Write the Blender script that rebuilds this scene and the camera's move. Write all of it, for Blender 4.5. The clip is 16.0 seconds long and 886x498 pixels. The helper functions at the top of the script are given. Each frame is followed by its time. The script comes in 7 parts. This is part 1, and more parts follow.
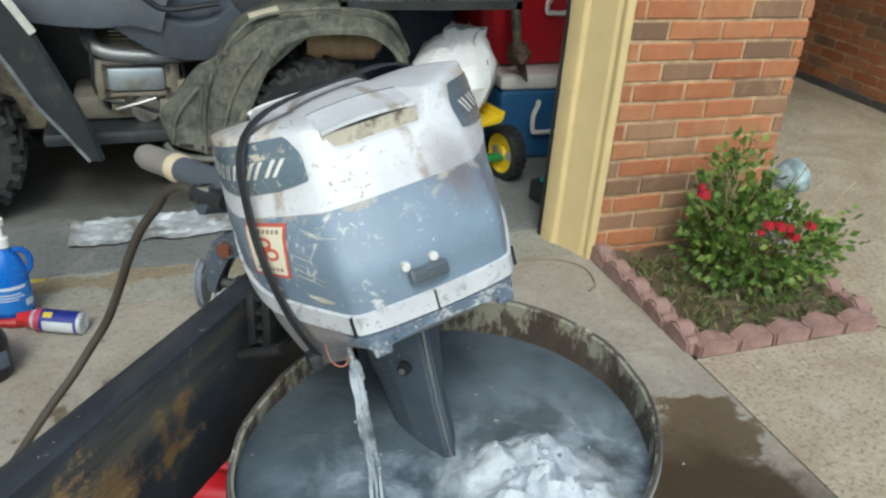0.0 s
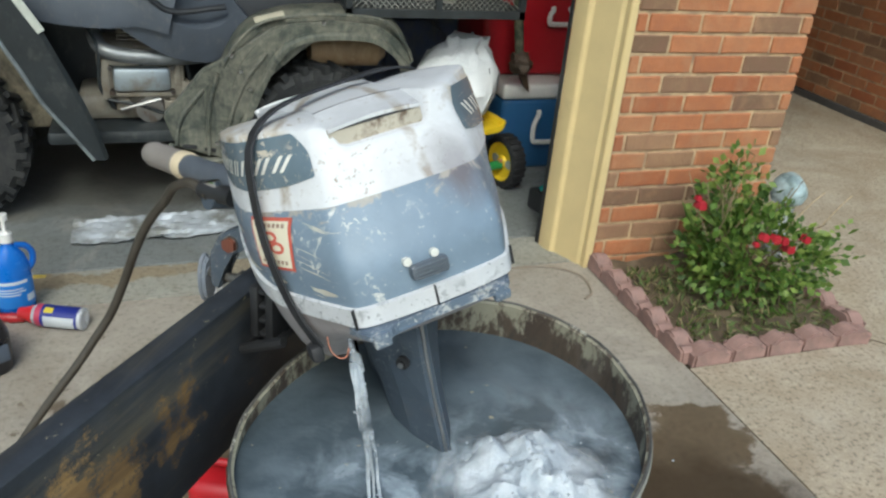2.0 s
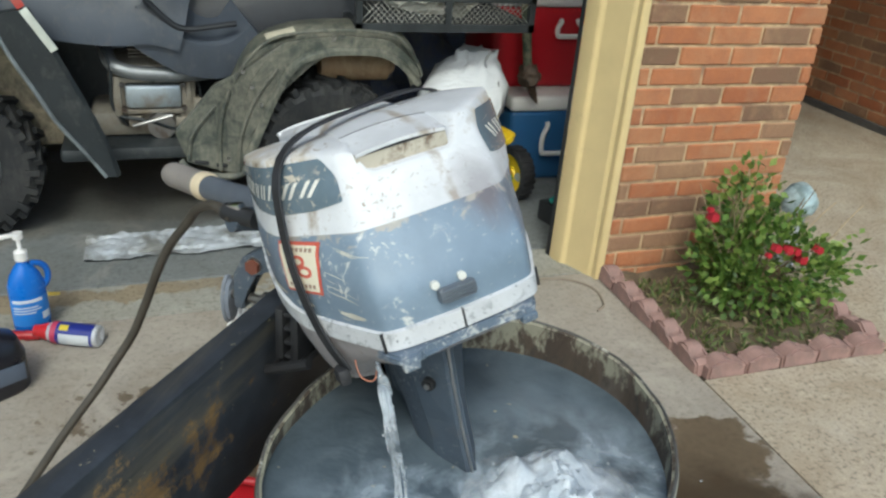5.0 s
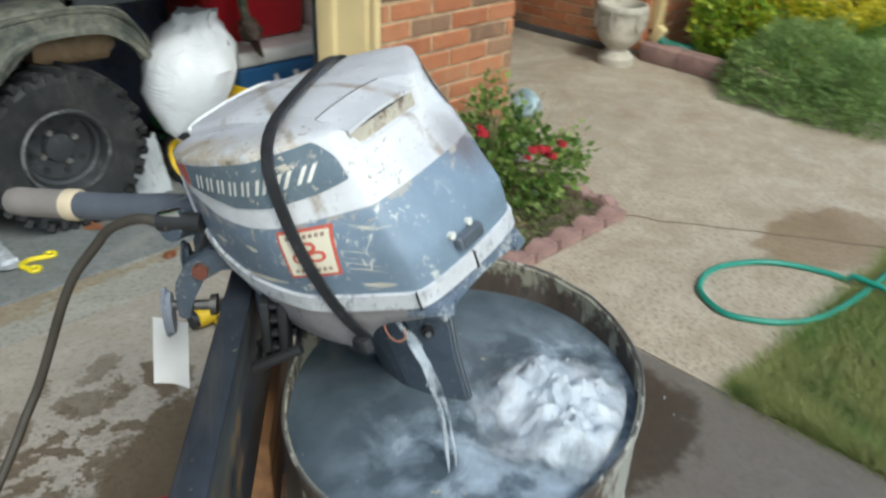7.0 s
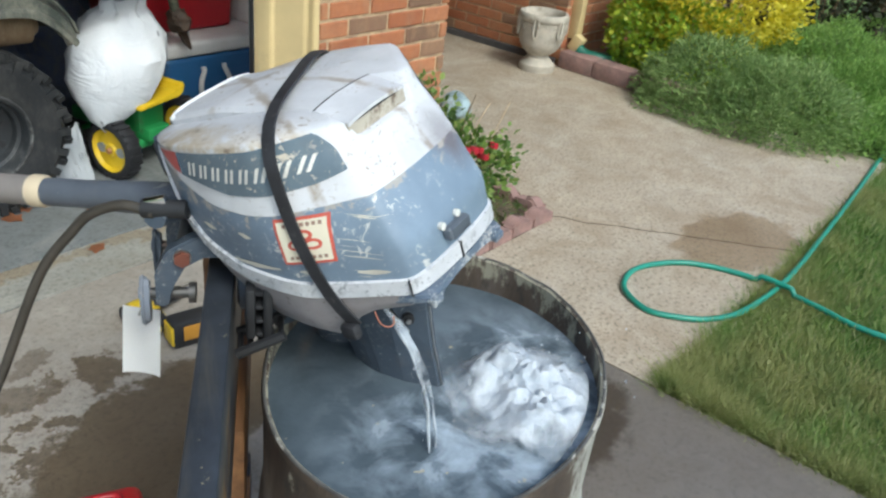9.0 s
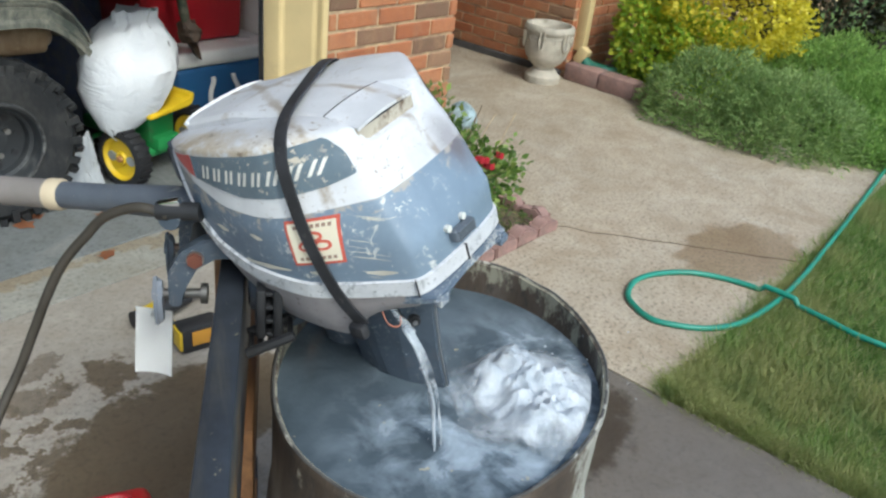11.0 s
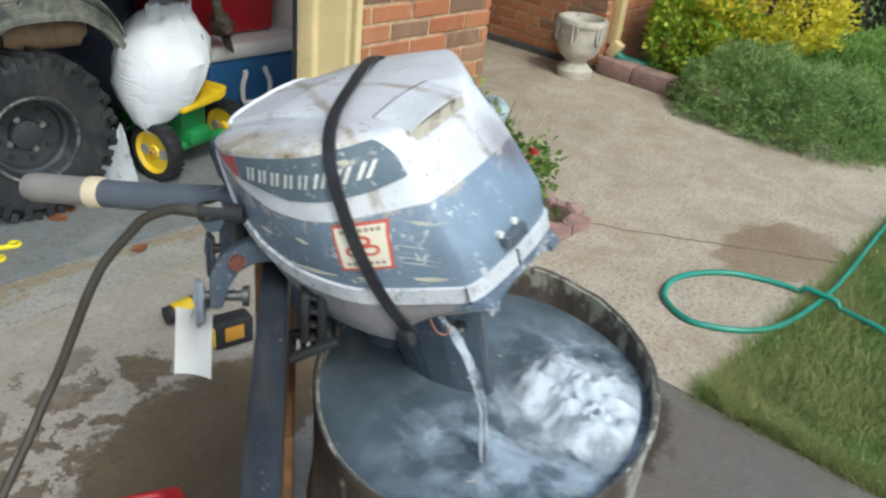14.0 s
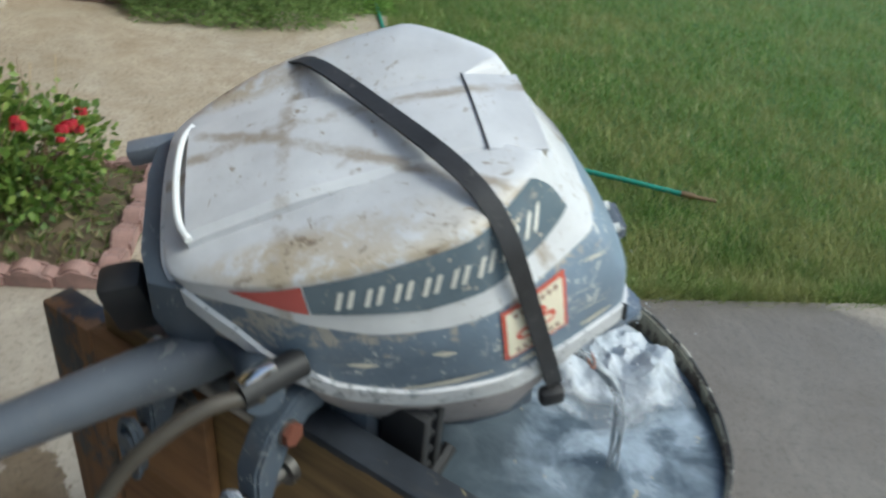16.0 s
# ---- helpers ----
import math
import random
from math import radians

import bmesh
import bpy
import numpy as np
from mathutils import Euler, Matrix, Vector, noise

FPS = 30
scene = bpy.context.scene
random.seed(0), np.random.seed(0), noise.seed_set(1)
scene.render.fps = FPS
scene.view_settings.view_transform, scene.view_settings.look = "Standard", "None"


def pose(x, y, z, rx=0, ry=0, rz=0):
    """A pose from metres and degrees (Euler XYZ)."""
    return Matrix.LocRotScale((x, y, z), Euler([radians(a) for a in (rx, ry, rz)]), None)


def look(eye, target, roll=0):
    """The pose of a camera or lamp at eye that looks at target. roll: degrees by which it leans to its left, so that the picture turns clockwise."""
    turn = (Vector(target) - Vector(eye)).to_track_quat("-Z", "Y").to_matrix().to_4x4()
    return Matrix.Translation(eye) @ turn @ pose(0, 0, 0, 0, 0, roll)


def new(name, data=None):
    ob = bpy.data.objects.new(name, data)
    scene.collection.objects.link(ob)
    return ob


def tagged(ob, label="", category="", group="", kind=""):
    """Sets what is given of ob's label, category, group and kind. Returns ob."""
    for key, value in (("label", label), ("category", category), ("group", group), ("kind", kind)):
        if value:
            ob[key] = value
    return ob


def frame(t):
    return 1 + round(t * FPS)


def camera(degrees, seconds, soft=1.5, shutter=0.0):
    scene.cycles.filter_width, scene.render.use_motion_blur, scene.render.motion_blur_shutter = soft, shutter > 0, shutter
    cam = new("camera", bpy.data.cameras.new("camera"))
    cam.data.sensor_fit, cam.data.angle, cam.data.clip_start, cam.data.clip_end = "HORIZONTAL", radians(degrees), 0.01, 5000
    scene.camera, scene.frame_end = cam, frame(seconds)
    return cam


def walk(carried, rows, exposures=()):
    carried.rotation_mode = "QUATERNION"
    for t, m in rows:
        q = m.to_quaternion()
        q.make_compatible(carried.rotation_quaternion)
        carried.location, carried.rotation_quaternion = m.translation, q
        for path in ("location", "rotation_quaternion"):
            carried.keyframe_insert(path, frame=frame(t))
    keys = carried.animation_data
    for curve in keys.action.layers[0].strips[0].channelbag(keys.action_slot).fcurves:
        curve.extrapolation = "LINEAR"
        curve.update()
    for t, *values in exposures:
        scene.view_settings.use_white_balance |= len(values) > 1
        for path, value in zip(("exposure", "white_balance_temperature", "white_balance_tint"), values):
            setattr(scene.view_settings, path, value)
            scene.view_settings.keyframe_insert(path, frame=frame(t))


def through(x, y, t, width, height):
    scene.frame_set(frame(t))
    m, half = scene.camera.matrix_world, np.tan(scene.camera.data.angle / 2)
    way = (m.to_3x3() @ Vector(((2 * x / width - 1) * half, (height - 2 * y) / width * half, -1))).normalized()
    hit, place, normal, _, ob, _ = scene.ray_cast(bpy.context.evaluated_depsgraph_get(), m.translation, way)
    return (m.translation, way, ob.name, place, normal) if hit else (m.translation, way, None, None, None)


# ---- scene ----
cam = camera(58.0, 16.0, soft=2.4, shutter=0.7)
EXPOSURE = (0.2, 6000.0, -4.0)
PATH = [
    (0, (-1.432, -2.21, 1.346), (-0.798, -0.556, 0.417), 4.1),
    (0.5, (-1.431, -2.223, 1.346), (-0.794, -0.564, 0.427), 4.6),
    (1, (-1.437, -2.228, 1.346), (-0.808, -0.567, 0.428), 5.0),
    (1.5, (-1.441, -2.236, 1.345), (-0.817, -0.57, 0.43), 5.2),
    (2, (-1.444, -2.237, 1.346), (-0.803, -0.574, 0.438), 5.4),
    (2.5, (-1.446, -2.24, 1.347), (-0.808, -0.572, 0.445), 5.5),
    (3, (-1.449, -2.249, 1.348), (-0.827, -0.57, 0.457), 5.5),
    (3.5, (-1.454, -2.254, 1.35), (-0.829, -0.572, 0.466), 5.6),
    (6, (-1.506, -2.133, 1.363), (-0.82, -0.487, 0.458), 2.5),
    (6.5, (-1.612, -2.082, 1.361), (-0.595, -0.635, 0.427), 2.0),
    (7, (-1.793, -2.084, 1.376), (-0.54, -0.863, 0.406), 2.3),
    (7.5, (-1.85, -2.062, 1.372), (-0.509, -0.945, 0.395), 3.2),
    (8, (-1.877, -2.048, 1.374), (-0.492, -0.983, 0.401), 5.0),
    (8.5, (-1.891, -2.036, 1.377), (-0.488, -0.986, 0.414), 6.3),
    (9, (-1.894, -2.044, 1.379), (-0.483, -0.993, 0.429), 6.7),
    (9.2, (-1.893, -2.048, 1.379), (-0.477, -0.999, 0.434), 6.7),
    (11.5, (-1.93, -2.062, 1.382), (-0.523, -0.977, 0.464), 6.9),
    (12, (-1.94, -2.054, 1.383), (-0.547, -0.949, 0.467), 7.0),
    (12.5, (-1.938, -2.05, 1.382), (-0.561, -0.927, 0.463), 6.9),
    (13, (-1.923, -2.06, 1.383), (-0.542, -0.941, 0.465), 6.8),
    (13.5, (-1.914, -2.06, 1.382), (-0.541, -0.937, 0.459), 6.5),
    (14, (-1.91, -2.013, 1.376), (-0.543, -0.904, 0.428), 6.5),
    (14.5, (-1.881, -1.818, 1.338), (-0.473, -0.792, 0.356), 6.6),
    (15, (-1.867, -1.6, 1.358), (-0.219, -1.088, 0.349), 8.0),
    (15.2, (-1.908, -1.508, 1.339), (-0.185, -1.283, 0.348), 7.3),
    (15.5, (-1.948, -1.381, 1.353), (-0.238, -1.434, 0.317), 7.1),
    (16, (-1.869, -1.269, 1.333), (-0.189, -1.503, 0.272), 5.8),
]
walk(cam, [(t, look(eye, target, roll)) for t, eye, target, roll in PATH], exposures=[(t, EXPOSURE[0] + more, EXPOSURE[1] + warmth, EXPOSURE[2] + tint) for t, more, warmth, tint in ((0.0, 0.0, 0.0, 0.0), (3.5, 0.0, 0.0, 0.0), (6.4, 0.03, -50.0, 0.0), (8.0, 0.2, -170.0, 2.5), (14.5, 0.19, -170.0, 2.5), (15.2, 0.03, -80.0, 1.0), (16.0, 0.04, -30.0, 0.0))])

# ---- world and light: bright overcast late afternoon ----
world = bpy.data.worlds.new("sky")
scene.world = world
world.use_nodes = True
wn = world.node_tree
sky = wn.nodes.new("ShaderNodeTexSky")
sky.sky_type, sky.sun_disc = "NISHITA", False
sky.sun_elevation, sky.sun_rotation = radians(48), radians(200)
sky.air_density, sky.dust_density, sky.ozone_density = 1.0, 4.0, 1.0
wn.links.new(sky.outputs[0], wn.nodes["Background"].inputs[0])
wn.nodes["Background"].inputs[1].default_value = 0.17
sun = new("sun", bpy.data.lights.new("sun", "SUN"))
sun.data.energy, sun.data.angle, sun.data.color = 1.0, radians(14), (1.0, 0.97, 0.93)
sun.matrix_world = look((-1.5, -6.0, 7.5), (0.4, -0.4, 0.0))


# ---- small builders ----
def finish(bm, name, material, parent=None, label="", smooth=True, kind=""):
    """One mesh object from a bmesh; under parent if one is given."""
    me = bpy.data.meshes.new(name)
    bmesh.ops.recalc_face_normals(bm, faces=bm.faces)
    bm.to_mesh(me)
    bm.free()
    for p in me.polygons:
        p.use_smooth = smooth
    if smooth:
        me.set_sharp_from_angle(angle=radians(38))
    for m in material if isinstance(material, (list, tuple)) else (material,):
        me.materials.append(m)
    ob = new(name, me)
    if parent is not None:
        ob.parent = parent
    return tagged(ob, label=label, kind=kind)


def part(name, bm, material, parent, label="", smooth=True):
    return finish(bm, name, material, parent, label, smooth)


def thing(name, m, label, category, group="", kind=""):
    """An Empty at the base of a thing that has parts."""
    ob = new(name)
    ob.matrix_world = m
    return tagged(ob, label, category, group, kind)


def box(bm, centre, size, m=None, bevel=0.0, seg=2):
    """A box, with rounded edges if bevel is given."""
    r = bmesh.ops.create_cube(bm, size=1.0)
    vs = r["verts"]
    for v in vs:
        v.co = Vector((v.co.x * size[0], v.co.y * size[1], v.co.z * size[2]))
    if bevel:
        es = list({e for v in vs for e in v.link_edges})
        out = bmesh.ops.bevel(bm, geom=es, offset=bevel, segments=seg, affect="EDGES", profile=0.5)
        vs = list({v for f in out["faces"] for v in f.verts} | {v for v in vs if v.is_valid})
        seen, todo = set(vs), list(vs)
        while todo:
            v = todo.pop()
            for e in v.link_edges:
                o = e.other_vert(v)
                if o not in seen:
                    seen.add(o)
                    todo.append(o)
        vs = list(seen)
    t = Matrix.Translation(centre) @ (m or Matrix())
    for v in vs:
        v.co = t @ v.co
    return vs


def rod(bm, a, b, r, r2=None, seg=16):
    """A capped cylinder or cone from a to b."""
    a, b = Vector(a), Vector(b)
    d = b - a
    m = Matrix.Translation((a + b) / 2) @ d.to_track_quat("Z", "Y").to_matrix().to_4x4()
    bmesh.ops.create_cone(bm, cap_ends=True, segments=seg, radius1=r, radius2=r if r2 is None else r2, depth=d.length, matrix=m)


def spline(points, n=10):
    """A smooth line through points (Catmull-Rom)."""
    ps = [Vector(p) for p in points]
    ps = [2 * ps[0] - ps[1]] + ps + [2 * ps[-1] - ps[-2]]
    out = []
    for i in range(1, len(ps) - 2):
        p0, p1, p2, p3 = ps[i - 1:i + 3]
        for k in range(n):
            t = k / n
            out.append(0.5 * (2 * p1 + (p2 - p0) * t + (2 * p0 - 5 * p1 + 4 * p2 - p3) * t * t + (3 * p1 - p0 - 3 * p2 + p3) * t ** 3))
    out.append(ps[-2])
    return out


def loft(bm, rings, closed=True, caps=False):
    """Skin a list of rings of equal length."""
    vv = [[bm.verts.new(p) for p in ring] for ring in rings]
    n = len(vv[0])
    for a, b in zip(vv, vv[1:]):
        for i in range(n if closed else n - 1):
            j = (i + 1) % n
            bm.faces.new((a[i], a[j], b[j], b[i]))
    if caps:
        bm.faces.new(vv[0])
        bm.faces.new(list(reversed(vv[-1])))
    return vv


def tube(bm, line, r, seg=10, caps=True):
    """A round tube along a line; r may be a function of 0..1."""
    line = [Vector(p) for p in line]
    rings, up = [], None
    for i, p in enumerate(line):
        d = (line[min(i + 1, len(line) - 1)] - line[max(i - 1, 0)]).normalized()
        if up is None:
            up = d.orthogonal().normalized()
        up = (up - d * up.dot(d)).normalized()
        side = d.cross(up)
        rr = r(i / (len(line) - 1)) if callable(r) else r
        rings.append([p + rr * (math.cos(2 * math.pi * k / seg) * up + math.sin(2 * math.pi * k / seg) * side) for k in range(seg)])
    loft(bm, rings, True, caps)


def ribbon(bm, line, normals, width, thick):
    """A flat strap along a line; normals point away from what it lies on."""
    line = [Vector(p) for p in line]
    rings = []
    for i, p in enumerate(line):
        d = (line[min(i + 1, len(line) - 1)] - line[max(i - 1, 0)]).normalized()
        nrm = Vector(normals[i])
        nrm = (nrm - d * nrm.dot(d)).normalized()
        s = d.cross(nrm) * (width / 2)
        rings.append([p - s, p + s, p + s + nrm * thick, p - s + nrm * thick])
    loft(bm, rings, True, True)


def lathe(bm, profile, seg=32, m=None):
    """A turned body from (radius, height) pairs."""
    rings = [[(m or Matrix()) @ Vector((r * math.cos(2 * math.pi * k / seg), r * math.sin(2 * math.pi * k / seg), z)) for k in range(seg)] for r, z in profile]
    return loft(bm, rings, True, False)


def prism(bm, outline, a, b, axis="z"):
    """A flat outline pushed from a to b along an axis."""
    def at(u, v, w):
        return {"z": (u, v, w), "x": (w, u, v), "y": (u, w, v)}[axis]
    lo = [bm.verts.new(at(u, v, a)) for u, v in outline]
    hi = [bm.verts.new(at(u, v, b)) for u, v in outline]
    n = len(lo)
    for i in range(n):
        bm.faces.new((lo[i], lo[(i + 1) % n], hi[(i + 1) % n], hi[i]))
    bm.faces.new(lo)
    bm.faces.new(list(reversed(hi)))


def ramp(xs, ys, x):
    return float(np.interp(x, xs, ys))


# ---- materials ----
class Nodes:
    """A short way to write node trees."""

    def __init__(self, name):
        self.m = bpy.data.materials.new(name)
        self.m.use_nodes = True
        self.t = self.m.node_tree
        self.b = self.t.nodes["Principled BSDF"]

    def node(self, kind, **values):
        n = self.t.nodes.new("ShaderNode" + kind)
        for k, v in values.items():
            if k in n.inputs:
                self.put(v, n.inputs[k])
        return n

    def put(self, v, socket):
        if isinstance(v, bpy.types.NodeSocket):
            self.t.links.new(v, socket)
        elif socket.type == "RGBA" and len(v) == 3:
            socket.default_value = (*v, 1)
        else:
            socket.default_value = v

    def place(self, world_space=False):
        return self.node("NewGeometry").outputs["Position"] if world_space else self.node("TexCoord").outputs["Object"]

    def noise(self, p, scale, detail=4.0, rough=0.55, out="Fac", distortion=0.0):
        return self.node("TexNoise", Vector=p, Scale=scale, Detail=detail, Roughness=rough, Distortion=distortion).outputs[out]

    def stretch(self, p, x, y, z):
        n = self.node("Mapping", Vector=p)
        n.inputs["Scale"].default_value = (x, y, z)
        return n.outputs[0]

    def steps(self, fac, stops, interp="LINEAR"):
        n = self.node("ValToRGB", Fac=fac)
        r = n.color_ramp
        r.interpolation = interp
        while len(r.elements) < len(stops):
            r.elements.new(1.0)
        for e, (at, c) in zip(r.elements, stops):
            e.position, e.color = at, (*(c if isinstance(c, tuple) else (c, c, c)), 1)
        return n.outputs[0]

    def mix(self, fac, a, b, how="MIX"):
        n = self.node("MixRGB", Fac=fac, Color1=a, Color2=b)
        n.blend_type = how
        return n.outputs[0]

    def math(self, op, a, b=0.0, c=0.0, clamp=False):
        n = self.node("Math")
        n.operation, n.use_clamp = op, clamp
        for i, v in enumerate((a, b, c)):
            self.put(v, n.inputs[i])
        return n.outputs[0]

    def range(self, v, a, b, c=0.0, d=1.0):
        n = self.node("MapRange", Value=v)
        for i, q in enumerate((a, b, c, d), 1):
            n.inputs[i].default_value = q
        return n.outputs[0]

    def bump(self, height, strength=0.3, distance=0.002):
        n = self.node("Bump", Height=height, Strength=strength, Distance=distance)
        self.put(n.outputs[0], self.b.inputs["Normal"])

    def done(self, colour, rough=0.6, metal=0.0, spec=None):
        self.put(colour, self.b.inputs["Base Color"])
        self.put(rough, self.b.inputs["Roughness"])
        self.put(metal, self.b.inputs["Metallic"])
        if spec is not None:
            self.put(spec, self.b.inputs["Specular IOR Level"])
        return self.m


def plain(name, c, rough=0.5, metal=0.0, vary=0.12, scale=14.0, grain=160.0, bump=0.15, dirt=None, dirt_at=(0.55, 0.72), dirt_scale=9.0):
    """Paint, plastic, metal and the like: broad and fine variation, some dirt, fine relief."""
    n = Nodes(name)
    p = n.place()
    a = n.noise(p, scale, 5)
    g = n.noise(p, grain, 3)
    dark, light = tuple(v * (1 - vary) for v in c), tuple(min(1, v * (1 + vary)) for v in c)
    col = n.steps(a, [(0.3, dark), (0.7, light)])
    col = n.mix(n.range(g, 0.35, 0.7, 0, 0.18), col, dark)
    if dirt:
        d = n.noise(p, dirt_scale, 7, 0.65, distortion=0.4)
        col = n.mix(n.range(d, *dirt_at), col, dirt)
    n.bump(g, bump, 0.001)
    return n.done(col, n.range(a, 0.2, 0.8, max(0.05, rough - 0.08), min(1, rough + 0.1)), metal)


def chipped(name, paint, under, amount=0.6, rough=0.45, grime=(0.16, 0.13, 0.11), second=None, tape=False, graded=False):
    """Old paint with chips that show what lies beneath, scratches and grime."""
    n = Nodes(name)
    p = n.place()
    broad = n.noise(p, 7.0, 6, 0.6)
    fine = n.noise(p, 105.0, 6, 0.72, distortion=0.5)
    flake = n.noise(p, 38.0, 7, 0.72, distortion=0.7)
    base = n.steps(n.noise(p, 16.0, 5), [(0.3, tuple(v * 0.86 for v in paint)), (0.7, tuple(min(1, v * 1.08) for v in paint))])
    if graded:                                        # paler towards the stern, darker towards the bow
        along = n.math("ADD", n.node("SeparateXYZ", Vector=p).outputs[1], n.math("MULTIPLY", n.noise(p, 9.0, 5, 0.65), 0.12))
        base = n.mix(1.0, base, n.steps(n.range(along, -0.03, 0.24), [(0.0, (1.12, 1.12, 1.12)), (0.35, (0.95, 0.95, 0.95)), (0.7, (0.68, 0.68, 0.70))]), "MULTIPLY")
    chips = n.math("MULTIPLY", n.range(fine, amount, amount + 0.025), n.range(broad, 0.5, 0.6))
    chips = n.math("MAXIMUM", chips, n.math("MULTIPLY", n.range(flake, amount + 0.03, amount + 0.045), n.range(broad, 0.42, 0.52)))
    base = n.mix(n.range(n.noise(p, 5.0, 7, 0.7), 0.45, 0.66, 0, 0.35), base, tuple(min(0.8, v * 1.55 + 0.02) for v in paint))
    specks = n.range(n.noise(p, 210.0, 3, 0.6), amount + 0.115, amount + 0.13)
    scratch = n.noise(n.stretch(p, 25.0, 25.0, 260.0), 1.0, 3, 0.6)
    col = n.mix(n.range(scratch, 0.69, 0.73, 0, 0.6), base, second or under)
    col = n.mix(n.math("MAXIMUM", chips, specks), col, under)
    col = n.mix(n.range(n.noise(p, 11.0, 7, 0.7), 0.56, 0.78, 0, 0.3 if tape else 0.5), col, grime)
    if tape:                                         # brown marks of old straps and tape
        axes = n.node("SeparateXYZ", Vector=p).outputs
        wob = n.math("MULTIPLY", n.noise(p, 30.0, 5, 0.7), 0.02)
        old = n.noise(p, 22.0, 6, 0.7)
        for kx, ky, at in ((0.15, 1.0, 0.205), (-0.9, 0.55, 0.11), (1.0, 0.05, 0.03)):
            d = n.math("ADD", n.math("ADD", n.math("MULTIPLY", axes[0], kx), n.math("MULTIPLY", axes[1], ky)), wob)
            line = n.range(n.math("ABSOLUTE", n.math("SUBTRACT", d, at + 0.01)), 0.009, 0.003)
            col = n.mix(n.math("MULTIPLY", line, n.range(old, 0.40, 0.58, 0, 0.85)), col, (0.32, 0.265, 0.21))
        col = n.mix(n.range(n.noise(p, 18.0, 7, 0.72, distortion=0.8), 0.63, 0.70, 0, 0.4), col, (0.30, 0.25, 0.21))
    if tape:
        out_ = n.range(n.math("ABSOLUTE", axes[0]), 0.088, 0.104)
        ridge = n.range(n.math("ABSOLUTE", n.math("SUBTRACT", axes[2], 0.004)), 0.016, 0.003)
        rub = n.math("ADD", n.math("MULTIPLY", n.noise(p, 42.0, 7, 0.72, distortion=0.4), 0.7), n.math("MULTIPLY", n.noise(p, 12.0, 4), 0.3))
        where = n.math("MULTIPLY", out_, ridge)
        col = n.mix(n.math("MULTIPLY", where, n.range(rub, 0.43, 0.52, 0, 0.85)), col, (0.44, 0.36, 0.25))
        col = n.mix(n.math("MULTIPLY", where, n.range(rub, 0.57, 0.60, 0, 0.9)), col, (0.20, 0.15, 0.11))
        col = n.mix(n.range(n.noise(p, 26.0, 8, 0.75, distortion=0.3), 0.62, 0.68, 0, 0.4), col, (0.36, 0.32, 0.29))
    if tape or graded:                                # exhaust soot on the starboard quarter
        m = n.node("Mapping", Vector=p)
        m.vector_type = "TEXTURE"
        m.inputs["Location"].default_value = (0.068, -0.035, -0.07)
        m.inputs["Scale"].default_value = (0.045, 0.09, 0.055)
        away = n.node("VectorMath", Vector=m.outputs[0])
        away.operation = "LENGTH"
        soot = n.math("ADD", n.range(away.outputs["Value"], 0.2, 1.3, 0.45, -0.25), n.math("MULTIPLY", n.noise(p, 22.0, 7, 0.7, distortion=0.5), 0.55))
        col = n.mix(n.range(soot, 0.22, 0.68, 0, 0.9 if graded else 0.6), col, (0.135, 0.115, 0.125))
    if graded:                                        # bare tan edge under the white shell, pale rubs at the corners
        height = n.node("SeparateXYZ", Vector=p).outputs[2]
        worn = n.math("ADD", n.range(height, -0.115, -0.07, -0.22, 0.06), n.noise(p, 34.0, 7, 0.74, distortion=0.5))
        col = n.mix(n.range(worn, 0.53, 0.60, 0, 0.8), col, (0.40, 0.36, 0.31))
    n.bump(n.math("SUBTRACT", n.math("MULTIPLY", n.noise(p, 220.0, 2), 0.25), chips), 0.35, 0.0008)
    return n.done(col, n.range(broad, 0.2, 0.8, rough - 0.1, rough + 0.15))


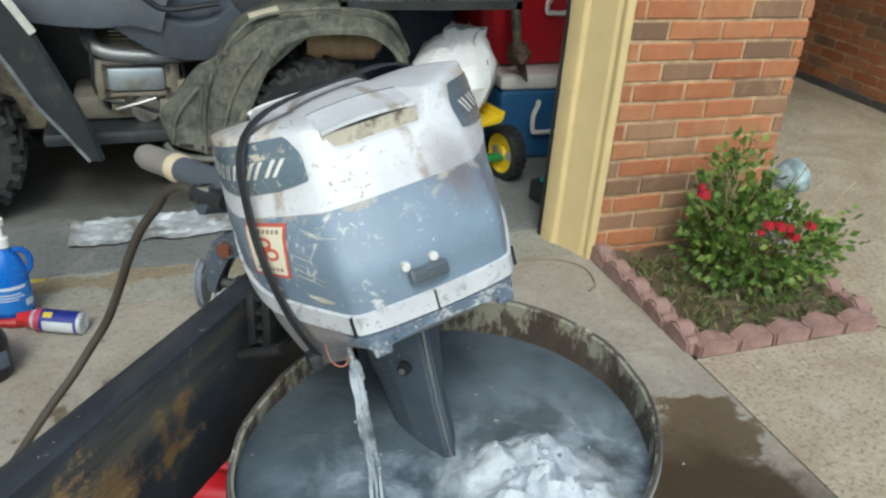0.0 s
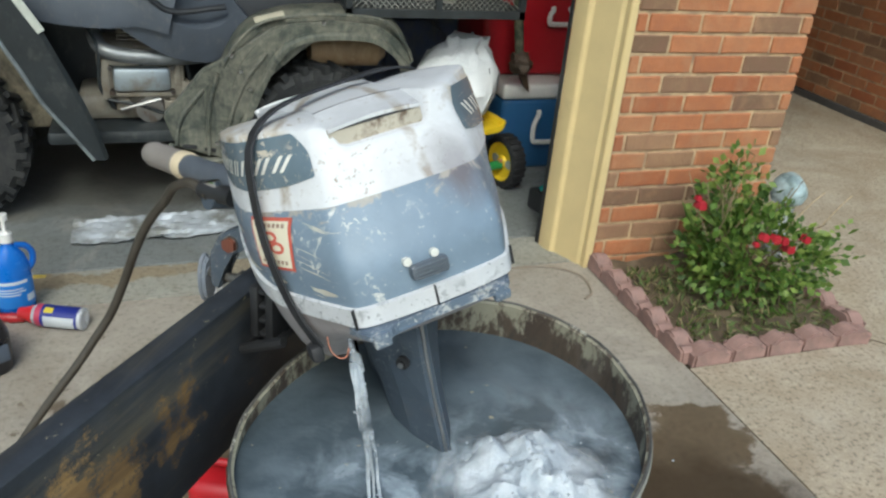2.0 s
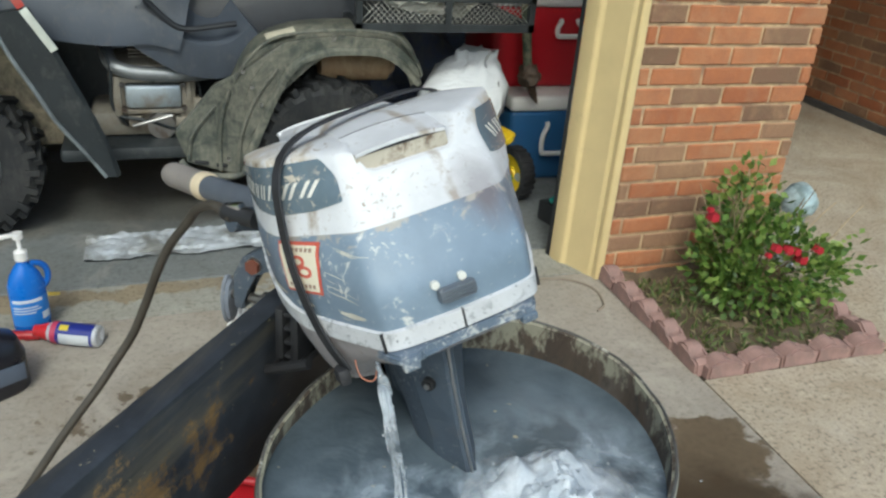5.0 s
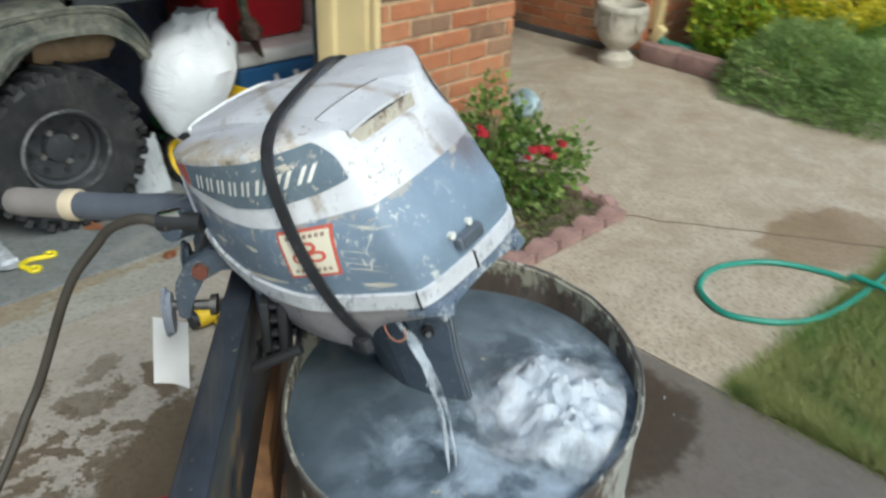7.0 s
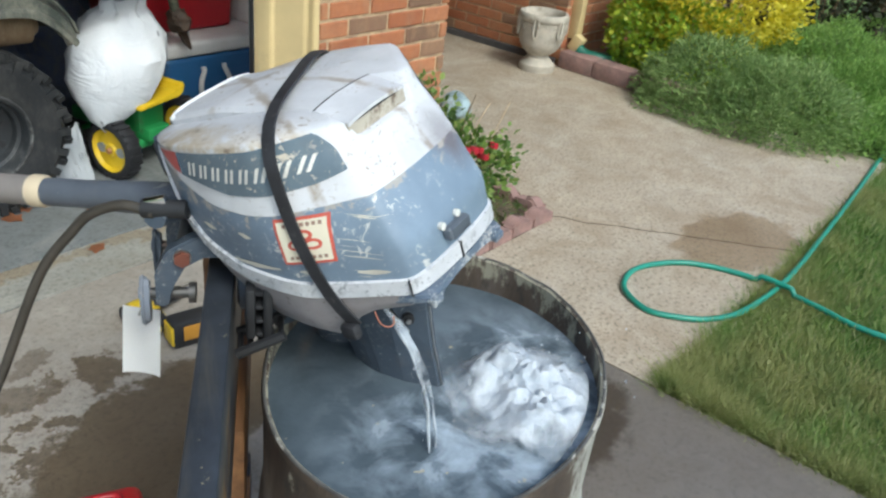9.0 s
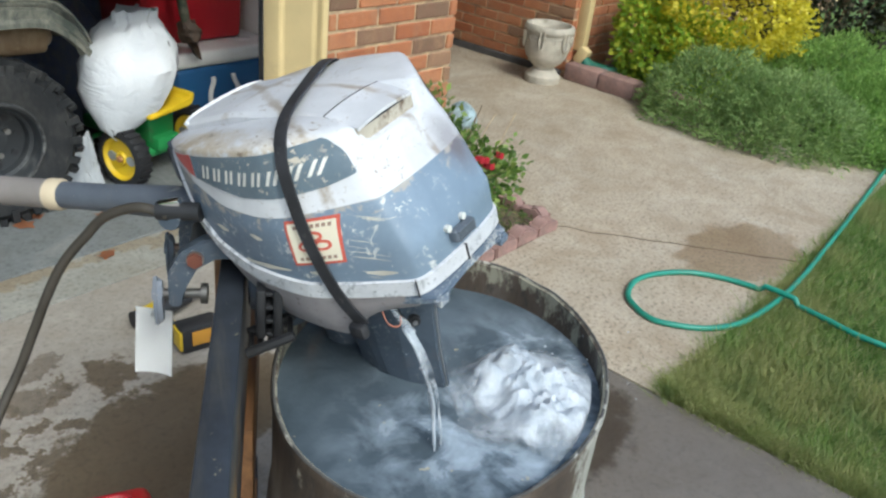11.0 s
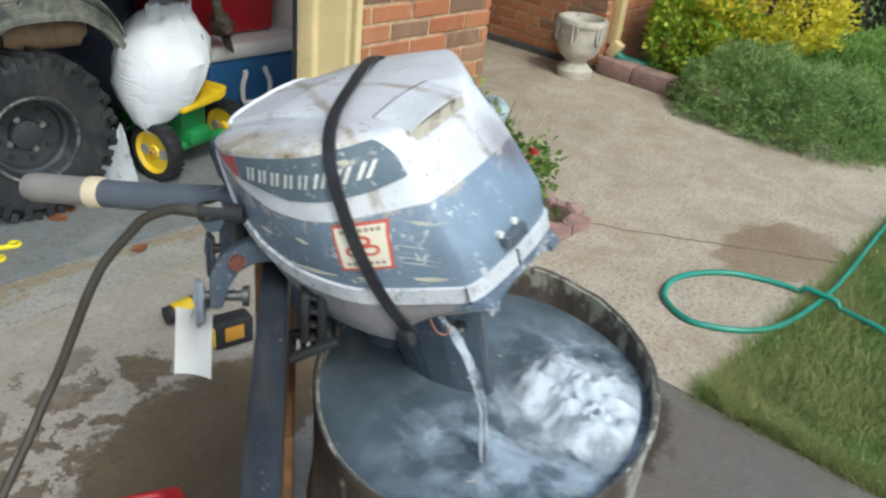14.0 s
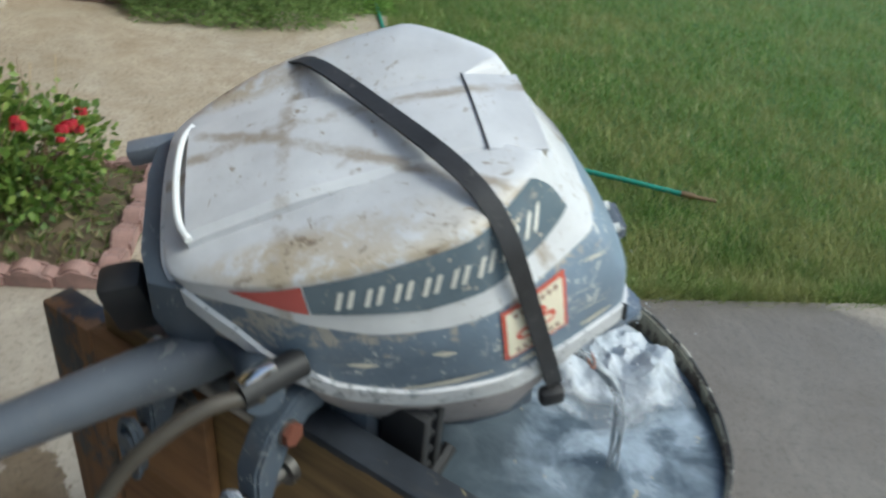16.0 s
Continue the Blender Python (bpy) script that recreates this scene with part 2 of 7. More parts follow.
def concrete(name, base, spots, speck=0.5, rough=0.9, grain=1.0, splash=None, stain=0.0, sky_grey=0, mud=(0.30, 0.238, 0.155), gloss=0.22):
    """Cast concrete with speckle and dark patches, some wet or stained: (x, y, rx, ry, turn, darkness)."""
    n = Nodes(name)
    p = n.place(True)
    broad = n.noise(p, 1.6, 6, 0.6)
    mid = n.noise(p, 14.0, 6, 0.7)
    fine = n.noise(p, 150.0 * grain, 5, 0.75)
    col = n.steps(broad, [(0.3, tuple(v * 0.84 for v in base)), (0.72, tuple(v * 1.1 for v in base))])
    col = n.mix(n.range(mid, 0.4, 0.75, 0, 0.4), col, tuple(v * 0.66 for v in base))
    col = n.mix(n.range(fine, 0.52, 0.72, 0, speck), col, tuple(v * 0.45 for v in base))
    col = n.mix(n.range(fine, 0.42, 0.25, 0, speck * 0.7), col, tuple(min(1, v * 1.45) for v in base))
    pits = n.range(n.noise(p, 30.0, 6, 0.78), 0.64, 0.69)
    col = n.mix(n.math("MULTIPLY", pits, 0.5), col, tuple(v * 0.3 for v in base))
    chips_ = n.noise(p, 62.0 * grain, 3, 0.6)
    col = n.mix(n.range(chips_, 0.555, 0.60, 0, speck * 0.8), col, tuple(v * 0.36 for v in base))
    col = n.mix(n.range(chips_, 0.40, 0.34, 0, speck * 0.45), col, tuple(min(1, v * 1.4) for v in base))
    if stain:
        old = n.noise(p, 3.2, 8, 0.72, distortion=0.5)
        col = n.mix(n.range(old, 0.48, 0.66, 0, stain), col, (base[0] * 0.55, base[1] * 0.48, base[2] * 0.40))
        col = n.mix(n.range(old, 0.46, 0.34, 0, stain * 0.7), col, (0.56, 0.51, 0.44))
    wet = None
    if splash:
        m = n.node("Mapping", Vector=p)
        m.vector_type = "TEXTURE"
        m.inputs["Location"].default_value = (splash[0], splash[1], 0)
        m.inputs["Scale"].default_value = (splash[2], splash[3], 1000)
        d = n.node("VectorMath", Vector=m.outputs[0])
        d.operation = "LENGTH"
        drops = n.math("ADD", n.noise(p, 13.0, 5, 0.62), n.range(d.outputs["Value"], 0.2, 1.1, 0.06, -0.25))
        wet = n.range(drops, 0.548, 0.575, 0, 0.75)
    warp = n.node("VectorMath")
    warp.operation = "MULTIPLY_ADD"
    n.put(n.noise(p, 9.0, 8, 0.72, out="Color"), warp.inputs[0])
    warp.inputs[1].default_value = (0.3, 0.3, 0.0)
    n.put(p, warp.inputs[2])
    wash = None
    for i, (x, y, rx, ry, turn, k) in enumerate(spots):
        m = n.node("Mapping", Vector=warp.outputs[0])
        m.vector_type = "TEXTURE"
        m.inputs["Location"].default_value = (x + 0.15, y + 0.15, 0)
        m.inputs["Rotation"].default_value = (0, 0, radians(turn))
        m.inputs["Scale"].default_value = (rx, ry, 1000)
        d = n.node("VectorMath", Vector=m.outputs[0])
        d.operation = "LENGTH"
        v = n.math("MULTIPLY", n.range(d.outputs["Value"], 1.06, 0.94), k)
        if i >= len(spots) - sky_grey:                  # wet, but toned grey instead of brown to imitate reflected sky
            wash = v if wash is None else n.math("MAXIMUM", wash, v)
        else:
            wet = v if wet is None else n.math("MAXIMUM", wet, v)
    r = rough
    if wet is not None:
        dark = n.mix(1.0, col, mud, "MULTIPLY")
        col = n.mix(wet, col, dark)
        r = n.range(wet, 0.0, 1.0, rough, gloss)
    if wash is not None:
        col = n.mix(wash, col, n.mix(1.0, col, (0.325, 0.31, 0.305), "MULTIPLY"))
        r = n.math("MINIMUM", r, n.range(wash, 0.0, 1.0, rough, 0.14))
    n.bump(n.math("ADD", n.math("MULTIPLY", fine, 0.6), mid), 0.5, 0.004)
    return n.done(col, r)


def wood(name, light, dark, axis="x", paint=None, paint_at=0.5, rough=0.7, scale=1.0, bare=False):
    """Sawn timber with grain along an axis and, if given, worn paint over it."""
    n = Nodes(name)
    p = n.place()
    k = {"x": (1.5, 26, 26), "y": (26, 1.5, 26), "z": (26, 26, 1.5)}[axis]
    g = n.noise(n.stretch(p, *(v * scale for v in k)), 1.0, 6, 0.6, distortion=0.8)
    col = n.steps(g, [(0.3, dark), (0.65, light)])
    col = n.mix(n.range(n.noise(p, 5.0, 5), 0.45, 0.75, 0, 0.6), col, tuple(v * 0.45 for v in dark))
    r = rough
    if paint:
        worn = n.math("ADD", n.math("MULTIPLY", n.noise(n.stretch(p, *(v * 0.22 for v in k)), 1.0, 7, 0.7), 0.42), n.math("MULTIPLY", n.noise(p, 13.0, 8, 0.78), 0.58))
        if bare:                                     # paint long gone low down and towards the near end
            ax = n.node("SeparateXYZ", Vector=p).outputs
            worn = n.math("ADD", worn, n.math("ADD", n.range(ax[2], -0.015, -0.08, -0.09, 0.01), n.range(ax[0], 0.15, -0.2, -0.03, 0.055)))
            worn = n.math("ADD", worn, n.range(ax[2], -0.13, -0.22, 0.0, -0.06))
            worn = n.math("ADD", worn, n.math("MULTIPLY", n.range(ax[1], -0.031, -0.0352, 0.0, 0.3), n.range(ax[2], -0.005, -0.014)))
        mask = n.range(worn, paint_at, paint_at + 0.05)
        tone = n.steps(n.noise(p, 12.0, 6, 0.7), [(0.3, tuple(v * 0.6 for v in paint)), (0.7, tuple(v * 1.5 for v in paint))])
        scuffs = n.noise(n.stretch(p, *(v * 0.5 for v in k)), 1.0, 6, 0.7, distortion=1.2)
        tone = n.mix(n.range(scuffs, 0.50, 0.72, 0, 0.7), tone, (0.115, 0.10, 0.068))
        tone = n.mix(n.range(n.noise(p, 55.0, 5, 0.7), 0.66, 0.69, 0, 0.8), tone, (0.34, 0.30, 0.17))
        col = n.mix(mask, tone, col)
        r = n.range(mask, 0, 1, 0.5, rough)
    n.bump(g, 0.35, 0.002)
    return n.done(col, r)


def leafy(name, stops, rough=0.55, through=0.25, patch=None):
    """Leaves: each its own shade of the given greens, with some light through them."""
    n = Nodes(name)
    g = n.node("NewGeometry")
    col = n.steps(g.outputs["Random Per Island"], stops)
    col = n.mix(n.range(n.noise(n.place(), 60.0, 3), 0.3, 0.7, 0, 0.25), col, tuple(v * 0.5 for v in stops[0][1]))
    if patch:                                        # broad worn or dry patches
        east = n.node("SeparateXYZ", Vector=n.place(True)).outputs[0]
        dry = n.math("ADD", n.noise(n.place(True), 2.6, 6, 0.65), n.range(east, 0.2, 1.6, 0.10, 0.0))   # drier verge along the concrete
        col = n.mix(n.range(dry, 0.44, 0.62, 0, 0.68), col, patch)
        col = n.mix(n.range(n.noise(n.place(True), 4.6, 5, 0.6), 0.5, 0.66, 0, 0.6), col, tuple(v * 0.9 for v in stops[0][1]))
    tr = n.node("BsdfTranslucent", Color=col)
    mixs = n.node("MixShader", Fac=through)
    n.done(col, rough)
    n.t.links.new(n.b.outputs[0], mixs.inputs[1])
    n.t.links.new(tr.outputs[0], mixs.inputs[2])
    n.t.links.new(mixs.outputs[0], n.t.nodes["Material Output"].inputs[0])
    return n.m


def bricky(name, stops):
    n = Nodes(name)
    p = n.place(True)
    col = n.steps(n.node("ObjectInfo").outputs["Random"], stops)
    isl = n.node("NewGeometry").outputs["Random Per Island"]
    col = n.mix(n.range(isl, 0, 1, 0, 0.25), col, stops[0][1])
    f = n.noise(p, 130.0, 5, 0.7)
    b = n.noise(p, 18.0, 6, 0.7)
    col = n.mix(n.range(b, 0.4, 0.75, 0, 0.5), col, (0.24, 0.11, 0.075))
    col = n.mix(n.range(b, 0.42, 0.25, 0, 0.35), col, (0.5, 0.3, 0.2))
    col = n.mix(n.range(f, 0.6, 0.75, 0, 0.5), col, (0.07, 0.045, 0.035))
    wash = n.noise(p, 6.0, 7, 0.7, distortion=0.6)
    col = n.mix(n.range(wash, 0.48, 0.68, 0, 0.5), col, (0.45, 0.26, 0.14))
    n.bump(n.math("ADD", f, b), 0.8, 0.004)
    return n.done(col, 0.9)


M_BRICK = bricky("red_brick", [(0.0, (0.36, 0.12, 0.05)), (0.35, (0.44, 0.165, 0.07)), (0.7, (0.50, 0.21, 0.095)), (1.0, (0.40, 0.18, 0.085))])
M_BRICK_DARK = bricky("brown_brick", [(0.0, (0.19, 0.115, 0.07)), (0.6, (0.27, 0.16, 0.095)), (1.0, (0.35, 0.205, 0.115))])
M_MORTAR = plain("mortar", (0.52, 0.375, 0.225), 0.95, vary=0.25, scale=25, grain=180, bump=0.8, dirt=(0.28, 0.18, 0.12), dirt_at=(0.45, 0.65))
WET = [(-1.06, -0.66, 0.38, 0.18, 8, 0.85), (-0.72, -0.62, 0.13, 0.1, 0, 0.8), (-1.08, -0.36, 0.1, 0.06, 60, 0.8), (-1.3, -0.85, 0.25, 0.14, 0, 0.8), (-1.27, -0.33, 0.08, 0.05, 0, 0.6), (-0.95, -0.49, 0.05, 0.04, 0, 0.6), (-1.2, -0.2, 0.05, 0.03, 30, 0.5), (-1.62, -0.5, 0.08, 0.05, 30, 0.55), (-1.7, -0.75, 0.14, 0.07, 10, 0.6), (-1.45, -0.3, 0.06, 0.03, 70, 0.5),
       (-0.45, -1.15, 0.42, 0.33, -35, 0.85), (-0.14, -0.9, 0.14, 0.12, -40, 0.85), (-0.35, -1.95, 0.55, 1.0, 0, 0.75)]
M_DRIVE = concrete("driveway_concrete", (0.36, 0.32, 0.272), WET, 0.36, splash=(-1.45, -0.52, 0.75, 0.6), stain=0.4, sky_grey=1)
M_APRON = concrete("apron_concrete", (0.33, 0.318, 0.278), [(-1.95, 0.225, 0.55, 0.06, -3, 0.8), (-1.25, 0.235, 0.4, 0.05, 0, 0.7), (-0.6, 0.24, 0.3, 0.04, 0, 0.6)], 0.5, stain=0.4, mud=(0.80, 0.64, 0.45), gloss=0.85)
M_WALK = concrete("walk_concrete", (0.45, 0.38, 0.29), [(1.15, -1.24, 0.33, 0.2, -12, 0.6)], 0.82, grain=1.15, stain=0.55, mud=(0.50, 0.36, 0.20))
# darker, glossier ellipses; the largest lies beneath the quad bike
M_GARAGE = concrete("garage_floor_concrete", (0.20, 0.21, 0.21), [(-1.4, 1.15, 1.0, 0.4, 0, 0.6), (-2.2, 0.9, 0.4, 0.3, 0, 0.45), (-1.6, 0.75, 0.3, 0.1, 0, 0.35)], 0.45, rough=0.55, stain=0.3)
M_SOIL = plain("bed_soil", (0.11, 0.08, 0.05), 0.95, vary=0.4, scale=20, grain=120, bump=1.0, dirt=(0.2, 0.15, 0.1))
M_PINK = plain("pink_cast_stone", (0.315, 0.195, 0.17), 0.92, vary=0.25, scale=14, grain=150, bump=0.9, dirt=(0.19, 0.135, 0.12), dirt_at=(0.46, 0.66))
M_CREAM = plain("cream_trim_paint", (0.66, 0.52, 0.27), 0.5, vary=0.06, scale=8, grain=90, bump=0.1, dirt=(0.48, 0.37, 0.2), dirt_at=(0.6, 0.85))
M_WALLIN = plain("garage_wall_paint", (0.80, 0.76, 0.71), 0.8, vary=0.06, scale=4)
M_BLACK = plain("black_rubber", (0.02, 0.02, 0.022), 0.55, vary=0.3, bump=0.3)
M_STONE = plain("urn_cast_stone", (0.47, 0.43, 0.36), 0.95, vary=0.2, scale=14, grain=140, bump=0.9, dirt=(0.25, 0.22, 0.17))


# ---- ground: one sheet of grass, with slabs of concrete laid in it ----
def lawn_material():
    n = Nodes("lawn_grass")
    p = n.place(True)
    a = n.noise(p, 1.3, 5, 0.6)
    f = n.noise(n.stretch(p, 1, 1, 1), 55.0, 5, 0.75)
    col = n.steps(f, [(0.3, (0.04, 0.085, 0.02)), (0.55, (0.10, 0.19, 0.04)), (0.78, (0.19, 0.28, 0.075))])
    col = n.mix(n.range(a, 0.42, 0.7, 0, 0.5), col, (0.22, 0.24, 0.08))
    n.bump(f, 1.0, 0.02)
    return n.done(col, 0.9)


M_LAWN = lawn_material()
bm = bmesh.new()
bmesh.ops.create_grid(bm, x_segments=2, y_segments=2, size=400)
for v in bm.verts:
    v.co.z = -0.03
tagged(finish(bm, "ground", M_LAWN, smooth=False), "short green lawn reaching far beyond the house", "lawn", kind="structure")


def slab(name, x0, y0, x1, y1, top, material, label, bevel=0.0025):
    b = bmesh.new()
    box(b, ((x0 + x1) / 2, (y0 + y1) / 2, top - 0.06), (x1 - x0, y1 - y0, 0.12), bevel=bevel)
    return tagged(finish(b, name, material, smooth=False), label, "paving", kind="structure")


GAP = 0.005
slab("driveway", -6.0, -9.0, -GAP, 0.055, 0.0, M_DRIVE, "grey concrete driveway with wet patches and stains")
slab("driveway_apron", -6.0, 0.055 + GAP, -0.02, 0.27, 0.002, M_APRON, "narrow concrete strip along the garage threshold")
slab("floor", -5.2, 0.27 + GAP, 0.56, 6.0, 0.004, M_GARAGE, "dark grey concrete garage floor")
slab("pavement", 0.0, -1.45, 2.74, -0.64, 0.0, M_WALK, "tan exposed-aggregate concrete walk", 0)
slab("pavement", 0.71, -0.64, 2.74, 5.0, 0.0, M_WALK, "tan concrete walk leading to the porch", 0)
b = bmesh.new()
box(b, (0.36, -0.31, -0.03), (0.70, 0.62, 0.08))
bmesh.ops.subdivide_edges(b, edges=b.edges, cuts=14, use_grid_fill=True)
for v in b.verts:
    if v.co.z > 0:
        v.co.z += 0.012 + 0.018 * noise.noise(v.co * 9) + 0.01 * noise.noise(v.co * 30)
tagged(finish(b, "flower_bed_soil", M_SOIL), "dark soil with dry litter in the flower bed", "soil", kind="structure")

# ---- garage and house ----
COURSE, UNIT, Z0 = 0.0677, 0.203, -0.03
H_BRICK = 0.057


def wall_body(name, x0, y0, x1, y1, z1, material, label):
    b = bmesh.new()
    box(b, ((x0 + x1) / 2, (y0 + y1) / 2, z1 / 2 - 0.05), (x1 - x0, y1 - y0, z1 + 0.1))
    return tagged(finish(b, name, material, smooth=False), label, "wall", kind="structure")


wall_pier = wall_body("wall_pier", 0.002, 0.006, 0.693, 0.30, 2.75, M_MORTAR, "red and brown brick pier beside the garage opening")
wall_side = wall_body("wall_side", 0.57, 0.302, 0.693, 6.1, 2.75, M_MORTAR, "brick side wall of the garage")
wall_porch = wall_body("wall_porch", 2.726, 0.626, 2.98, 5.0, 2.75, M_MORTAR, "red brick wall beside the porch walk")
wall_front = wall_body("wall_front", 2.982, 0.626, 9.0, 0.85, 2.75, M_MORTAR, "red brick front wall behind the shrubs")
wall_in = wall_body("wall_garage_east", 0.556, 0.302, 0.568, 6.0, 2.5, M_WALLIN, "off-white garage side wall")
# unseen walls and ceiling get a dark colour to cut light inside the garage
M_DIM = plain("dim_unseen_wall", (0.20, 0.165, 0.125), 0.85, vary=0.15, scale=3)
wall_body("wall_garage_west", -5.3, 0.0, -5.2, 6.1, 2.75, M_DIM, "unseen garage side wall, dark brown to dim the inside")
wall_body("wall_garage_north", -5.2, 6.0, 0.55, 6.1, 2.75, M_DIM, "unseen garage back wall, dark brown to dim the inside")
wall_body("wall_porch_north", 0.70, 4.9, 2.73, 5.05, 2.75, M_MORTAR, "brick wall at the end of the porch")
b = bmesh.new()
box(b, (-2.6, 0.15, 2.45), (5.2, 0.28, 0.6))
tagged(finish(b, "wall_header", M_MORTAR, smooth=False), "brick header over the garage opening", "wall", kind="structure")
b = bmesh.new()
box(b, (-2.33, 3.2, 2.58), (5.9, 5.7, 0.06))
tagged(finish(b, "ceiling", M_DIM, smooth=False), "unseen garage ceiling, dark brown to dim the inside", "ceiling", kind="structure")
M_ROOF = plain("roof_shingle", (0.1, 0.09, 0.08), 0.9, bump=0.8)
b = bmesh.new()
prism(b, [(-0.5, 2.75), (7.0, 2.75), (7.0, 2.83), (3.2, 4.6), (-0.5, 2.83)], -5.7, 2.45, "x")
tagged(finish(b, "roof", M_ROOF, smooth=False), "dark shingled roof over garage and porch", "roof", kind="structure")
# out of view; eave drawn back so that more sky light reaches the shrubs
b = bmesh.new()
prism(b, [(0.25, 2.75), (7.0, 2.75), (7.0, 2.83), (3.2, 4.6), (0.25, 2.83)], 2.452, 9.4, "x")
tagged(finish(b, "roof", M_ROOF, smooth=False), "unseen dark house roof, eave cut short to let light onto the shrubs", "roof", kind="structure")

# stepped wooden trim of the garage opening
b = bmesh.new()
prism(b, [(0.0, 0.0), (-0.028, 0.0), (-0.030, 0.028), (-0.040, 0.034), (-0.046, 0.05), (-0.084, 0.135), (-0.098, 0.14), (-0.112, 0.172), (-0.114, 0.21), (0.0, 0.21)], 0.0, 2.15)
bmesh.ops.bevel(b, geom=[e for e in b.edges if abs(e.verts[0].co.z - e.verts[1].co.z) > 1], offset=0.003, segments=2, affect="EDGES")
trim = tagged(finish(b, "trim", M_CREAM), "cream-painted stepped wooden garage door trim", "trim", kind="structure")
b = bmesh.new()
box(b, (-0.1145, 0.222, 1.05), (0.004, 0.02, 2.1))
part("weatherstrip", b, M_BLACK, trim, "black rubber weatherstrip", smooth=False)

# ---- oil drum with water ----
DRUM = Vector((-1.124, -1.4806, 0.0))
RIM, RAD, WATER = 0.687, 0.263, 0.648


def rusty(name, crusty, painted=False, crust_tone=(0.50, 0.47, 0.38)):
    n = Nodes(name)
    p = n.place()
    a = n.noise(n.stretch(p, 1, 1, 0.35), 9.0, 7, 0.7, distortion=0.5)
    f = n.noise(n.stretch(p, 1, 1, 0.5), 45.0, 6, 0.75)
    col = n.steps(a, [(0.3, (0.042, 0.03, 0.024)), (0.5, (0.085, 0.064, 0.047)), (0.62, (0.12, 0.10, 0.085)), (0.8, (0.26, 0.24, 0.2))])
    col = n.mix(n.range(f, 0.52, 0.66, 0, 0.7), col, (0.035, 0.033, 0.032))
    # pale crust left along the upper edge, in patches and runs
    crust = n.math("ADD", n.math("MULTIPLY", n.noise(n.stretch(p, 1, 1, 0.45), 30.0, 7, 0.75), 0.7), n.math("MULTIPLY", n.noise(p, 6.0, 4), 0.3))
    ax = n.node("SeparateXYZ", Vector=p).outputs
    edge = n.math("SUBTRACT", ax[2], n.math("ADD", n.math("MULTIPLY", ax[0], 0.0718), n.math("MULTIPLY", ax[1], 0.0566)))
    up = n.range(edge, RIM - 0.11, RIM - 0.01, -0.14, crusty)
    col = n.mix(n.range(n.math("ADD", crust, up), 0.50, 0.56, 0, 0.85), col, crust_tone)
    if painted:                                      # old pale paint still holds on one side
        side = n.math("ADD", n.math("MULTIPLY", ax[0], 1.1), n.math("MULTIPLY", ax[1], -0.75))
        left = n.math("ADD", n.range(side, 0.05, 0.30, -0.16, 0.2), n.math("ADD", n.math("MULTIPLY", a, 0.5), n.math("MULTIPLY", f, 0.5)))
        col = n.mix(n.range(left, 0.50, 0.60, 0, 0.8), col, (0.40, 0.40, 0.36))
    n.bump(f, 0.5, 0.003)
    return n.done(col, 0.8)


M_RUST = rusty("rusty_drum_steel", -0.10, True)
M_RUSTIN = rusty("crusted_drum_inside", 0.05, crust_tone=(0.34, 0.325, 0.25))


def water_material():
    n = Nodes("murky_water")
    p = n.place(True)
    a = n.noise(p, 7.0, 5, 0.6, distortion=0.6)
    col = n.steps(a, [(0.3, (0.055, 0.072, 0.088)), (0.75, (0.11, 0.138, 0.165))])
    m = n.node("Mapping", Vector=p)
    m.vector_type = "TEXTURE"
    m.inputs["Location"].default_value = (-1.10, -1.60, WATER)
    m.inputs["Scale"].default_value = (0.34, 0.24, 1.0)
    d = n.node("VectorMath", Vector=m.outputs[0])
    d.operation = "LENGTH"
    near = n.range(d.outputs["Value"], 1.0, 0.3, 0.0, 0.9)
    swirl = n.noise(p, 15.0, 5, 0.55, distortion=0.35)
    # thin foam, and the haze above the water, both put into its colour
    foam_haze = n.math("MULTIPLY", near, n.range(swirl, 0.42, 0.68), clamp=True)
    col = n.mix(foam_haze, col, (0.50, 0.58, 0.67))
    col = n.mix(n.range(n.noise(p, 6.0, 4, 0.5, distortion=0.3), 0.48, 0.75, 0, 0.45), col, (0.21, 0.26, 0.31))
    col = n.mix(n.range(n.noise(p, 48.0, 2, 0.5), 0.72, 0.75, 0, 0.7), col, (0.45, 0.40, 0.28))
    n.bump(n.math("ADD", n.noise(p, 16.0, 4, 0.55, distortion=0.8), n.math("MULTIPLY", n.noise(p, 55.0, 3, 0.5), 0.35)), 0.3, 0.012)
    return n.done(col, n.range(foam_haze, 0, 1, 0.16, 0.5))


M_WATER = water_material()
drum = thing("oil_drum", Matrix.Translation(DRUM), "rusty cut-open steel drum full of water, standing on the driveway", "drum")
b = bmesh.new()
SEG = 72


def dent(a):
    """The drum is squeezed out of round."""
    return 0.0089 * math.cos(2 * a) + 0.0156 * math.sin(2 * a) - 0.003 * math.cos(3 * a) - 0.0042 * math.sin(3 * a)


def lean(x, y, z):
    """The cut edge runs askew: higher towards the house."""
    return z * (1 + (0.0718 * x + 0.0566 * y) / RIM)


def rim_point(a, r, z):
    w = dent(a) + 0.003 * noise.noise(Vector((math.cos(a) * 2, math.sin(a) * 2, z * 3)))
    x, y = (r + w) * math.cos(a), (r + w) * math.sin(a)
    dz = 0.005 * noise.noise(Vector((math.cos(a) * 5, math.sin(a) * 5, 7.0))) if z > RIM - 0.03 else 0
    return x, y, lean(x, y, z) + dz


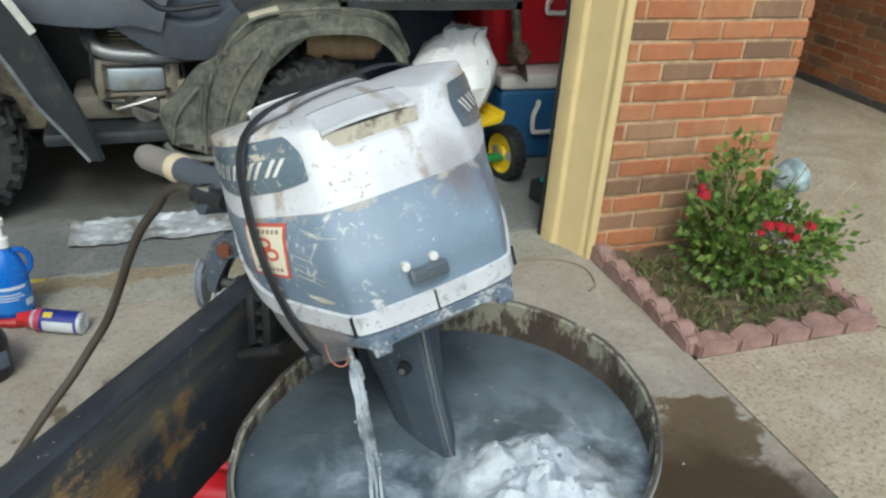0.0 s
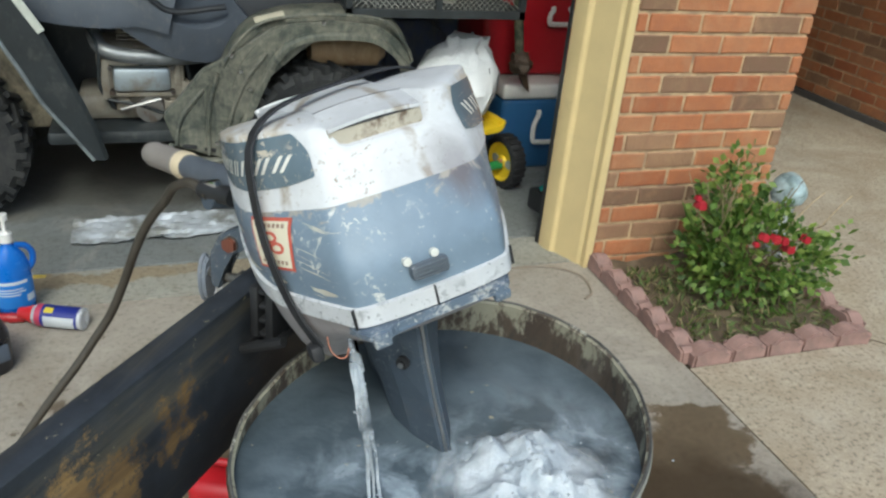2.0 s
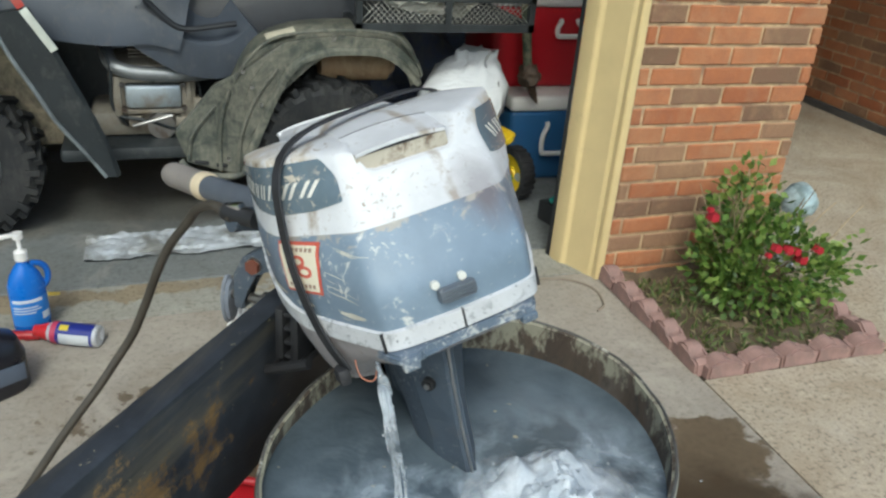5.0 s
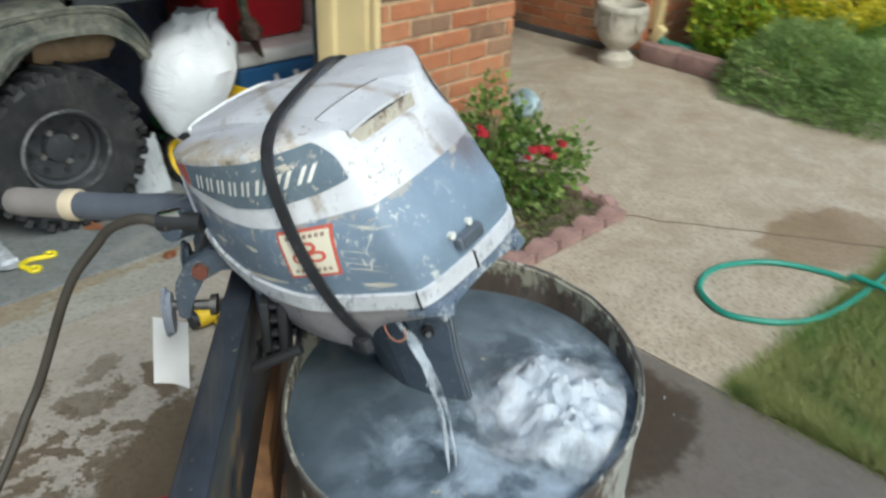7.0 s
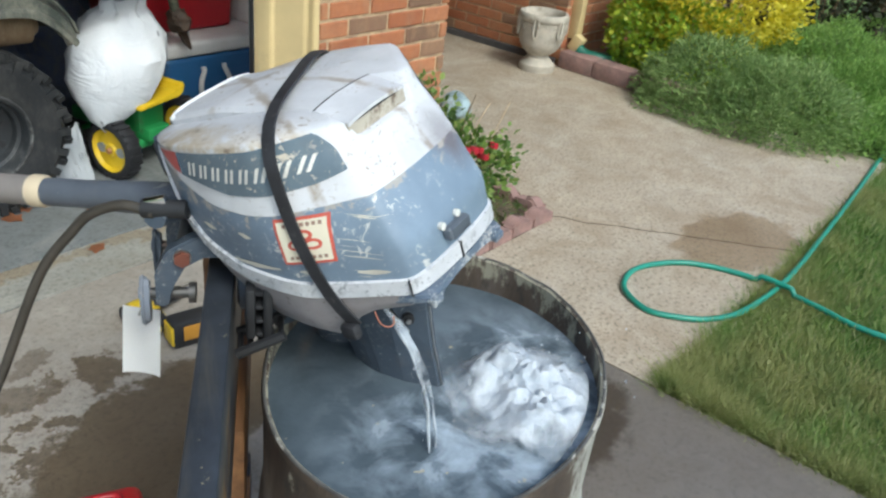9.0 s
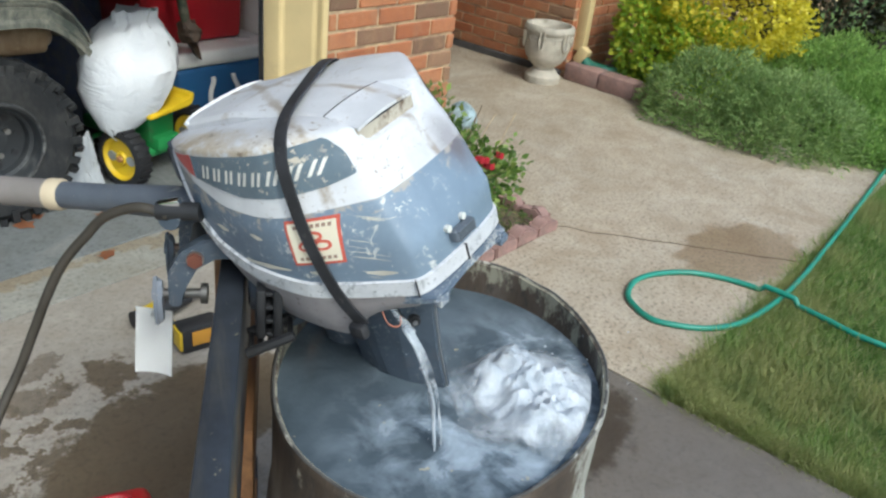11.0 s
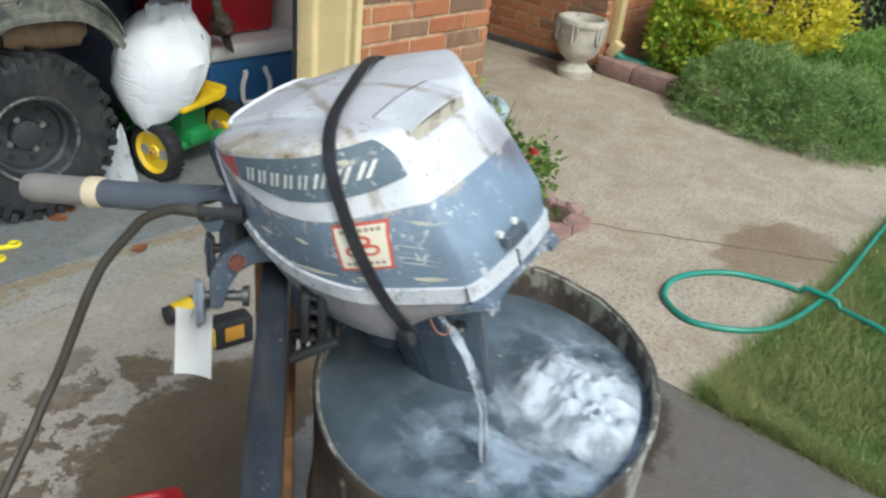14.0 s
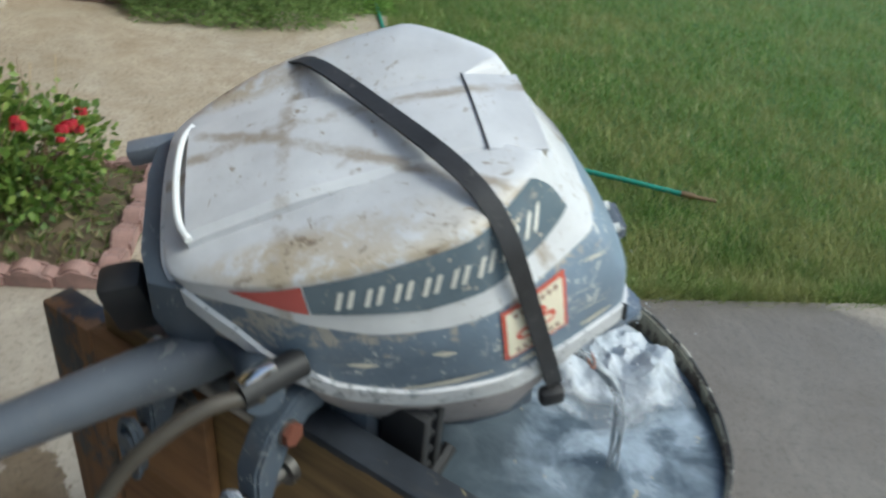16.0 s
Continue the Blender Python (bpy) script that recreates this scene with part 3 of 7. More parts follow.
prof = [(RAD - 0.004, 0.0), (RAD, 0.012), (RAD, 0.2), (RAD + 0.008, 0.215), (RAD, 0.23), (RAD, 0.44), (RAD + 0.008, 0.455), (RAD, 0.47), (RAD, RIM - 0.02),
        (RAD + 0.003, RIM - 0.008), (RAD, RIM), (RAD - 0.006, RIM - 0.004), (RAD - 0.004, RIM - 0.02), (RAD - 0.004, 0.3)]
rings = []
for r, z in prof:
    rings.append([rim_point(2 * math.pi * k / SEG, r, z) for k in range(SEG)])
loft(b, rings[:11])
part("drum_shell", b, M_RUST, drum)
b = bmesh.new()
loft(b, rings[10:])
part("inner_wall", b, M_RUSTIN, drum, "dark inside wall with pale crust")
b = bmesh.new()
tube(b, [rim_point(2 * math.pi * k / 120, RAD - 0.001, RIM - 0.001) for k in range(121)], 0.0022, 6, False)
part("rim", b, plain("worn_rim_steel", (0.10, 0.095, 0.09), 0.6, 0.2, vary=0.5, scale=30, dirt=(0.5, 0.48, 0.42), dirt_at=(0.56, 0.62), dirt_scale=24), drum, "worn cut edge of bare steel")
b = bmesh.new()
b.faces.new([b.verts.new((*rim_point(2 * math.pi * k / 72, RAD - 0.0035, WATER)[:2], WATER)) for k in range(72)])
water = tagged(finish(b, "water", M_WATER), "dark murky water filling the drum", "water", kind="structure")
water.location = DRUM

# ---- transom board on its stand ----
BX = Vector((0.637, 0.771, 0.0))          # along the board, away from the near end
BN = Vector((0.771, -0.637, 0.0))         # towards the drum
BOARD = Matrix(((BX.x, BN.x, 0, -1.424), (BX.y, BN.y, 0, -1.395), (0, 0, 1, 0.80), (0, 0, 0, 1)))
# the frame's x runs along the board, y towards the drum, z up; the top edge on the drum side is y = 0, z = 0
M_BOARD = wood("black_painted_board", (0.31, 0.195, 0.075), (0.115, 0.068, 0.03), "x", (0.023, 0.027, 0.035), 0.55, bare=True)
M_BARE = wood("brown_board", (0.29, 0.145, 0.058), (0.14, 0.065, 0.028), "x")
M_LEGW = wood("dark_leg_timber", (0.24, 0.12, 0.055), (0.1, 0.05, 0.025), "z", (0.02, 0.022, 0.03), 0.5)
stand = thing("motor_stand", BOARD, "wooden stand with a black-painted transom board holding the motor", "stand")


def plank(x0, x1, y0, y1, z0, z1, seed, bevel=0.004):
    bb = bmesh.new()
    box(bb, ((x0 + x1) / 2, (y0 + y1) / 2, (z0 + z1) / 2), (x1 - x0, y1 - y0, z1 - z0), bevel=bevel)
    for v in bb.verts:
        v.co += 0.002 * noise.noise_vector(v.co * 11 + Vector((seed, 0, 0)))
    return bb


part("transom_board", plank(-0.37, 0.475, -0.036, 0.0, -0.225, 0.0, 1), M_BOARD, stand, "board with worn black paint")
part("backing_board", plank(0.30, 0.48, -0.052, -0.038, -0.2, -0.03, 2), M_BARE, stand, "bare brown board")
part("apron_board", plank(0.11, 0.498, -0.036, 0.012, -0.40, -0.228, 7), M_BARE, stand, "bare orange-brown board")
part("leg", plank(-0.365, -0.28, -0.034, -0.002, -0.71, -0.228, 3), M_LEGW, stand)
part("leg", plank(0.502, 0.59, -0.042, -0.002, -0.71, -0.05, 4), M_LEGW, stand)
part("foot", plank(-0.36, -0.285, -0.045, 0.005, -0.80, -0.71, 5), M_LEGW, stand)
part("foot", plank(0.507, 0.585, -0.045, 0.005, -0.80, -0.71, 6), M_LEGW, stand)

# ---- outboard motor ----
MS, MF, MU = Vector((0.9666, 0.1284, 0.2218)), Vector((-0.0762, 0.9704, -0.2293)), Vector((-0.2447, 0.2047, 0.9477))
MOTOR = Matrix(((MS.x, MF.x, MU.x, -1.2245), (MS.y, MF.y, MU.y, -1.4155), (MS.z, MF.z, MU.z, 1.067), (0, 0, 0, 1)))
# the frame's x runs to starboard, y forward, z up along the steering axis
motor = thing("outboard_motor", MOTOR, "old chipped white and blue-grey outboard motor clamped to the stand", "outboard motor")
M_WHITE = chipped("old_white_paint", (0.575, 0.577, 0.60), (0.30, 0.25, 0.205), 0.60, 0.42, grime=(0.40, 0.36, 0.32), tape=True)
M_BLUE = chipped("old_blue_grey_paint", (0.175, 0.228, 0.295), (0.60, 0.60, 0.58), 0.575, 0.42, grime=(0.10, 0.11, 0.13), second=(0.42, 0.40, 0.34), graded=True)
M_BAND = chipped("worn_band_paint", (0.57, 0.575, 0.60), (0.26, 0.27, 0.29), 0.535, 0.5, grime=(0.30, 0.27, 0.24))
M_APRON_PAINT = chipped("flaked_blue_casting", (0.12, 0.155, 0.21), (0.42, 0.43, 0.44), 0.515, 0.5, grime=(0.07, 0.075, 0.09))
M_PAN = chipped("mauve_grey_paint", (0.30, 0.275, 0.275), (0.16, 0.13, 0.12), 0.62, 0.5)
M_DKBLUE = chipped("dark_blue_casting_paint", (0.058, 0.075, 0.10), (0.27, 0.28, 0.29), 0.585, 0.5, second=(0.2, 0.21, 0.22))
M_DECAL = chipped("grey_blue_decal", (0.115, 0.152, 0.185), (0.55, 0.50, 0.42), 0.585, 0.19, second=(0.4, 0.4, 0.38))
M_RED = plain("faded_red_decal", (0.42, 0.085, 0.075), 0.4, vary=0.15)
M_LETTER = plain("off_white_lettering", (0.70, 0.69, 0.64), 0.4, vary=0.15, dirt=(0.4, 0.36, 0.3))
M_CHROME = plain("chrome_strip", (0.82, 0.83, 0.85), 0.14, 1.0, vary=0.05, bump=0.05)
M_STEEL = plain("worn_steel", (0.45, 0.44, 0.43), 0.38, 1.0, vary=0.2, dirt=(0.2, 0.12, 0.07))
M_VENT = plain("beige_vent_lip", (0.44, 0.40, 0.33), 0.7, vary=0.2, dirt=(0.13, 0.09, 0.06), dirt_at=(0.5, 0.64), dirt_scale=40)

HALF = [(0.0, 0.318), (0.05, 0.317), (0.085, 0.313), (0.105, 0.30), (0.125, 0.27), (0.142, 0.235), (0.153, 0.19), (0.159, 0.14), (0.159, 0.09), (0.152, 0.05),
        (0.131, 0.0), (0.108, -0.046), (0.097, -0.066), (0.088, -0.0745), (0.072, -0.079), (0.04, -0.0825), (0.0, -0.084)]
HALF = [(max(0.0, p.x), p.y) for p in spline([(x, y, 0) for x, y in HALF], 4)]


def level(z, x, y):
    """The place at height z of a nominal outline point of the cowl."""
    dy = ramp([-0.2, -0.135, -0.08, -0.061, -0.036, -0.01, 0.0045, 0.03], [0.0, 0.0, 0.026, 0.041, 0.056, 0.071, 0.0765, 0.09], z)
    y2 = y + dy * min(1.0, max(0.0, (0.08 - y) / 0.15))
    k = ramp([-0.24, -0.2, -0.13, -0.08, -0.03, 0.0, 0.03], [0.93, 0.975, 1.0, 0.995, 0.965, 0.94, 0.9], z)
    return x * k, y2


def sway(y, z):
    """The top of the stern stands a little to starboard."""
    return 0.008 * ramp([0.08, 0.22], [1.0, 0.0], y) * ramp([-0.09, -0.05], [0.0, 1.0], z)


def half_width(y, z):
    pts = [level(z, px, py) for px, py in HALF][::-1]
    return float(np.interp(y, [p[1] for p in pts], [p[0] for p in pts]))


def shoulder(x, y):
    z = ramp([-0.1, -0.02, 0.08, 0.2, 0.3, 0.32], [0.006, 0.010, 0.010, 0.002, -0.012, -0.014], y) + 0.045 * max(0.0, x)
    if y < 0.0:
        z = z + (-0.019 - z) * ramp([0.056, 0.068], [1.0, 0.0], abs(x))
    return z


def hem(y):
    return ramp([-0.1, -0.07, 0.05, 0.14, 0.2, 0.25, 0.27, 0.3, 0.32], [-0.197, -0.197, -0.186, -0.169, -0.145, -0.104, -0.076, -0.045, -0.034], y)


def colour_line(x, y):
    """Height of the lower edge of the white upper shell."""
    return max(hem(y), ramp([-0.1, -0.06, 0.0, 0.05, 0.1, 0.16, 0.21, 0.24, 0.28, 0.32], [-0.069, -0.069, -0.071, -0.073, -0.073, -0.066, -0.046, -0.03, -0.025, -0.024], y))


RING = [(x, y) for x, y in HALF] + [(-x, y) for x, y in HALF[-2:0:-1]]


def cowl_rows(za, zb, rows, out=0.0):
    """Rings of the cowl between two height functions."""
    rings = []
    for i in range(rows + 1):
        t = i / rows
        ring = []
        for x, y in RING:
            z = za(x, y) * (1 - t) + zb(x, y) * t
            px, py = level(z, x, y)
            d = Vector((px, py - 0.1, 0)).normalized()
            ring.append((px + d.x * out + sway(py, z), py + d.y * out, z))
        rings.append(ring)
    return rings


b = bmesh.new()
upper = cowl_rows(shoulder, colour_line, 8)
inner = []
for k, dz in ((0.985, 0.0025), (0.90, 0.006), (0.7, 0.009), (0.45, 0.010), (0.2, 0.010), (0.03, 0.010)):
    inner.append([(x * k, 0.13 + (y - 0.13) * k, z * (0.35 + 0.65 * k) + dz * (0.4 if y < 0.0 and abs(x) < 0.06 and k > 0.8 else 1)) for x, y, z in upper[0]])
loft(b, inner[::-1] + upper, True, True)
part("upper_cowl", b, M_WHITE, motor, "chipped white upper shell")
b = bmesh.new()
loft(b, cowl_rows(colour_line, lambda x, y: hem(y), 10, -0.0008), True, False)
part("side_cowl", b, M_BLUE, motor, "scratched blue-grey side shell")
b = bmesh.new()
band = cowl_rows(lambda x, y: hem(y) + 0.021, lambda x, y: hem(y), 2, 0.003)
outer = cowl_rows(lambda x, y: hem(y) + 0.024, lambda x, y: hem(y) - 0.002, 1, -0.004)
loft(b, [outer[0]] + band + [outer[1]])
part("trim_band", b, M_BAND, motor, "worn white lower band")
b = bmesh.new()
low = cowl_rows(lambda x, y: hem(y), lambda x, y: hem(y) - 0.012, 1, -0.003)
pan = [low[0], low[1]]
for k, dz in ((0.96, -0.03), (0.9, -0.058), (0.76, -0.08), (0.55, -0.092)):
    pan.append([(x * k, 0.10 + (y - 0.10) * (k * 0.94 + 0.06) , min(z + dz * ramp([-0.1, -0.02, 0.05], [0.25, 0.4, 1.0], y), -0.115)) for x, y, z in low[1]])
loft(b, pan, True, True)
part("lower_pan", b, M_PAN, motor, "mauve-grey lower engine pan")
# front cover under the nose of the cowl
b = bmesh.new()
rows = []
for z, k, yy in ((-0.016, 0.9, 0.312), (-0.02, 1.0, 0.338), (-0.06, 1.0, 0.348), (-0.12, 0.96, 0.345), (-0.17, 0.85, 0.32), (-0.2, 0.7, 0.29)):
    rows.append([(-0.1 * k, 0.25, z), (-0.1 * k, yy - 0.03, z), (-0.088 * k, yy - 0.008, z), (-0.05 * k, yy, z), (0.05 * k, yy, z), (0.088 * k, yy - 0.008, z), (0.1 * k, yy - 0.03, z), (0.1 * k, 0.25, z)])
loft(b, rows, True, True)
part("front_cover", b, M_DKBLUE, motor, "blue-grey front cover")
b = bmesh.new()
box(b, (-0.045, 0.368, -0.075), (0.036, 0.04, 0.06), bevel=0.008)
part("choke_knob", b, M_BLACK, motor, "black control knob")
# raised deck on top with the air slot at its aft edge
b = bmesh.new()
rows = []
def deck_z(y):
    return ramp([-0.006, 0.04, 0.08, 0.2, 0.292], [0.0035, 0.0165, 0.0195, 0.0195, 0.006], y)


for y in np.linspace(-0.004, 0.292, 21):
    w = ramp([-0.004, 0.1, 0.292], [0.054, 0.058, 0.074], y)
    zt = deck_z(y)
    rows.append([(-w, y, zt - 0.03), (-w, y, zt - 0.006), (-w + 0.006, y, zt), (-w * 0.5, y, zt + 0.0025), (0, y, zt + 0.0035), (w * 0.5, y, zt + 0.0025), (w - 0.006, y, zt), (w, y, zt - 0.006), (w, y, zt - 0.03)])
loft(b, rows, True, True)
part("deck", b, M_WHITE, motor)
b = bmesh.new()
rows = []
for y in np.linspace(-0.0095, 0.040, 8):
    top = [(x, y, deck_z(y) + 0.0042 - 0.0036 * (x / 0.053) ** 2) for x in np.linspace(-0.0545, 0.0545, 13)]
    rows.append(top + [(x, y, z - 0.004) for x, y, z in reversed(top)])
loft(b, rows, True, True)
part("hatch", b, M_WHITE, motor, "thin hatch lid at the aft end of the deck")
b = bmesh.new()
ribbon(b, [(x, 0.0412, deck_z(0.0412) + 0.0034 - 0.0036 * (x / 0.053) ** 2) for x in np.linspace(-0.054, 0.054, 13)], [(0, 0, 1)] * 13, 0.0016, 0.0012)
part("hatch_seam", b, M_BLACK, motor, "dark open seam before the hatch")
b = bmesh.new()
box(b, (0.0, -0.0055, -0.0085), (0.110, 0.004, 0.024), bevel=0.001)
part("vent", b, M_VENT, motor, "beige rust-pitted air slot")
for zz, hh in ((0.0022, 0.003), (-0.0195, 0.002)):
    b = bmesh.new()
    box(b, (0.0, -0.0072, zz), (0.108, 0.003, hh))
    part("vent_shadow_gap", b, M_BLACK, motor, "dark gap at the edge of the slot", smooth=False)
for xx, yy, turn in ((-0.0945, -0.0715, -52), (-0.005, -0.0858, 0), (0.104, -0.055, 62)):
    b = bmesh.new()
    box(b, (xx, yy, -0.1865), (0.0018, 0.007, 0.023), Matrix.Rotation(radians(turn), 4, "Z"))
    part("band_joint", b, M_BLACK, motor, "dark open joint in the band", smooth=False)
b = bmesh.new()
tube(b, spline([(-0.074, 0.290, 0.003), (-0.05, 0.298, 0.006), (0, 0.301, 0.007), (0.05, 0.298, 0.006), (0.074, 0.290, 0.003)], 6), 0.0032, 8)
part("chrome_strip", b, plain("bright_strip", (0.80, 0.80, 0.79), 0.35, 0.0, vary=0.08, dirt=(0.4, 0.37, 0.33)), motor, "bright strip along the front edge")


def side_patch(name, outline, sign, lift, material, label="", cells=14):
    """A thin patch that follows the cowl's side; the outline gives bottom and top heights along y: (y, low, high)."""
    bb = bmesh.new()
    ys = np.linspace(outline[0][0], outline[-1][0], cells * 3)
    rows = []
    for y in ys:
        lo, hi = (float(np.interp(y, [o[0] for o in outline], [o[i] for o in outline])) for i in (1, 2))
        rows.append([(sign * (half_width(y, z) + lift) + sway(y, z), y, z) for z in np.linspace(lo, hi, 7)])
    loft(bb, rows, False, False)
    return part(name, bb, material, motor, label)


for sg in (-1, 1):
    side_patch("name_panel", [(-0.016, -0.0385, -0.0365), (-0.004, -0.042, -0.014), (0.0135, -0.046, 0.0075), (0.016, -0.046, 0.008), (0.06, -0.050, 0.006), (0.12, -0.050, 0.002), (0.2, -0.034, -0.004), (0.205, -0.033, -0.004)], sg, 0.0012, M_DECAL, "worn grey-blue name panel")
    side_patch("red_flash", [(0.207, -0.033, -0.004), (0.25, -0.016, -0.009), (0.262, -0.0115, -0.0105)], sg, 0.0012, M_RED, "faded red flash")
    # the maker's lettering is shown as plain slanted bars
    for i in range(8):
        y1 = 0.183 - i * 0.0225
        tall, w = 0.0175, 0.0042
        z1 = ramp([0.0, 0.1, 0.185], [-0.0215, -0.0255, -0.0215], y1 - 0.01)
        lo, hi, slant = z1 - tall / 2, z1 + tall / 2, 0.006
        for ya in (y1 - 0.0035, y1 - 0.0125):        # two slanted strokes for each character
            side_patch("name_stroke", [(ya - slant / 2, hi - 0.0002, hi), (ya - slant / 2 + w, hi - tall * w / slant, hi), (ya + slant / 2, lo, lo + tall * w / slant), (ya + slant / 2 + w, lo, lo + 0.0002)], sg, 0.002, M_LETTER, cells=4)

# insurance sticker on the port side: red border, three ovals, plain bars for the words
M_STICK = plain("sticker_cream", (0.72, 0.66, 0.52), 0.5, vary=0.08, dirt=(0.5, 0.42, 0.32), dirt_at=(0.6, 0.8))
M_STICKRED = plain("sticker_red", (0.55, 0.11, 0.075), 0.45, vary=0.1)
SY, SZ, SW, SH = 0.0275, -0.1065, 0.063, 0.06
side_patch("sticker", [(SY - SW / 2, SZ - SH / 2, SZ + SH / 2), (SY + SW / 2, SZ - SH / 2, SZ + SH / 2)], -1, 0.0010, M_STICKRED, "square cream sticker with a red border")
side_patch("sticker_face", [(SY - SW / 2 + 0.0035, SZ - SH / 2 + 0.0035, SZ + SH / 2 - 0.0035), (SY + SW / 2 - 0.0035, SZ - SH / 2 + 0.0035, SZ + SH / 2 - 0.0035)], -1, 0.0016, M_STICK)
for cy, cz in ((0.0, 0.008), (0.009, -0.004), (-0.009, -0.004)):
    side_patch("sticker_oval", [(SY + cy + 0.011 * math.cos(a), SZ + cz - 0.0072 * math.sin(a), SZ + cz + 0.0072 * math.sin(a)) for a in np.linspace(math.pi, 0, 13)], -1, 0.0021, M_STICKRED, cells=5)
    side_patch("sticker_oval", [(SY + cy + 0.007 * math.cos(a), SZ + cz - 0.0035 * math.sin(a), SZ + cz + 0.0035 * math.sin(a)) for a in np.linspace(math.pi, 0, 13)], -1, 0.0025, M_STICK, cells=5)
M_INK = plain("faded_ink", (0.30, 0.2, 0.15), 0.6)
for zz in (SZ + 0.0215, SZ - 0.0205):
    for i in range(7):
        yy = SY + 0.021 - i * 0.0066
        side_patch("word_bar", [(yy - 0.0042, zz - 0.0022, zz + 0.0022), (yy, zz - 0.0022, zz + 0.0022)], -1, 0.0022, M_INK, cells=2)

# long scratches on the port quarter
M_SCRATCH = plain("bare_scratch", (0.68, 0.64, 0.55), 0.6, vary=0.25)
rsc = random.Random(2)
for i in range(26):
    ya = rsc.uniform(-0.035, 0.02)
    za = rsc.uniform(-0.165, -0.078)
    ln = rsc.uniform(0.015, 0.05)
    if ya - ln < -0.062 or (ya > -0.005 and za < -0.08):
        continue
    hgt = rsc.uniform(0.0005, 0.0016)
    side_patch("scratch", [(ya - ln, za - ln * 0.32, za - ln * 0.32 + hgt * 0.3), (ya - ln * 0.5, za - ln * 0.15, za - ln * 0.15 + hgt), (ya, za, za + hgt * 0.3)], -1, 0.0004, M_SCRATCH, cells=3)
for ya, yb, za in ((0.15, 0.07, -0.142), (0.19, 0.165, -0.098), (0.045, 0.02, -0.150), (-0.02, -0.055, -0.158), (0.12, 0.10, -0.10)):
    side_patch("scratch", [(yb, za - 0.004, za - 0.002), ((ya + yb) / 2, za - 0.005, za + 0.003), (ya, za + 0.001, za + 0.003)], -1, 0.0004, M_SCRATCH, cells=4)

# latch handle and screw heads on the stern
b = bmesh.new()
box(b, (-0.006, -0.0885, -0.1525), (0.044, 0.014, 0.016), bevel=0.004)
for i in range(4):
    box(b, (-0.006, -0.096, -0.1585 + i * 0.004), (0.036, 0.003, 0.0016))
part("latch_handle", b, chipped("worn_latch_paint", (0.12, 0.138, 0.165), (0.34, 0.35, 0.36), 0.56, 0.42), motor, "small grey-blue ribbed latch handle")
for xx in (-0.028, 0.004):
    b = bmesh.new()
    rod(b, (xx, -0.074, -0.1395), (xx, -0.0875, -0.1395), 0.0048, seg=14)
    part("screw_cap", b, M_LETTER, motor, "white screw cap")
# dark blue apron under the stern
b = bmesh.new()
prism(b, [(-0.108, -0.02), (-0.099, -0.052), (-0.096, -0.074), (-0.088, -0.094), (-0.068, -0.098), (-0.058, -0.087), (-0.02, -0.0865), (0.03, -0.0865), (0.054, -0.087), (0.062, -0.096), (0.076, -0.094), (0.088, -0.076), (0.094, -0.052), (0.104, -0.02), (0.08, 0.05), (-0.08, 0.05)], -0.211, -0.199)
bmesh.ops.bevel(b, geom=b.edges[:], offset=0.003, segments=2, affect="EDGES")
apron = part("stern_apron", b, M_APRON_PAINT, motor, "chipped blue casting under the stern")
for xx in (-0.077, 0.069):                           # lugs turned down at the two corners
    b = bmesh.new()
    box(b, (xx, -0.089, -0.213), (0.020, 0.012, 0.012), Matrix.Rotation(radians(12), 4, "X"), bevel=0.003)
    part("lug", b, M_APRON_PAINT, apron)
# leg down into the water
b = bmesh.new()
rows = []
for z, hw_, ya, yb in ((-0.20, 0.062, -0.035, 0.175), (-0.235, 0.056, -0.025, 0.172), (-0.29, 0.044, -0.012, 0.168), (-0.36, 0.036, 0.0, 0.16), (-0.62, 0.03, 0.02, 0.14)):
    half = [(0.0, ya), (0.007, ya), (hw_ * 0.8, ya + 0.045), (hw_, ya + 0.085), (hw_, yb - 0.06), (hw_ * 0.75, yb - 0.02), (hw_ * 0.3, yb)]
    rows.append([(x - 0.012, y, z) for x, y in half] + [(-x - 0.012, y, z) for x, y in reversed(half[1:])])
loft(b, rows, True, True)
leg = part("drive_leg", b, M_DKBLUE, motor, "dark blue drive leg standing in the water", smooth=False)
b = bmesh.new()
tube(b, [(-0.012, -0.034, -0.205), (-0.012, -0.013, -0.29), (-0.012, -0.001, -0.36), (-0.012, 0.007, -0.46)], 0.0022, 6)
part("casting_seam", b, M_STEEL, leg, "bare metal seam down the trailing edge")
b = bmesh.new()
rod(b, (-0.026, 0.018, -0.297), (-0.039, 0.006, -0.297), 0.0085, seg=14)
rod(b, (-0.038, 0.007, -0.297), (-0.041, 0.004, -0.297), 0.0045, seg=6)
part("drain_plug", b, M_BLACK, leg, "dark plug with a bright screw")
b = bmesh.new()
rod(b, (-0.03, 0.012, -0.238), (-0.040, -0.008, -0.243), 0.010, 0.008, seg=14)
part("exhaust_outlet", b, M_BLACK, leg, "short black water outlet")
b = bmesh.new()
tube(b, spline([(-0.1217, -0.028, -0.212), (-0.1231, -0.031, -0.225), (-0.121, -0.035, -0.233), (-0.1156, -0.038, -0.238), (-0.109, -0.0395, -0.238), (-0.1037, -0.038, -0.230)], 5), 0.0010, 6)
part("drain_wire", b, plain("orange_wire", (0.30, 0.12, 0.075), 0.6), leg, "thin orange wire loop")
b = bmesh.new()
rod(b, (-0.0395, 0.0055, -0.297), (-0.0425, 0.0025, -0.297), 0.0038, seg=10)
part("bright_screw", b, M_STEEL, leg, "bright screw head")
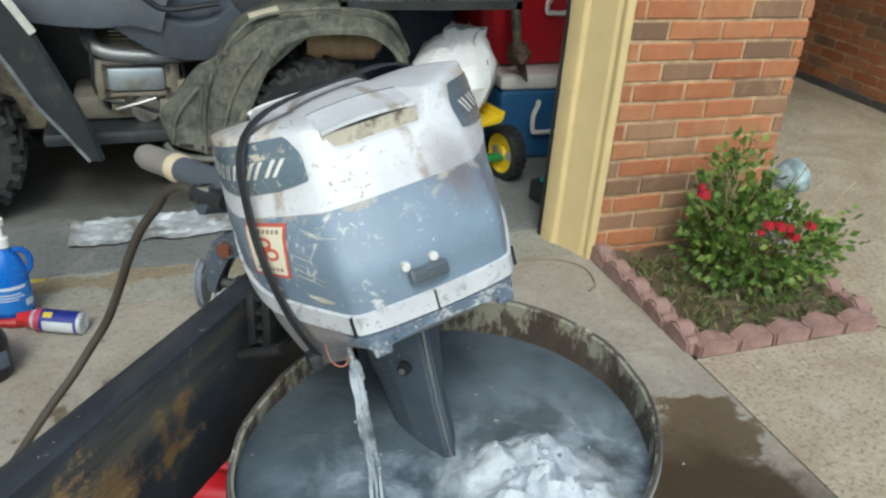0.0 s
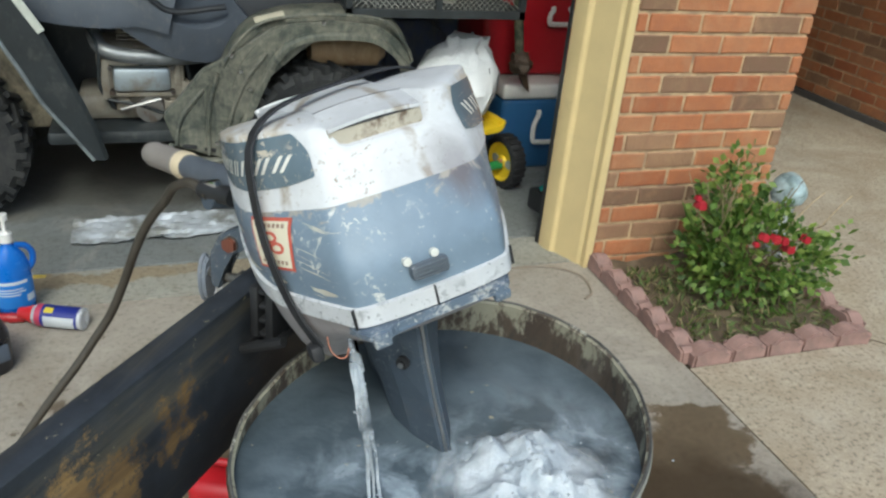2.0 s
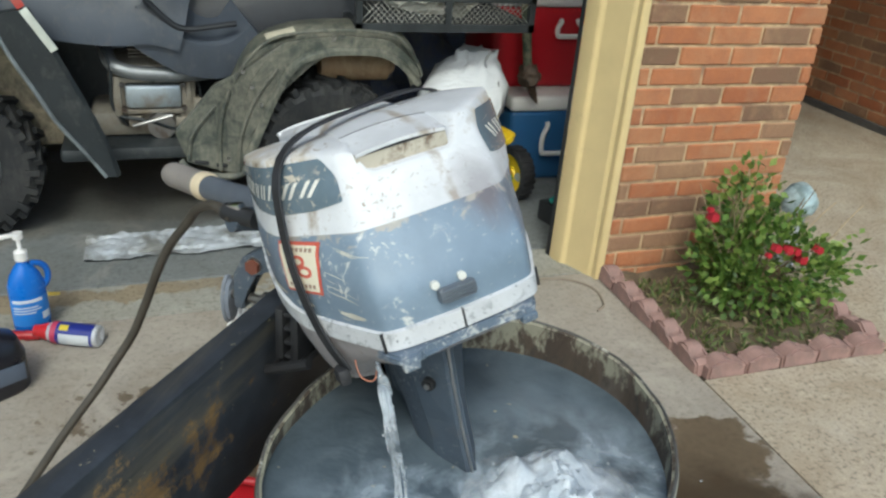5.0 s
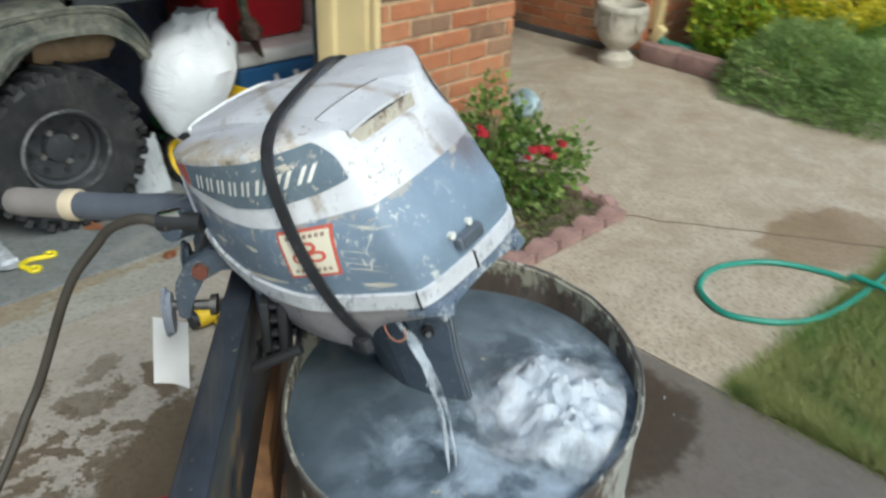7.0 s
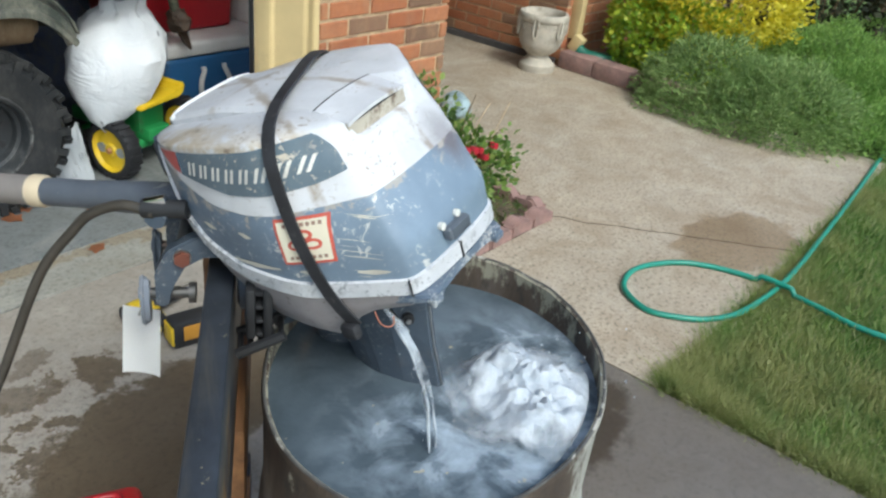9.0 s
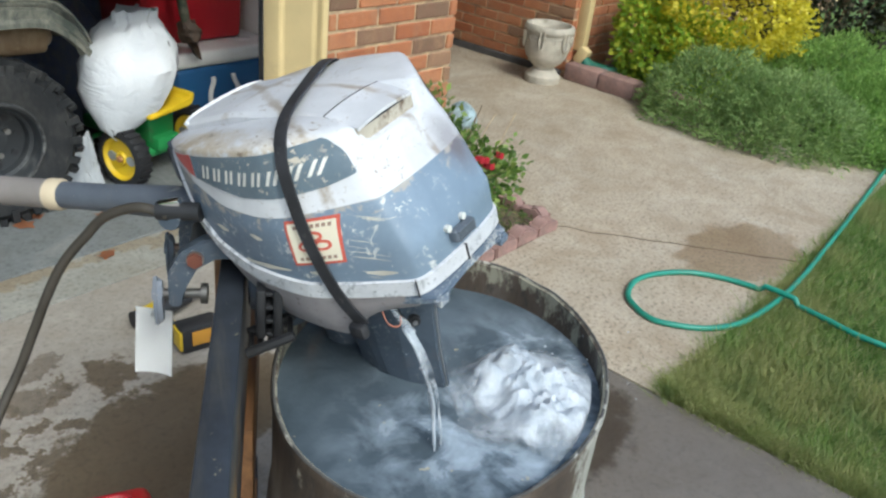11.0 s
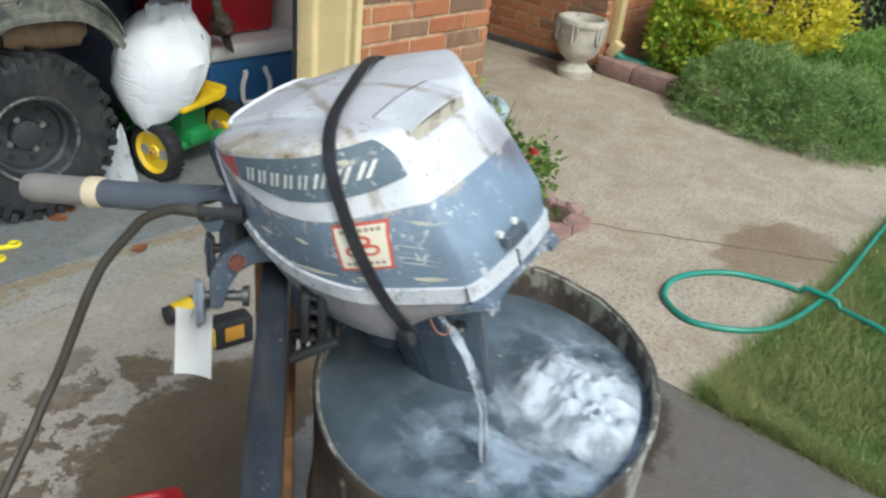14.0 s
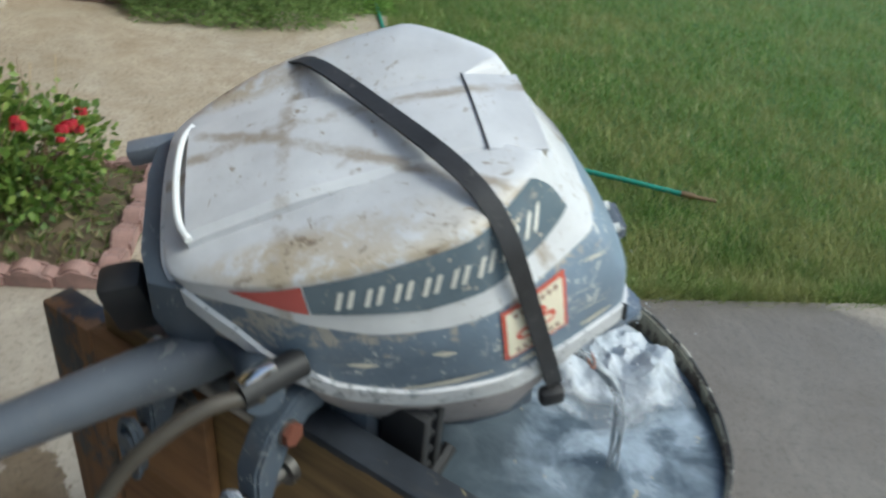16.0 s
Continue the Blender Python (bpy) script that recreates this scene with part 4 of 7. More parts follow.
# swivel tube and clamp brackets on the board
b = bmesh.new()
rod(b, (0, 0.2, -0.52), (0, 0.2, -0.2), 0.034, seg=20)
part("swivel_tube", b, M_DKBLUE, motor)
# parts that sit on the board are given in the board's frame
TO_MOTOR = MOTOR.inverted() @ BOARD


def on_board(bb):
    for v in bb.verts:
        v.co = TO_MOTOR @ v.co
    return bb


M_ALU = chipped("dull_blue_alloy", (0.17, 0.19, 0.23), (0.34, 0.34, 0.34), 0.6, 0.42)
M_OLDSTEEL = plain("dark_old_steel", (0.12, 0.115, 0.11), 0.5, 0.8, vary=0.3, dirt=(0.14, 0.08, 0.05))
M_RUSTBOLT = plain("rusty_red_bolt", (0.16, 0.055, 0.035), 0.75, 0.2, vary=0.3, bump=0.4)
for cx in (0.184, 0.32):
    b = bmesh.new()
    prism(b, [(-0.104, -0.052), (-0.088, -0.054), (-0.082, -0.018), (-0.066, 0.012), (-0.04, 0.028), (0.0, 0.03), (0.012, 0.01), (0.014, -0.09), (0.026, -0.095), (0.032, 0.03), (0.0, 0.054), (-0.05, 0.055), (-0.086, 0.034), (-0.104, 0.0)], cx - 0.013, cx + 0.013, "x")
    bmesh.ops.bevel(b, geom=b.edges[:], offset=0.003, segments=2, affect="EDGES")
    part("clamp_bracket", on_board(b), M_DKBLUE, motor, "hooked alloy clamp bracket")
    b = bmesh.new()
    rod(b, (cx, -0.115, -0.037), (cx, -0.052, -0.037), 0.0075, seg=14)
    rod(b, (cx, -0.061, -0.037), (cx, -0.052, -0.037), 0.015, seg=18)
    part("clamp_screw", on_board(b), M_OLDSTEEL, motor, "threaded steel clamp screw")
    b = bmesh.new()
    wing = [(cx + 0.013 * math.cos(a), -0.049 + 0.037 * math.sin(a)) for a in np.linspace(0, 2 * math.pi, 24, endpoint=False)]
    prism(b, wing, -0.121, -0.113, "y")
    bmesh.ops.bevel(b, geom=b.edges[:], offset=0.003, segments=2, affect="EDGES")
    tube(b, [(x, -0.122, z) for x, z in wing + wing[:1]], 0.0032, 6, False)
    rod(b, (cx, -0.127, -0.037), (cx, -0.112, -0.037), 0.010, seg=14)
    part("wing_handle", on_board(b), M_DKBLUE if cx > 0.25 else M_ALU, motor, "oval alloy wing handle")
b = bmesh.new()
rod(b, (0.168, -0.066, 0.026), (0.345, -0.066, 0.026), 0.012, seg=16)
part("tilt_pin", on_board(b), M_STEEL, motor)
b = bmesh.new()
rod(b, (0.162, -0.066, 0.026), (0.168, -0.066, 0.026), 0.011, seg=6)
part("pivot_nut", on_board(b), M_RUSTBOLT, motor, "rusty red pivot nut")
b = bmesh.new()
box(b, (0.225, 0.03, 0.0), (0.17, 0.05, 0.09), bevel=0.012)
rod(b, (0.255, 0.06, -0.12), (0.255, 0.06, 0.10), 0.034, seg=20)
part("swivel_bracket", on_board(b), M_DKBLUE, motor, "dark blue swivel bracket")
b = bmesh.new()
box(b, (0.11, 0.024, -0.012), (0.05, 0.012, 0.075), bevel=0.003)
rack = part("tilt_rack", on_board(b), M_BLACK, motor, "black slotted tilt bracket")
b = bmesh.new()
box(b, (0.11, 0.046, -0.012), (0.05, 0.012, 0.075), bevel=0.003)
part("rack_cheek", on_board(b), M_BLACK, rack)
for i in range(4):
    b = bmesh.new()
    box(b, (0.11, 0.035, -0.044 + i * 0.021), (0.046, 0.0098, 0.006), bevel=0.0015)
    part("rack_bar", on_board(b), M_BLACK, rack)
for xx in (0.085, 0.135):                            # a ladder-like rack leans towards the leg
    b = bmesh.new()
    rod(b, (xx, 0.006, -0.072), (xx, 0.068, -0.043), 0.0075, seg=8)
    part("rack_rail", on_board(b), M_BLACK, rack)
for i in range(5):
    b = bmesh.new()
    rod(b, (0.082, 0.010 + i * 0.0132, -0.070 + i * 0.0062), (0.138, 0.010 + i * 0.0132, -0.070 + i * 0.0062), 0.0042, seg=8)
    part("rack_rung", on_board(b), M_BLACK, rack)

# tiller arm with grip
AR0, AR1, AR2 = Vector((-0.085, 0.31, -0.12)), Vector((-0.168, 0.529, -0.082)), Vector((-0.212, 0.659, -0.062))
b = bmesh.new()
tube(b, spline([Vector((-0.02, 0.26, -0.15)), AR0, AR0.lerp(AR1, 0.35), AR0.lerp(AR1, 0.7), AR1], 6), lambda t: 0.030 - 0.009 * min(1, t * 1.3), 18)
part("tiller_arm", b, chipped("scuffed_tiller_paint", (0.095, 0.108, 0.132), (0.30, 0.30, 0.28), 0.6, 0.5, grime=(0.17, 0.155, 0.14)), motor, "scuffed blue-grey tiller arm")
b = bmesh.new()
d = (AR2 - AR1).normalized()
tube(b, [AR1 - d * 0.004, AR1 + d * 0.002, AR1 + d * 0.02, AR1 + d * 0.022], lambda t: 0.0245 if 0.1 < t < 0.9 else 0.022, 20)
part("grip_collar", b, plain("cream_grip_collar", (0.60, 0.50, 0.35), 0.6, vary=0.12, dirt=(0.3, 0.22, 0.14)), motor, "worn cream collar")
b = bmesh.new()
tube(b, [AR1 + d * v for v in (0.022, 0.03, 0.06, 0.10, 0.125, 0.137, 0.142)], lambda t: 0.0225 if t < 0.8 else 0.0215 - 0.05 * (t - 0.8), 20)
part("grip", b, plain("grey_rubber_grip", (0.24, 0.215, 0.20), 0.7, vary=0.15, grain=300, bump=0.5), motor, "grey rubber twist grip")
b = bmesh.new()
tube(b, spline([(-0.07, 0.30, -0.10), (-0.12, 0.27, -0.10), (-0.16, 0.262, -0.088), (-0.176, 0.256, -0.083)], 5), 0.017, 12)
part("fuel_boss", b, M_DKBLUE, motor)
b = bmesh.new()
tube(b, [(-0.146, 0.225, -0.087), (-0.15, 0.232, -0.085), (-0.172, 0.268, -0.075), (-0.176, 0.274, -0.073)], lambda t: 0.013, 12)
part("fuel_connector", b, M_BLACK, motor, "black fuel line connector")
b = bmesh.new()
box(b, (-0.165, 0.258, -0.068), (0.013, 0.034, 0.013), Matrix.Rotation(radians(28), 4, "Z"), bevel=0.003)
part("connector_clip", b, M_CHROME, motor, "chrome connector clip")
b = bmesh.new()
box(b, (0.098, 0.338, -0.03), (0.02, 0.05, 0.02), bevel=0.004)
part("cowl_latch", b, M_ALU, motor)

# ---- things that lie on or hang from the motor ----
M_STRAP = plain("black_rubber_strap", (0.028, 0.028, 0.032), 0.6, vary=0.4, scale=40, bump=0.5, dirt=(0.12, 0.11, 0.1), dirt_at=(0.6, 0.75), dirt_scale=60)


def top_z(x, y):
    w = half_width(y, 0.0)
    deck = deck_z(y) + 0.0025 if abs(x) < 0.062 else -1
    return max(deck, shoulder(x, y) + 0.018 * max(0.0, 1 - (abs(x) / w) ** 3))


b = bmesh.new()
line, nrm = [], []
for t in np.linspace(0, 1, 16):                      # over the top, from starboard to port
    x = 0.150 - 0.275 * t
    y = 0.196 - 0.146 * t
    line.append((x, y, top_z(max(-0.13, min(0.13, x)), y) + 0.004 - (0.02 if abs(x) > 0.14 else 0)))
    nrm.append((x * 2.2, 0, 1))
for t in np.linspace(0.08, 1, 16):                   # down the port side
    y, z = 0.050 - 0.042 * t, 0.018 - 0.255 * t
    line.append((-half_width(y, max(z, -0.2)) - 0.004 + (0.012 * max(0, (t - 0.85) / 0.15)), y, z))
    nrm.append((-1, -0.3, 0.1))
line = [Vector(p) for p in line]
for _ in range(3):                                   # drawn tight over the shoulder
    line = [line[0]] + [(a + 2 * c + d) / 4 for a, c, d in zip(line, line[1:], line[2:])] + [line[-1]]
line = [p + Vector(q).normalized() * 0.002 for p, q in zip(line, nrm)]
ribbon(b, line, nrm, 0.016, 0.003)
strap = tagged(finish(b, "rubber_strap", M_STRAP), "black rubber tie-down strap stretched over the motor cowl", "strap")
strap.matrix_world = MOTOR
b = bmesh.new()
box(b, (-0.133, 0.012, -0.243), (0.016, 0.026, 0.022), bevel=0.006)
part("strap_end", b, M_STRAP, strap)

FUEL = [(-1.392, -1.205, 0.893), (-1.412, -1.165, 0.896), (-1.434, -1.12, 0.872), (-1.449, -1.092, 0.838), (-1.475, -1.068, 0.793), (-1.496, -1.055, 0.746), (-1.521, -1.04, 0.676),
        (-1.545, -1.032, 0.618), (-1.573, -1.034, 0.575), (-1.607, -1.044, 0.529), (-1.668, -1.062, 0.455), (-1.76, -1.09, 0.33), (-1.88, -1.14, 0.16), (-2.0, -1.2, 0.05), (-2.2, -1.3, 0.0105), (-2.6, -1.35, 0.0105)]
b = bmesh.new()
tube(b, spline(FUEL, 8), 0.0070, 12)
tagged(finish(b, "fuel_hose", plain("brown_black_hose", (0.055, 0.047, 0.037), 0.5, vary=0.25, scale=25)), "dark brown rubber fuel hose hanging from the motor", "hose")

b = bmesh.new()
T0, T1 = Vector((-1.390, -1.097, 0.700)), Vector((-1.358, -1.144, 0.700))
rows = []
for v in np.linspace(0, 1, 8):
    rows.append([T0.lerp(T1, u_) + Vector((-0.026 * v, -0.028 * v, -0.094 * v)) + Vector((0.4, 0.3, 0)) * 0.012 * math.sin(u_ * 3) * v for u_ in np.linspace(0, 1, 6)])
loft(b, rows, False)
bmesh.ops.solidify(b, geom=b.faces[:], thickness=0.0006)
tag = tagged(finish(b, "paper_tag", plain("white_card", (0.90, 0.90, 0.89), 0.7, vary=0.03, bump=0.1)), "blank white card tag hanging from the clamp handle", "tag")
b = bmesh.new()
tube(b, spline([(-1.378, -1.120, 0.686), (-1.382, -1.135, 0.715), (-1.393, -1.172, 0.745), (-1.388, -1.178, 0.76), (-1.388, -1.155, 0.735), (-1.380, -1.121, 0.69)], 5), 0.0008, 6)
part("wire", b, M_STEEL, tag, "thin steel wire")

# ---- water: stream from the exhaust, foam and drops ----
def foam_material(name, lo, hi, radial):
    n = Nodes(name)
    p = n.place(True)
    col = n.steps(n.noise(p, 26.0, 5, 0.7), [(0.3, (0.38, 0.43, 0.49)), (0.62, (0.58, 0.61, 0.65))])
    n.bump(n.noise(p, 70.0, 5, 0.7), 0.6, 0.008)
    tr = n.node("BsdfTransparent")
    fac = n.range(n.noise(p, 17.0, 5, 0.58, distortion=0.35), lo, hi)
    if radial:
        d = n.node("VectorMath", Vector=n.place())
        d.operation = "LENGTH"
        fac = n.math("ADD", n.math("MULTIPLY", fac, 0.7), n.range(d.outputs["Value"], 0.055, 0.155, 1.1, -0.8), clamp=True)
    ms = n.node("MixShader", Fac=fac)
    n.done(col, 0.45)
    n.t.links.new(tr.outputs[0], ms.inputs[1])
    n.t.links.new(n.b.outputs[0], ms.inputs[2])
    n.t.links.new(ms.outputs[0], n.t.nodes["Material Output"].inputs[0])
    return n.m


M_FOAM = foam_material("white_foam", 0.38, 0.62, True)
M_SPRAY = foam_material("white_spray", 0.34, 0.60, False)
rng = random.Random(5)


def blob(bb, c, r, flat=0.6, sub=3, rough=0.35):
    out = bmesh.ops.create_icosphere(bb, subdivisions=sub, radius=1.0)
    for v in out["verts"]:
        k = 1 + rough * noise.noise(v.co * 1.6 + Vector(c) * 31) + rough * 0.6 * noise.noise(v.co * 4.5 + Vector(c) * 17)
        v.co = Vector(c) + Vector((v.co.x * r * k, v.co.y * r * k, v.co.z * r * k * flat))


FOAM = Vector((-1.062, -1.618, 0.0))
PUFFS = [(Vector((rng.gauss(0, 0.042), rng.gauss(0, 0.036), 0)), rng.uniform(0.032, 0.055), rng.uniform(0.02, 0.052)) for _ in range(14)]
b = bmesh.new()
rings = []
for i in range(1, 34):
    r_ = 0.165 * i / 33
    ring = []
    for k in range(72):
        a = 2 * math.pi * k / 72
        q = Vector((r_ * math.cos(a), r_ * math.sin(a), 0))
        puff = max(math.exp(-((q - c_).length / w_) ** 2) * h_ for c_, w_, h_ in PUFFS)
        z = 0.003 + puff * (0.85 + 0.35 * noise.noise(q * 22) + 0.3 * noise.noise(q * 60) + 0.15 * noise.noise(q * 130)) + 0.008 * math.exp(-(r_ / 0.12) ** 2) * noise.noise(q * 48)
        q = Vector((q.x * 0.95, q.y * 0.85, max(0.003, z)))
        far = Vector((q.x, q.y, 0)) + FOAM - DRUM          # kept inside the drum
        a = math.atan2(far.y, far.x)
        q.xy = (far * min(1.0, (RAD + dent(a) - 0.02) / far.length) - FOAM + DRUM).xy
        ring.append(q)
    rings.append(ring)
loft(b, rings, True, False)
b.faces.new(list(reversed([v for v in b.verts[:72]])))
foam = tagged(finish(b, "foam", M_FOAM), "white foam churned up on the water in the drum", "foam", kind="stuff")
foam.location = (FOAM.x, FOAM.y, WATER)
b = bmesh.new()
path = spline([(-1.256, -1.492, 0.834), (-1.257, -1.518, 0.818), (-1.257, -1.545, 0.790), (-1.253, -1.563, 0.752), (-1.247, -1.573, 0.70), (-1.243, -1.578, 0.644)], 7)
for k in range(9):                                   # thin strands that part and break up as they fall
    off = Vector((0.011 * math.sin(k * 2.1), 0.008 * math.cos(k * 2.1), 0)) * (0.4 + 0.1 * k)
    cut = len(path) if k < 4 else rng.randrange(10, 28)
    strand = [p + off * (0.25 + 0.9 * i / 32) + 0.0018 * noise.noise_vector(p * 30 + Vector((k * 9, 0, 0))) for i, p in enumerate(path[:cut])]
    tube(b, strand, lambda t: (0.0052 if k < 4 else 0.0036) * (1.0 - 0.72 * t) * (0.6 + 0.5 * abs(math.sin(7 * t + k))), 8)
for i in range(14):
    p = rng.choice(path[8:])
    bmesh.ops.create_icosphere(b, subdivisions=1, radius=rng.uniform(0.0006, 0.0017), matrix=Matrix.Translation(p + Vector((rng.gauss(0, 0.013), rng.gauss(0, 0.013), rng.gauss(0, 0.012)))))
for i in range(40):
    p = FOAM + Vector((0, 0, WATER + 0.03)) + Vector((rng.gauss(0, 0.07), rng.gauss(0, 0.06), abs(rng.gauss(0, 0.035))))
    bmesh.ops.create_icosphere(b, subdivisions=1, radius=rng.uniform(0.0006, 0.0018), matrix=Matrix.Translation(p))
tagged(finish(b, "water_stream", M_SPRAY), "white stream of cooling water falling from the motor", "water", kind="stuff")

# ---- flower bed: scalloped edging, rose bush, ornament ----
def edging_piece(length, seed):
    bb = bmesh.new()
    n_ = 14
    top = []
    for i in range(n_ + 1):
        u_ = i / n_
        h = 0.040 + 0.028 * max(0.0, math.sin(math.pi * min(1, max(0, (u_ - 0.06) / 0.62)))) ** 0.8 + 0.010 * max(0.0, math.sin(math.pi * min(1, max(0, (u_ - 0.66) / 0.34))))
        top.append(((u_ - 0.5) * length, h))
    outline = [(-length / 2, 0.0)] + top + [(length / 2, 0.0)]
    prism(bb, outline, -0.03, 0.03, "y")
    bmesh.ops.bevel(bb, geom=[e for e in bb.edges if abs(e.verts[0].co.y - e.verts[1].co.y) < 1e-6], offset=0.007, segments=2, affect="EDGES")
    for v in bb.verts:
        v.co += 0.0035 * noise.noise_vector(v.co * 22 + Vector((seed, 0, 0)))
    me = bpy.data.meshes.new("edging_stone")
    bmesh.ops.recalc_face_normals(bb, faces=bb.faces)
    bb.to_mesh(me)
    bb.free()
    me.materials.append(M_PINK)
    return me


EDGE = [edging_piece(0.132, s * 3.7) for s in range(4)]


def edging(x, y, turn, i):
    ob = new("edging_stone", EDGE[i % 4])
    ob.matrix_world = pose(x, y, -0.004, rng.uniform(-4, 4), 0, turn + rng.uniform(-4, 4))
    tagged(ob, "scalloped pinkish concrete edging stone of the flower bed", "edging stone", "stones round the flower bed")


for i in range(5):
    edging(0.075 + i * 0.137, -0.615 + 0.006 * (i % 2), 0, i)
    edging(0.016, -0.60 + 0.055 + i * 0.128, -90, i + 1)
edging(0.685, -0.53, 90, 2)
edging(0.69, -0.40, 90, 3)
edging(0.692, -0.27, 90, 1)


def leaves(bb, spots, size, rng_, bend=0.3, shape="oval"):
    """Leaves as small folded blades at (place, outward way)."""
    for p, w in spots:
        s = size * rng_.uniform(0.6, 1.25)
        w = (w + Vector((rng_.gauss(0, 0.6), rng_.gauss(0, 0.6), rng_.gauss(0.15, 0.5)))).normalized()
        side = w.cross(Vector((rng_.gauss(0, 1), rng_.gauss(0, 1), rng_.gauss(0, 1)))).normalized()
        up = side.cross(w)
        wd = 0.34 if shape == "oval" else 0.13
        mid = p + w * s * 0.5 - up * s * bend * 0.12
        tip = p + w * s - up * s * bend * 0.35
        a, c, d_, t_ = bb.verts.new(p), bb.verts.new(mid + side * s * wd + up * s * 0.06), bb.verts.new(mid - side * s * wd + up * s * 0.06), bb.verts.new(tip)
        m_ = bb.verts.new(mid)
        bb.faces.new((a, c, m_))
        bb.faces.new((a, m_, d_))
        bb.faces.new((c, t_, m_))
        bb.faces.new((m_, t_, d_))


def mound(rng_, n_, c, r, shell=0.55, floor_z=0.02, lumps=0.25, seed=0.0):
    """Places and outward ways scattered through the outer part of a lumpy mound."""
    out = []
    while len(out) < n_:
        d_ = Vector((rng_.gauss(0, 1), rng_.gauss(0, 1), rng_.gauss(0, 1))).normalized()
        k = (shell + (1 - shell) * rng_.random() ** 0.5) * (1 + lumps * noise.noise(d_ * 2.6 + Vector((seed, seed, 0))) + lumps * 0.6 * noise.noise(d_ * 7 + Vector((seed, 0, seed))))
        p = Vector((c[0] + d_.x * r[0] * k, c[1] + d_.y * r[1] * k, c[2] + d_.z * r[2] * k))
        if p.z > floor_z:
            out.append((p, d_))
    return out


M_ROSELEAF = leafy("rose_leaf", [(0.0, (0.05, 0.10, 0.018)), (0.5, (0.15, 0.26, 0.045)), (1.0, (0.34, 0.44, 0.11))], 0.5, 0.32)
M_STEM = plain("brown_stem", (0.16, 0.11, 0.06), 0.8, vary=0.3)
M_DRY = plain("dry_twig", (0.36, 0.28, 0.17), 0.85, vary=0.3)
M_ROSE = leafy("red_petal", [(0.0, (0.35, 0.008, 0.018)), (1.0, (0.62, 0.02, 0.05))], 0.5, 0.15)
rg = random.Random(11)
rose = thing("rose_bush", pose(0.42, -0.28, 0.0), "green rose bush with red blooms in the flower bed", "rose bush")
b = bmesh.new()
sp = mound(rg, 1500, (0.02, -0.03, 0.17), (0.27, 0.22, 0.19), 0.3, 0.03, 0.4)
sp += mound(rg, 330, (-0.06, 0.06, 0.35), (0.13, 0.11, 0.17), 0.3, 0.05, 0.4, 3.0)
leaves(b, sp, 0.033, rg)
for k in range(9):                                   # sparse shoots towards the walk
    q0, q1 = Vector((0.14, -0.02, 0.16)), Vector((0.34 + rg.uniform(-0.06, 0.14), rg.uniform(-0.12, 0.1), 0.12 + rg.uniform(-0.06, 0.2)))
    leaves(b, [(q0.lerp(q1, 0.35 + 0.65 * j / 7), (q1 - q0).normalized()) for j in range(8)], 0.038, rg)
for k in range(260):                                 # feathery stalks among the canes
    q0 = Vector((rg.uniform(-0.14, 0.02), rg.uniform(-0.02, 0.14), rg.uniform(0.05, 0.28)))
    leaves(b, [(q0, Vector((rg.gauss(0, 0.25), rg.gauss(0, 0.25), 1.6)))], rg.uniform(0.06, 0.13), rg, 0.5, "thin")
part("foliage", b, M_ROSELEAF, rose)
b = bmesh.new()
for k in range(16):
    a = rg.uniform(0, 6.28)
    e = Vector((0.3 * math.cos(a) * rg.random() ** 0.5 + 0.03, 0.2 * math.sin(a) * rg.random() ** 0.5, rg.uniform(0.2, 0.42)))
    tube(b, spline([(rg.uniform(-0.06, 0.06), rg.uniform(-0.05, 0.05), 0.0), e * 0.5 + Vector((0, 0, 0.05)), e], 4), lambda t: 0.0045 - 0.003 * t, 6)
part("stem", b, M_STEM, rose)
b = bmesh.new()
for k in range(26):
    s0 = Vector((-0.10 + rg.uniform(-0.05, 0.05), 0.05 + rg.uniform(-0.05, 0.05), 0.22))
    e = s0 + Vector((rg.uniform(-0.10, 0.13), rg.uniform(-0.09, 0.06), rg.uniform(0.12, 0.24)))
    tube(b, [s0, s0.lerp(e, 0.5) + Vector((rg.gauss(0, 0.012), 0, 0)), e], 0.0016, 5)
for a_, c_ in (((0.2, -0.05, 0.2), (0.40, 0.0, 0.36)), ((0.16, 0.02, 0.22), (0.34, 0.06, 0.35))):
    tw = bmesh.new()
    tube(tw, spline([a_, Vector(a_).lerp(Vector(c_), 0.6) + Vector((0, 0, 0.012)), c_], 4), 0.002, 5)
    part("dry_shoot", tw, M_DRY, rose, "tan dead shoot")
part("dry_twig", b, M_DRY, rose, "tan dead twigs")["kind"] = "stuff"


def bloom(x, y, z, s):
    bb = bmesh.new()
    for k in range(16):
        a, t_ = k * 2.4, k / 16
        r_ = s * (0.25 + 0.75 * t_)
        c_ = Vector((x + r_ * 0.55 * math.cos(a), y + r_ * 0.55 * math.sin(a), z + s * 0.35 * (1 - t_)))
        nrm_ = Vector((math.cos(a), math.sin(a), 1.1 - t_)).normalized()
        s1 = nrm_.cross(Vector((0, 0, 1))).normalized() * r_ * 0.62
        s2 = nrm_.cross(s1).normalized() * r_ * 0.62
        q = [c_ + s1 * math.cos(g) + s2 * math.sin(g) + nrm_ * 0.18 * r_ * (1 if i % 2 else 0) for i, g in enumerate(np.linspace(0, 6.283, 8, endpoint=False))]
        bb.faces.new([bb.verts.new(v) for v in q])
    part("bloom", bb, M_ROSE, rose, "red rose bloom", smooth=False)


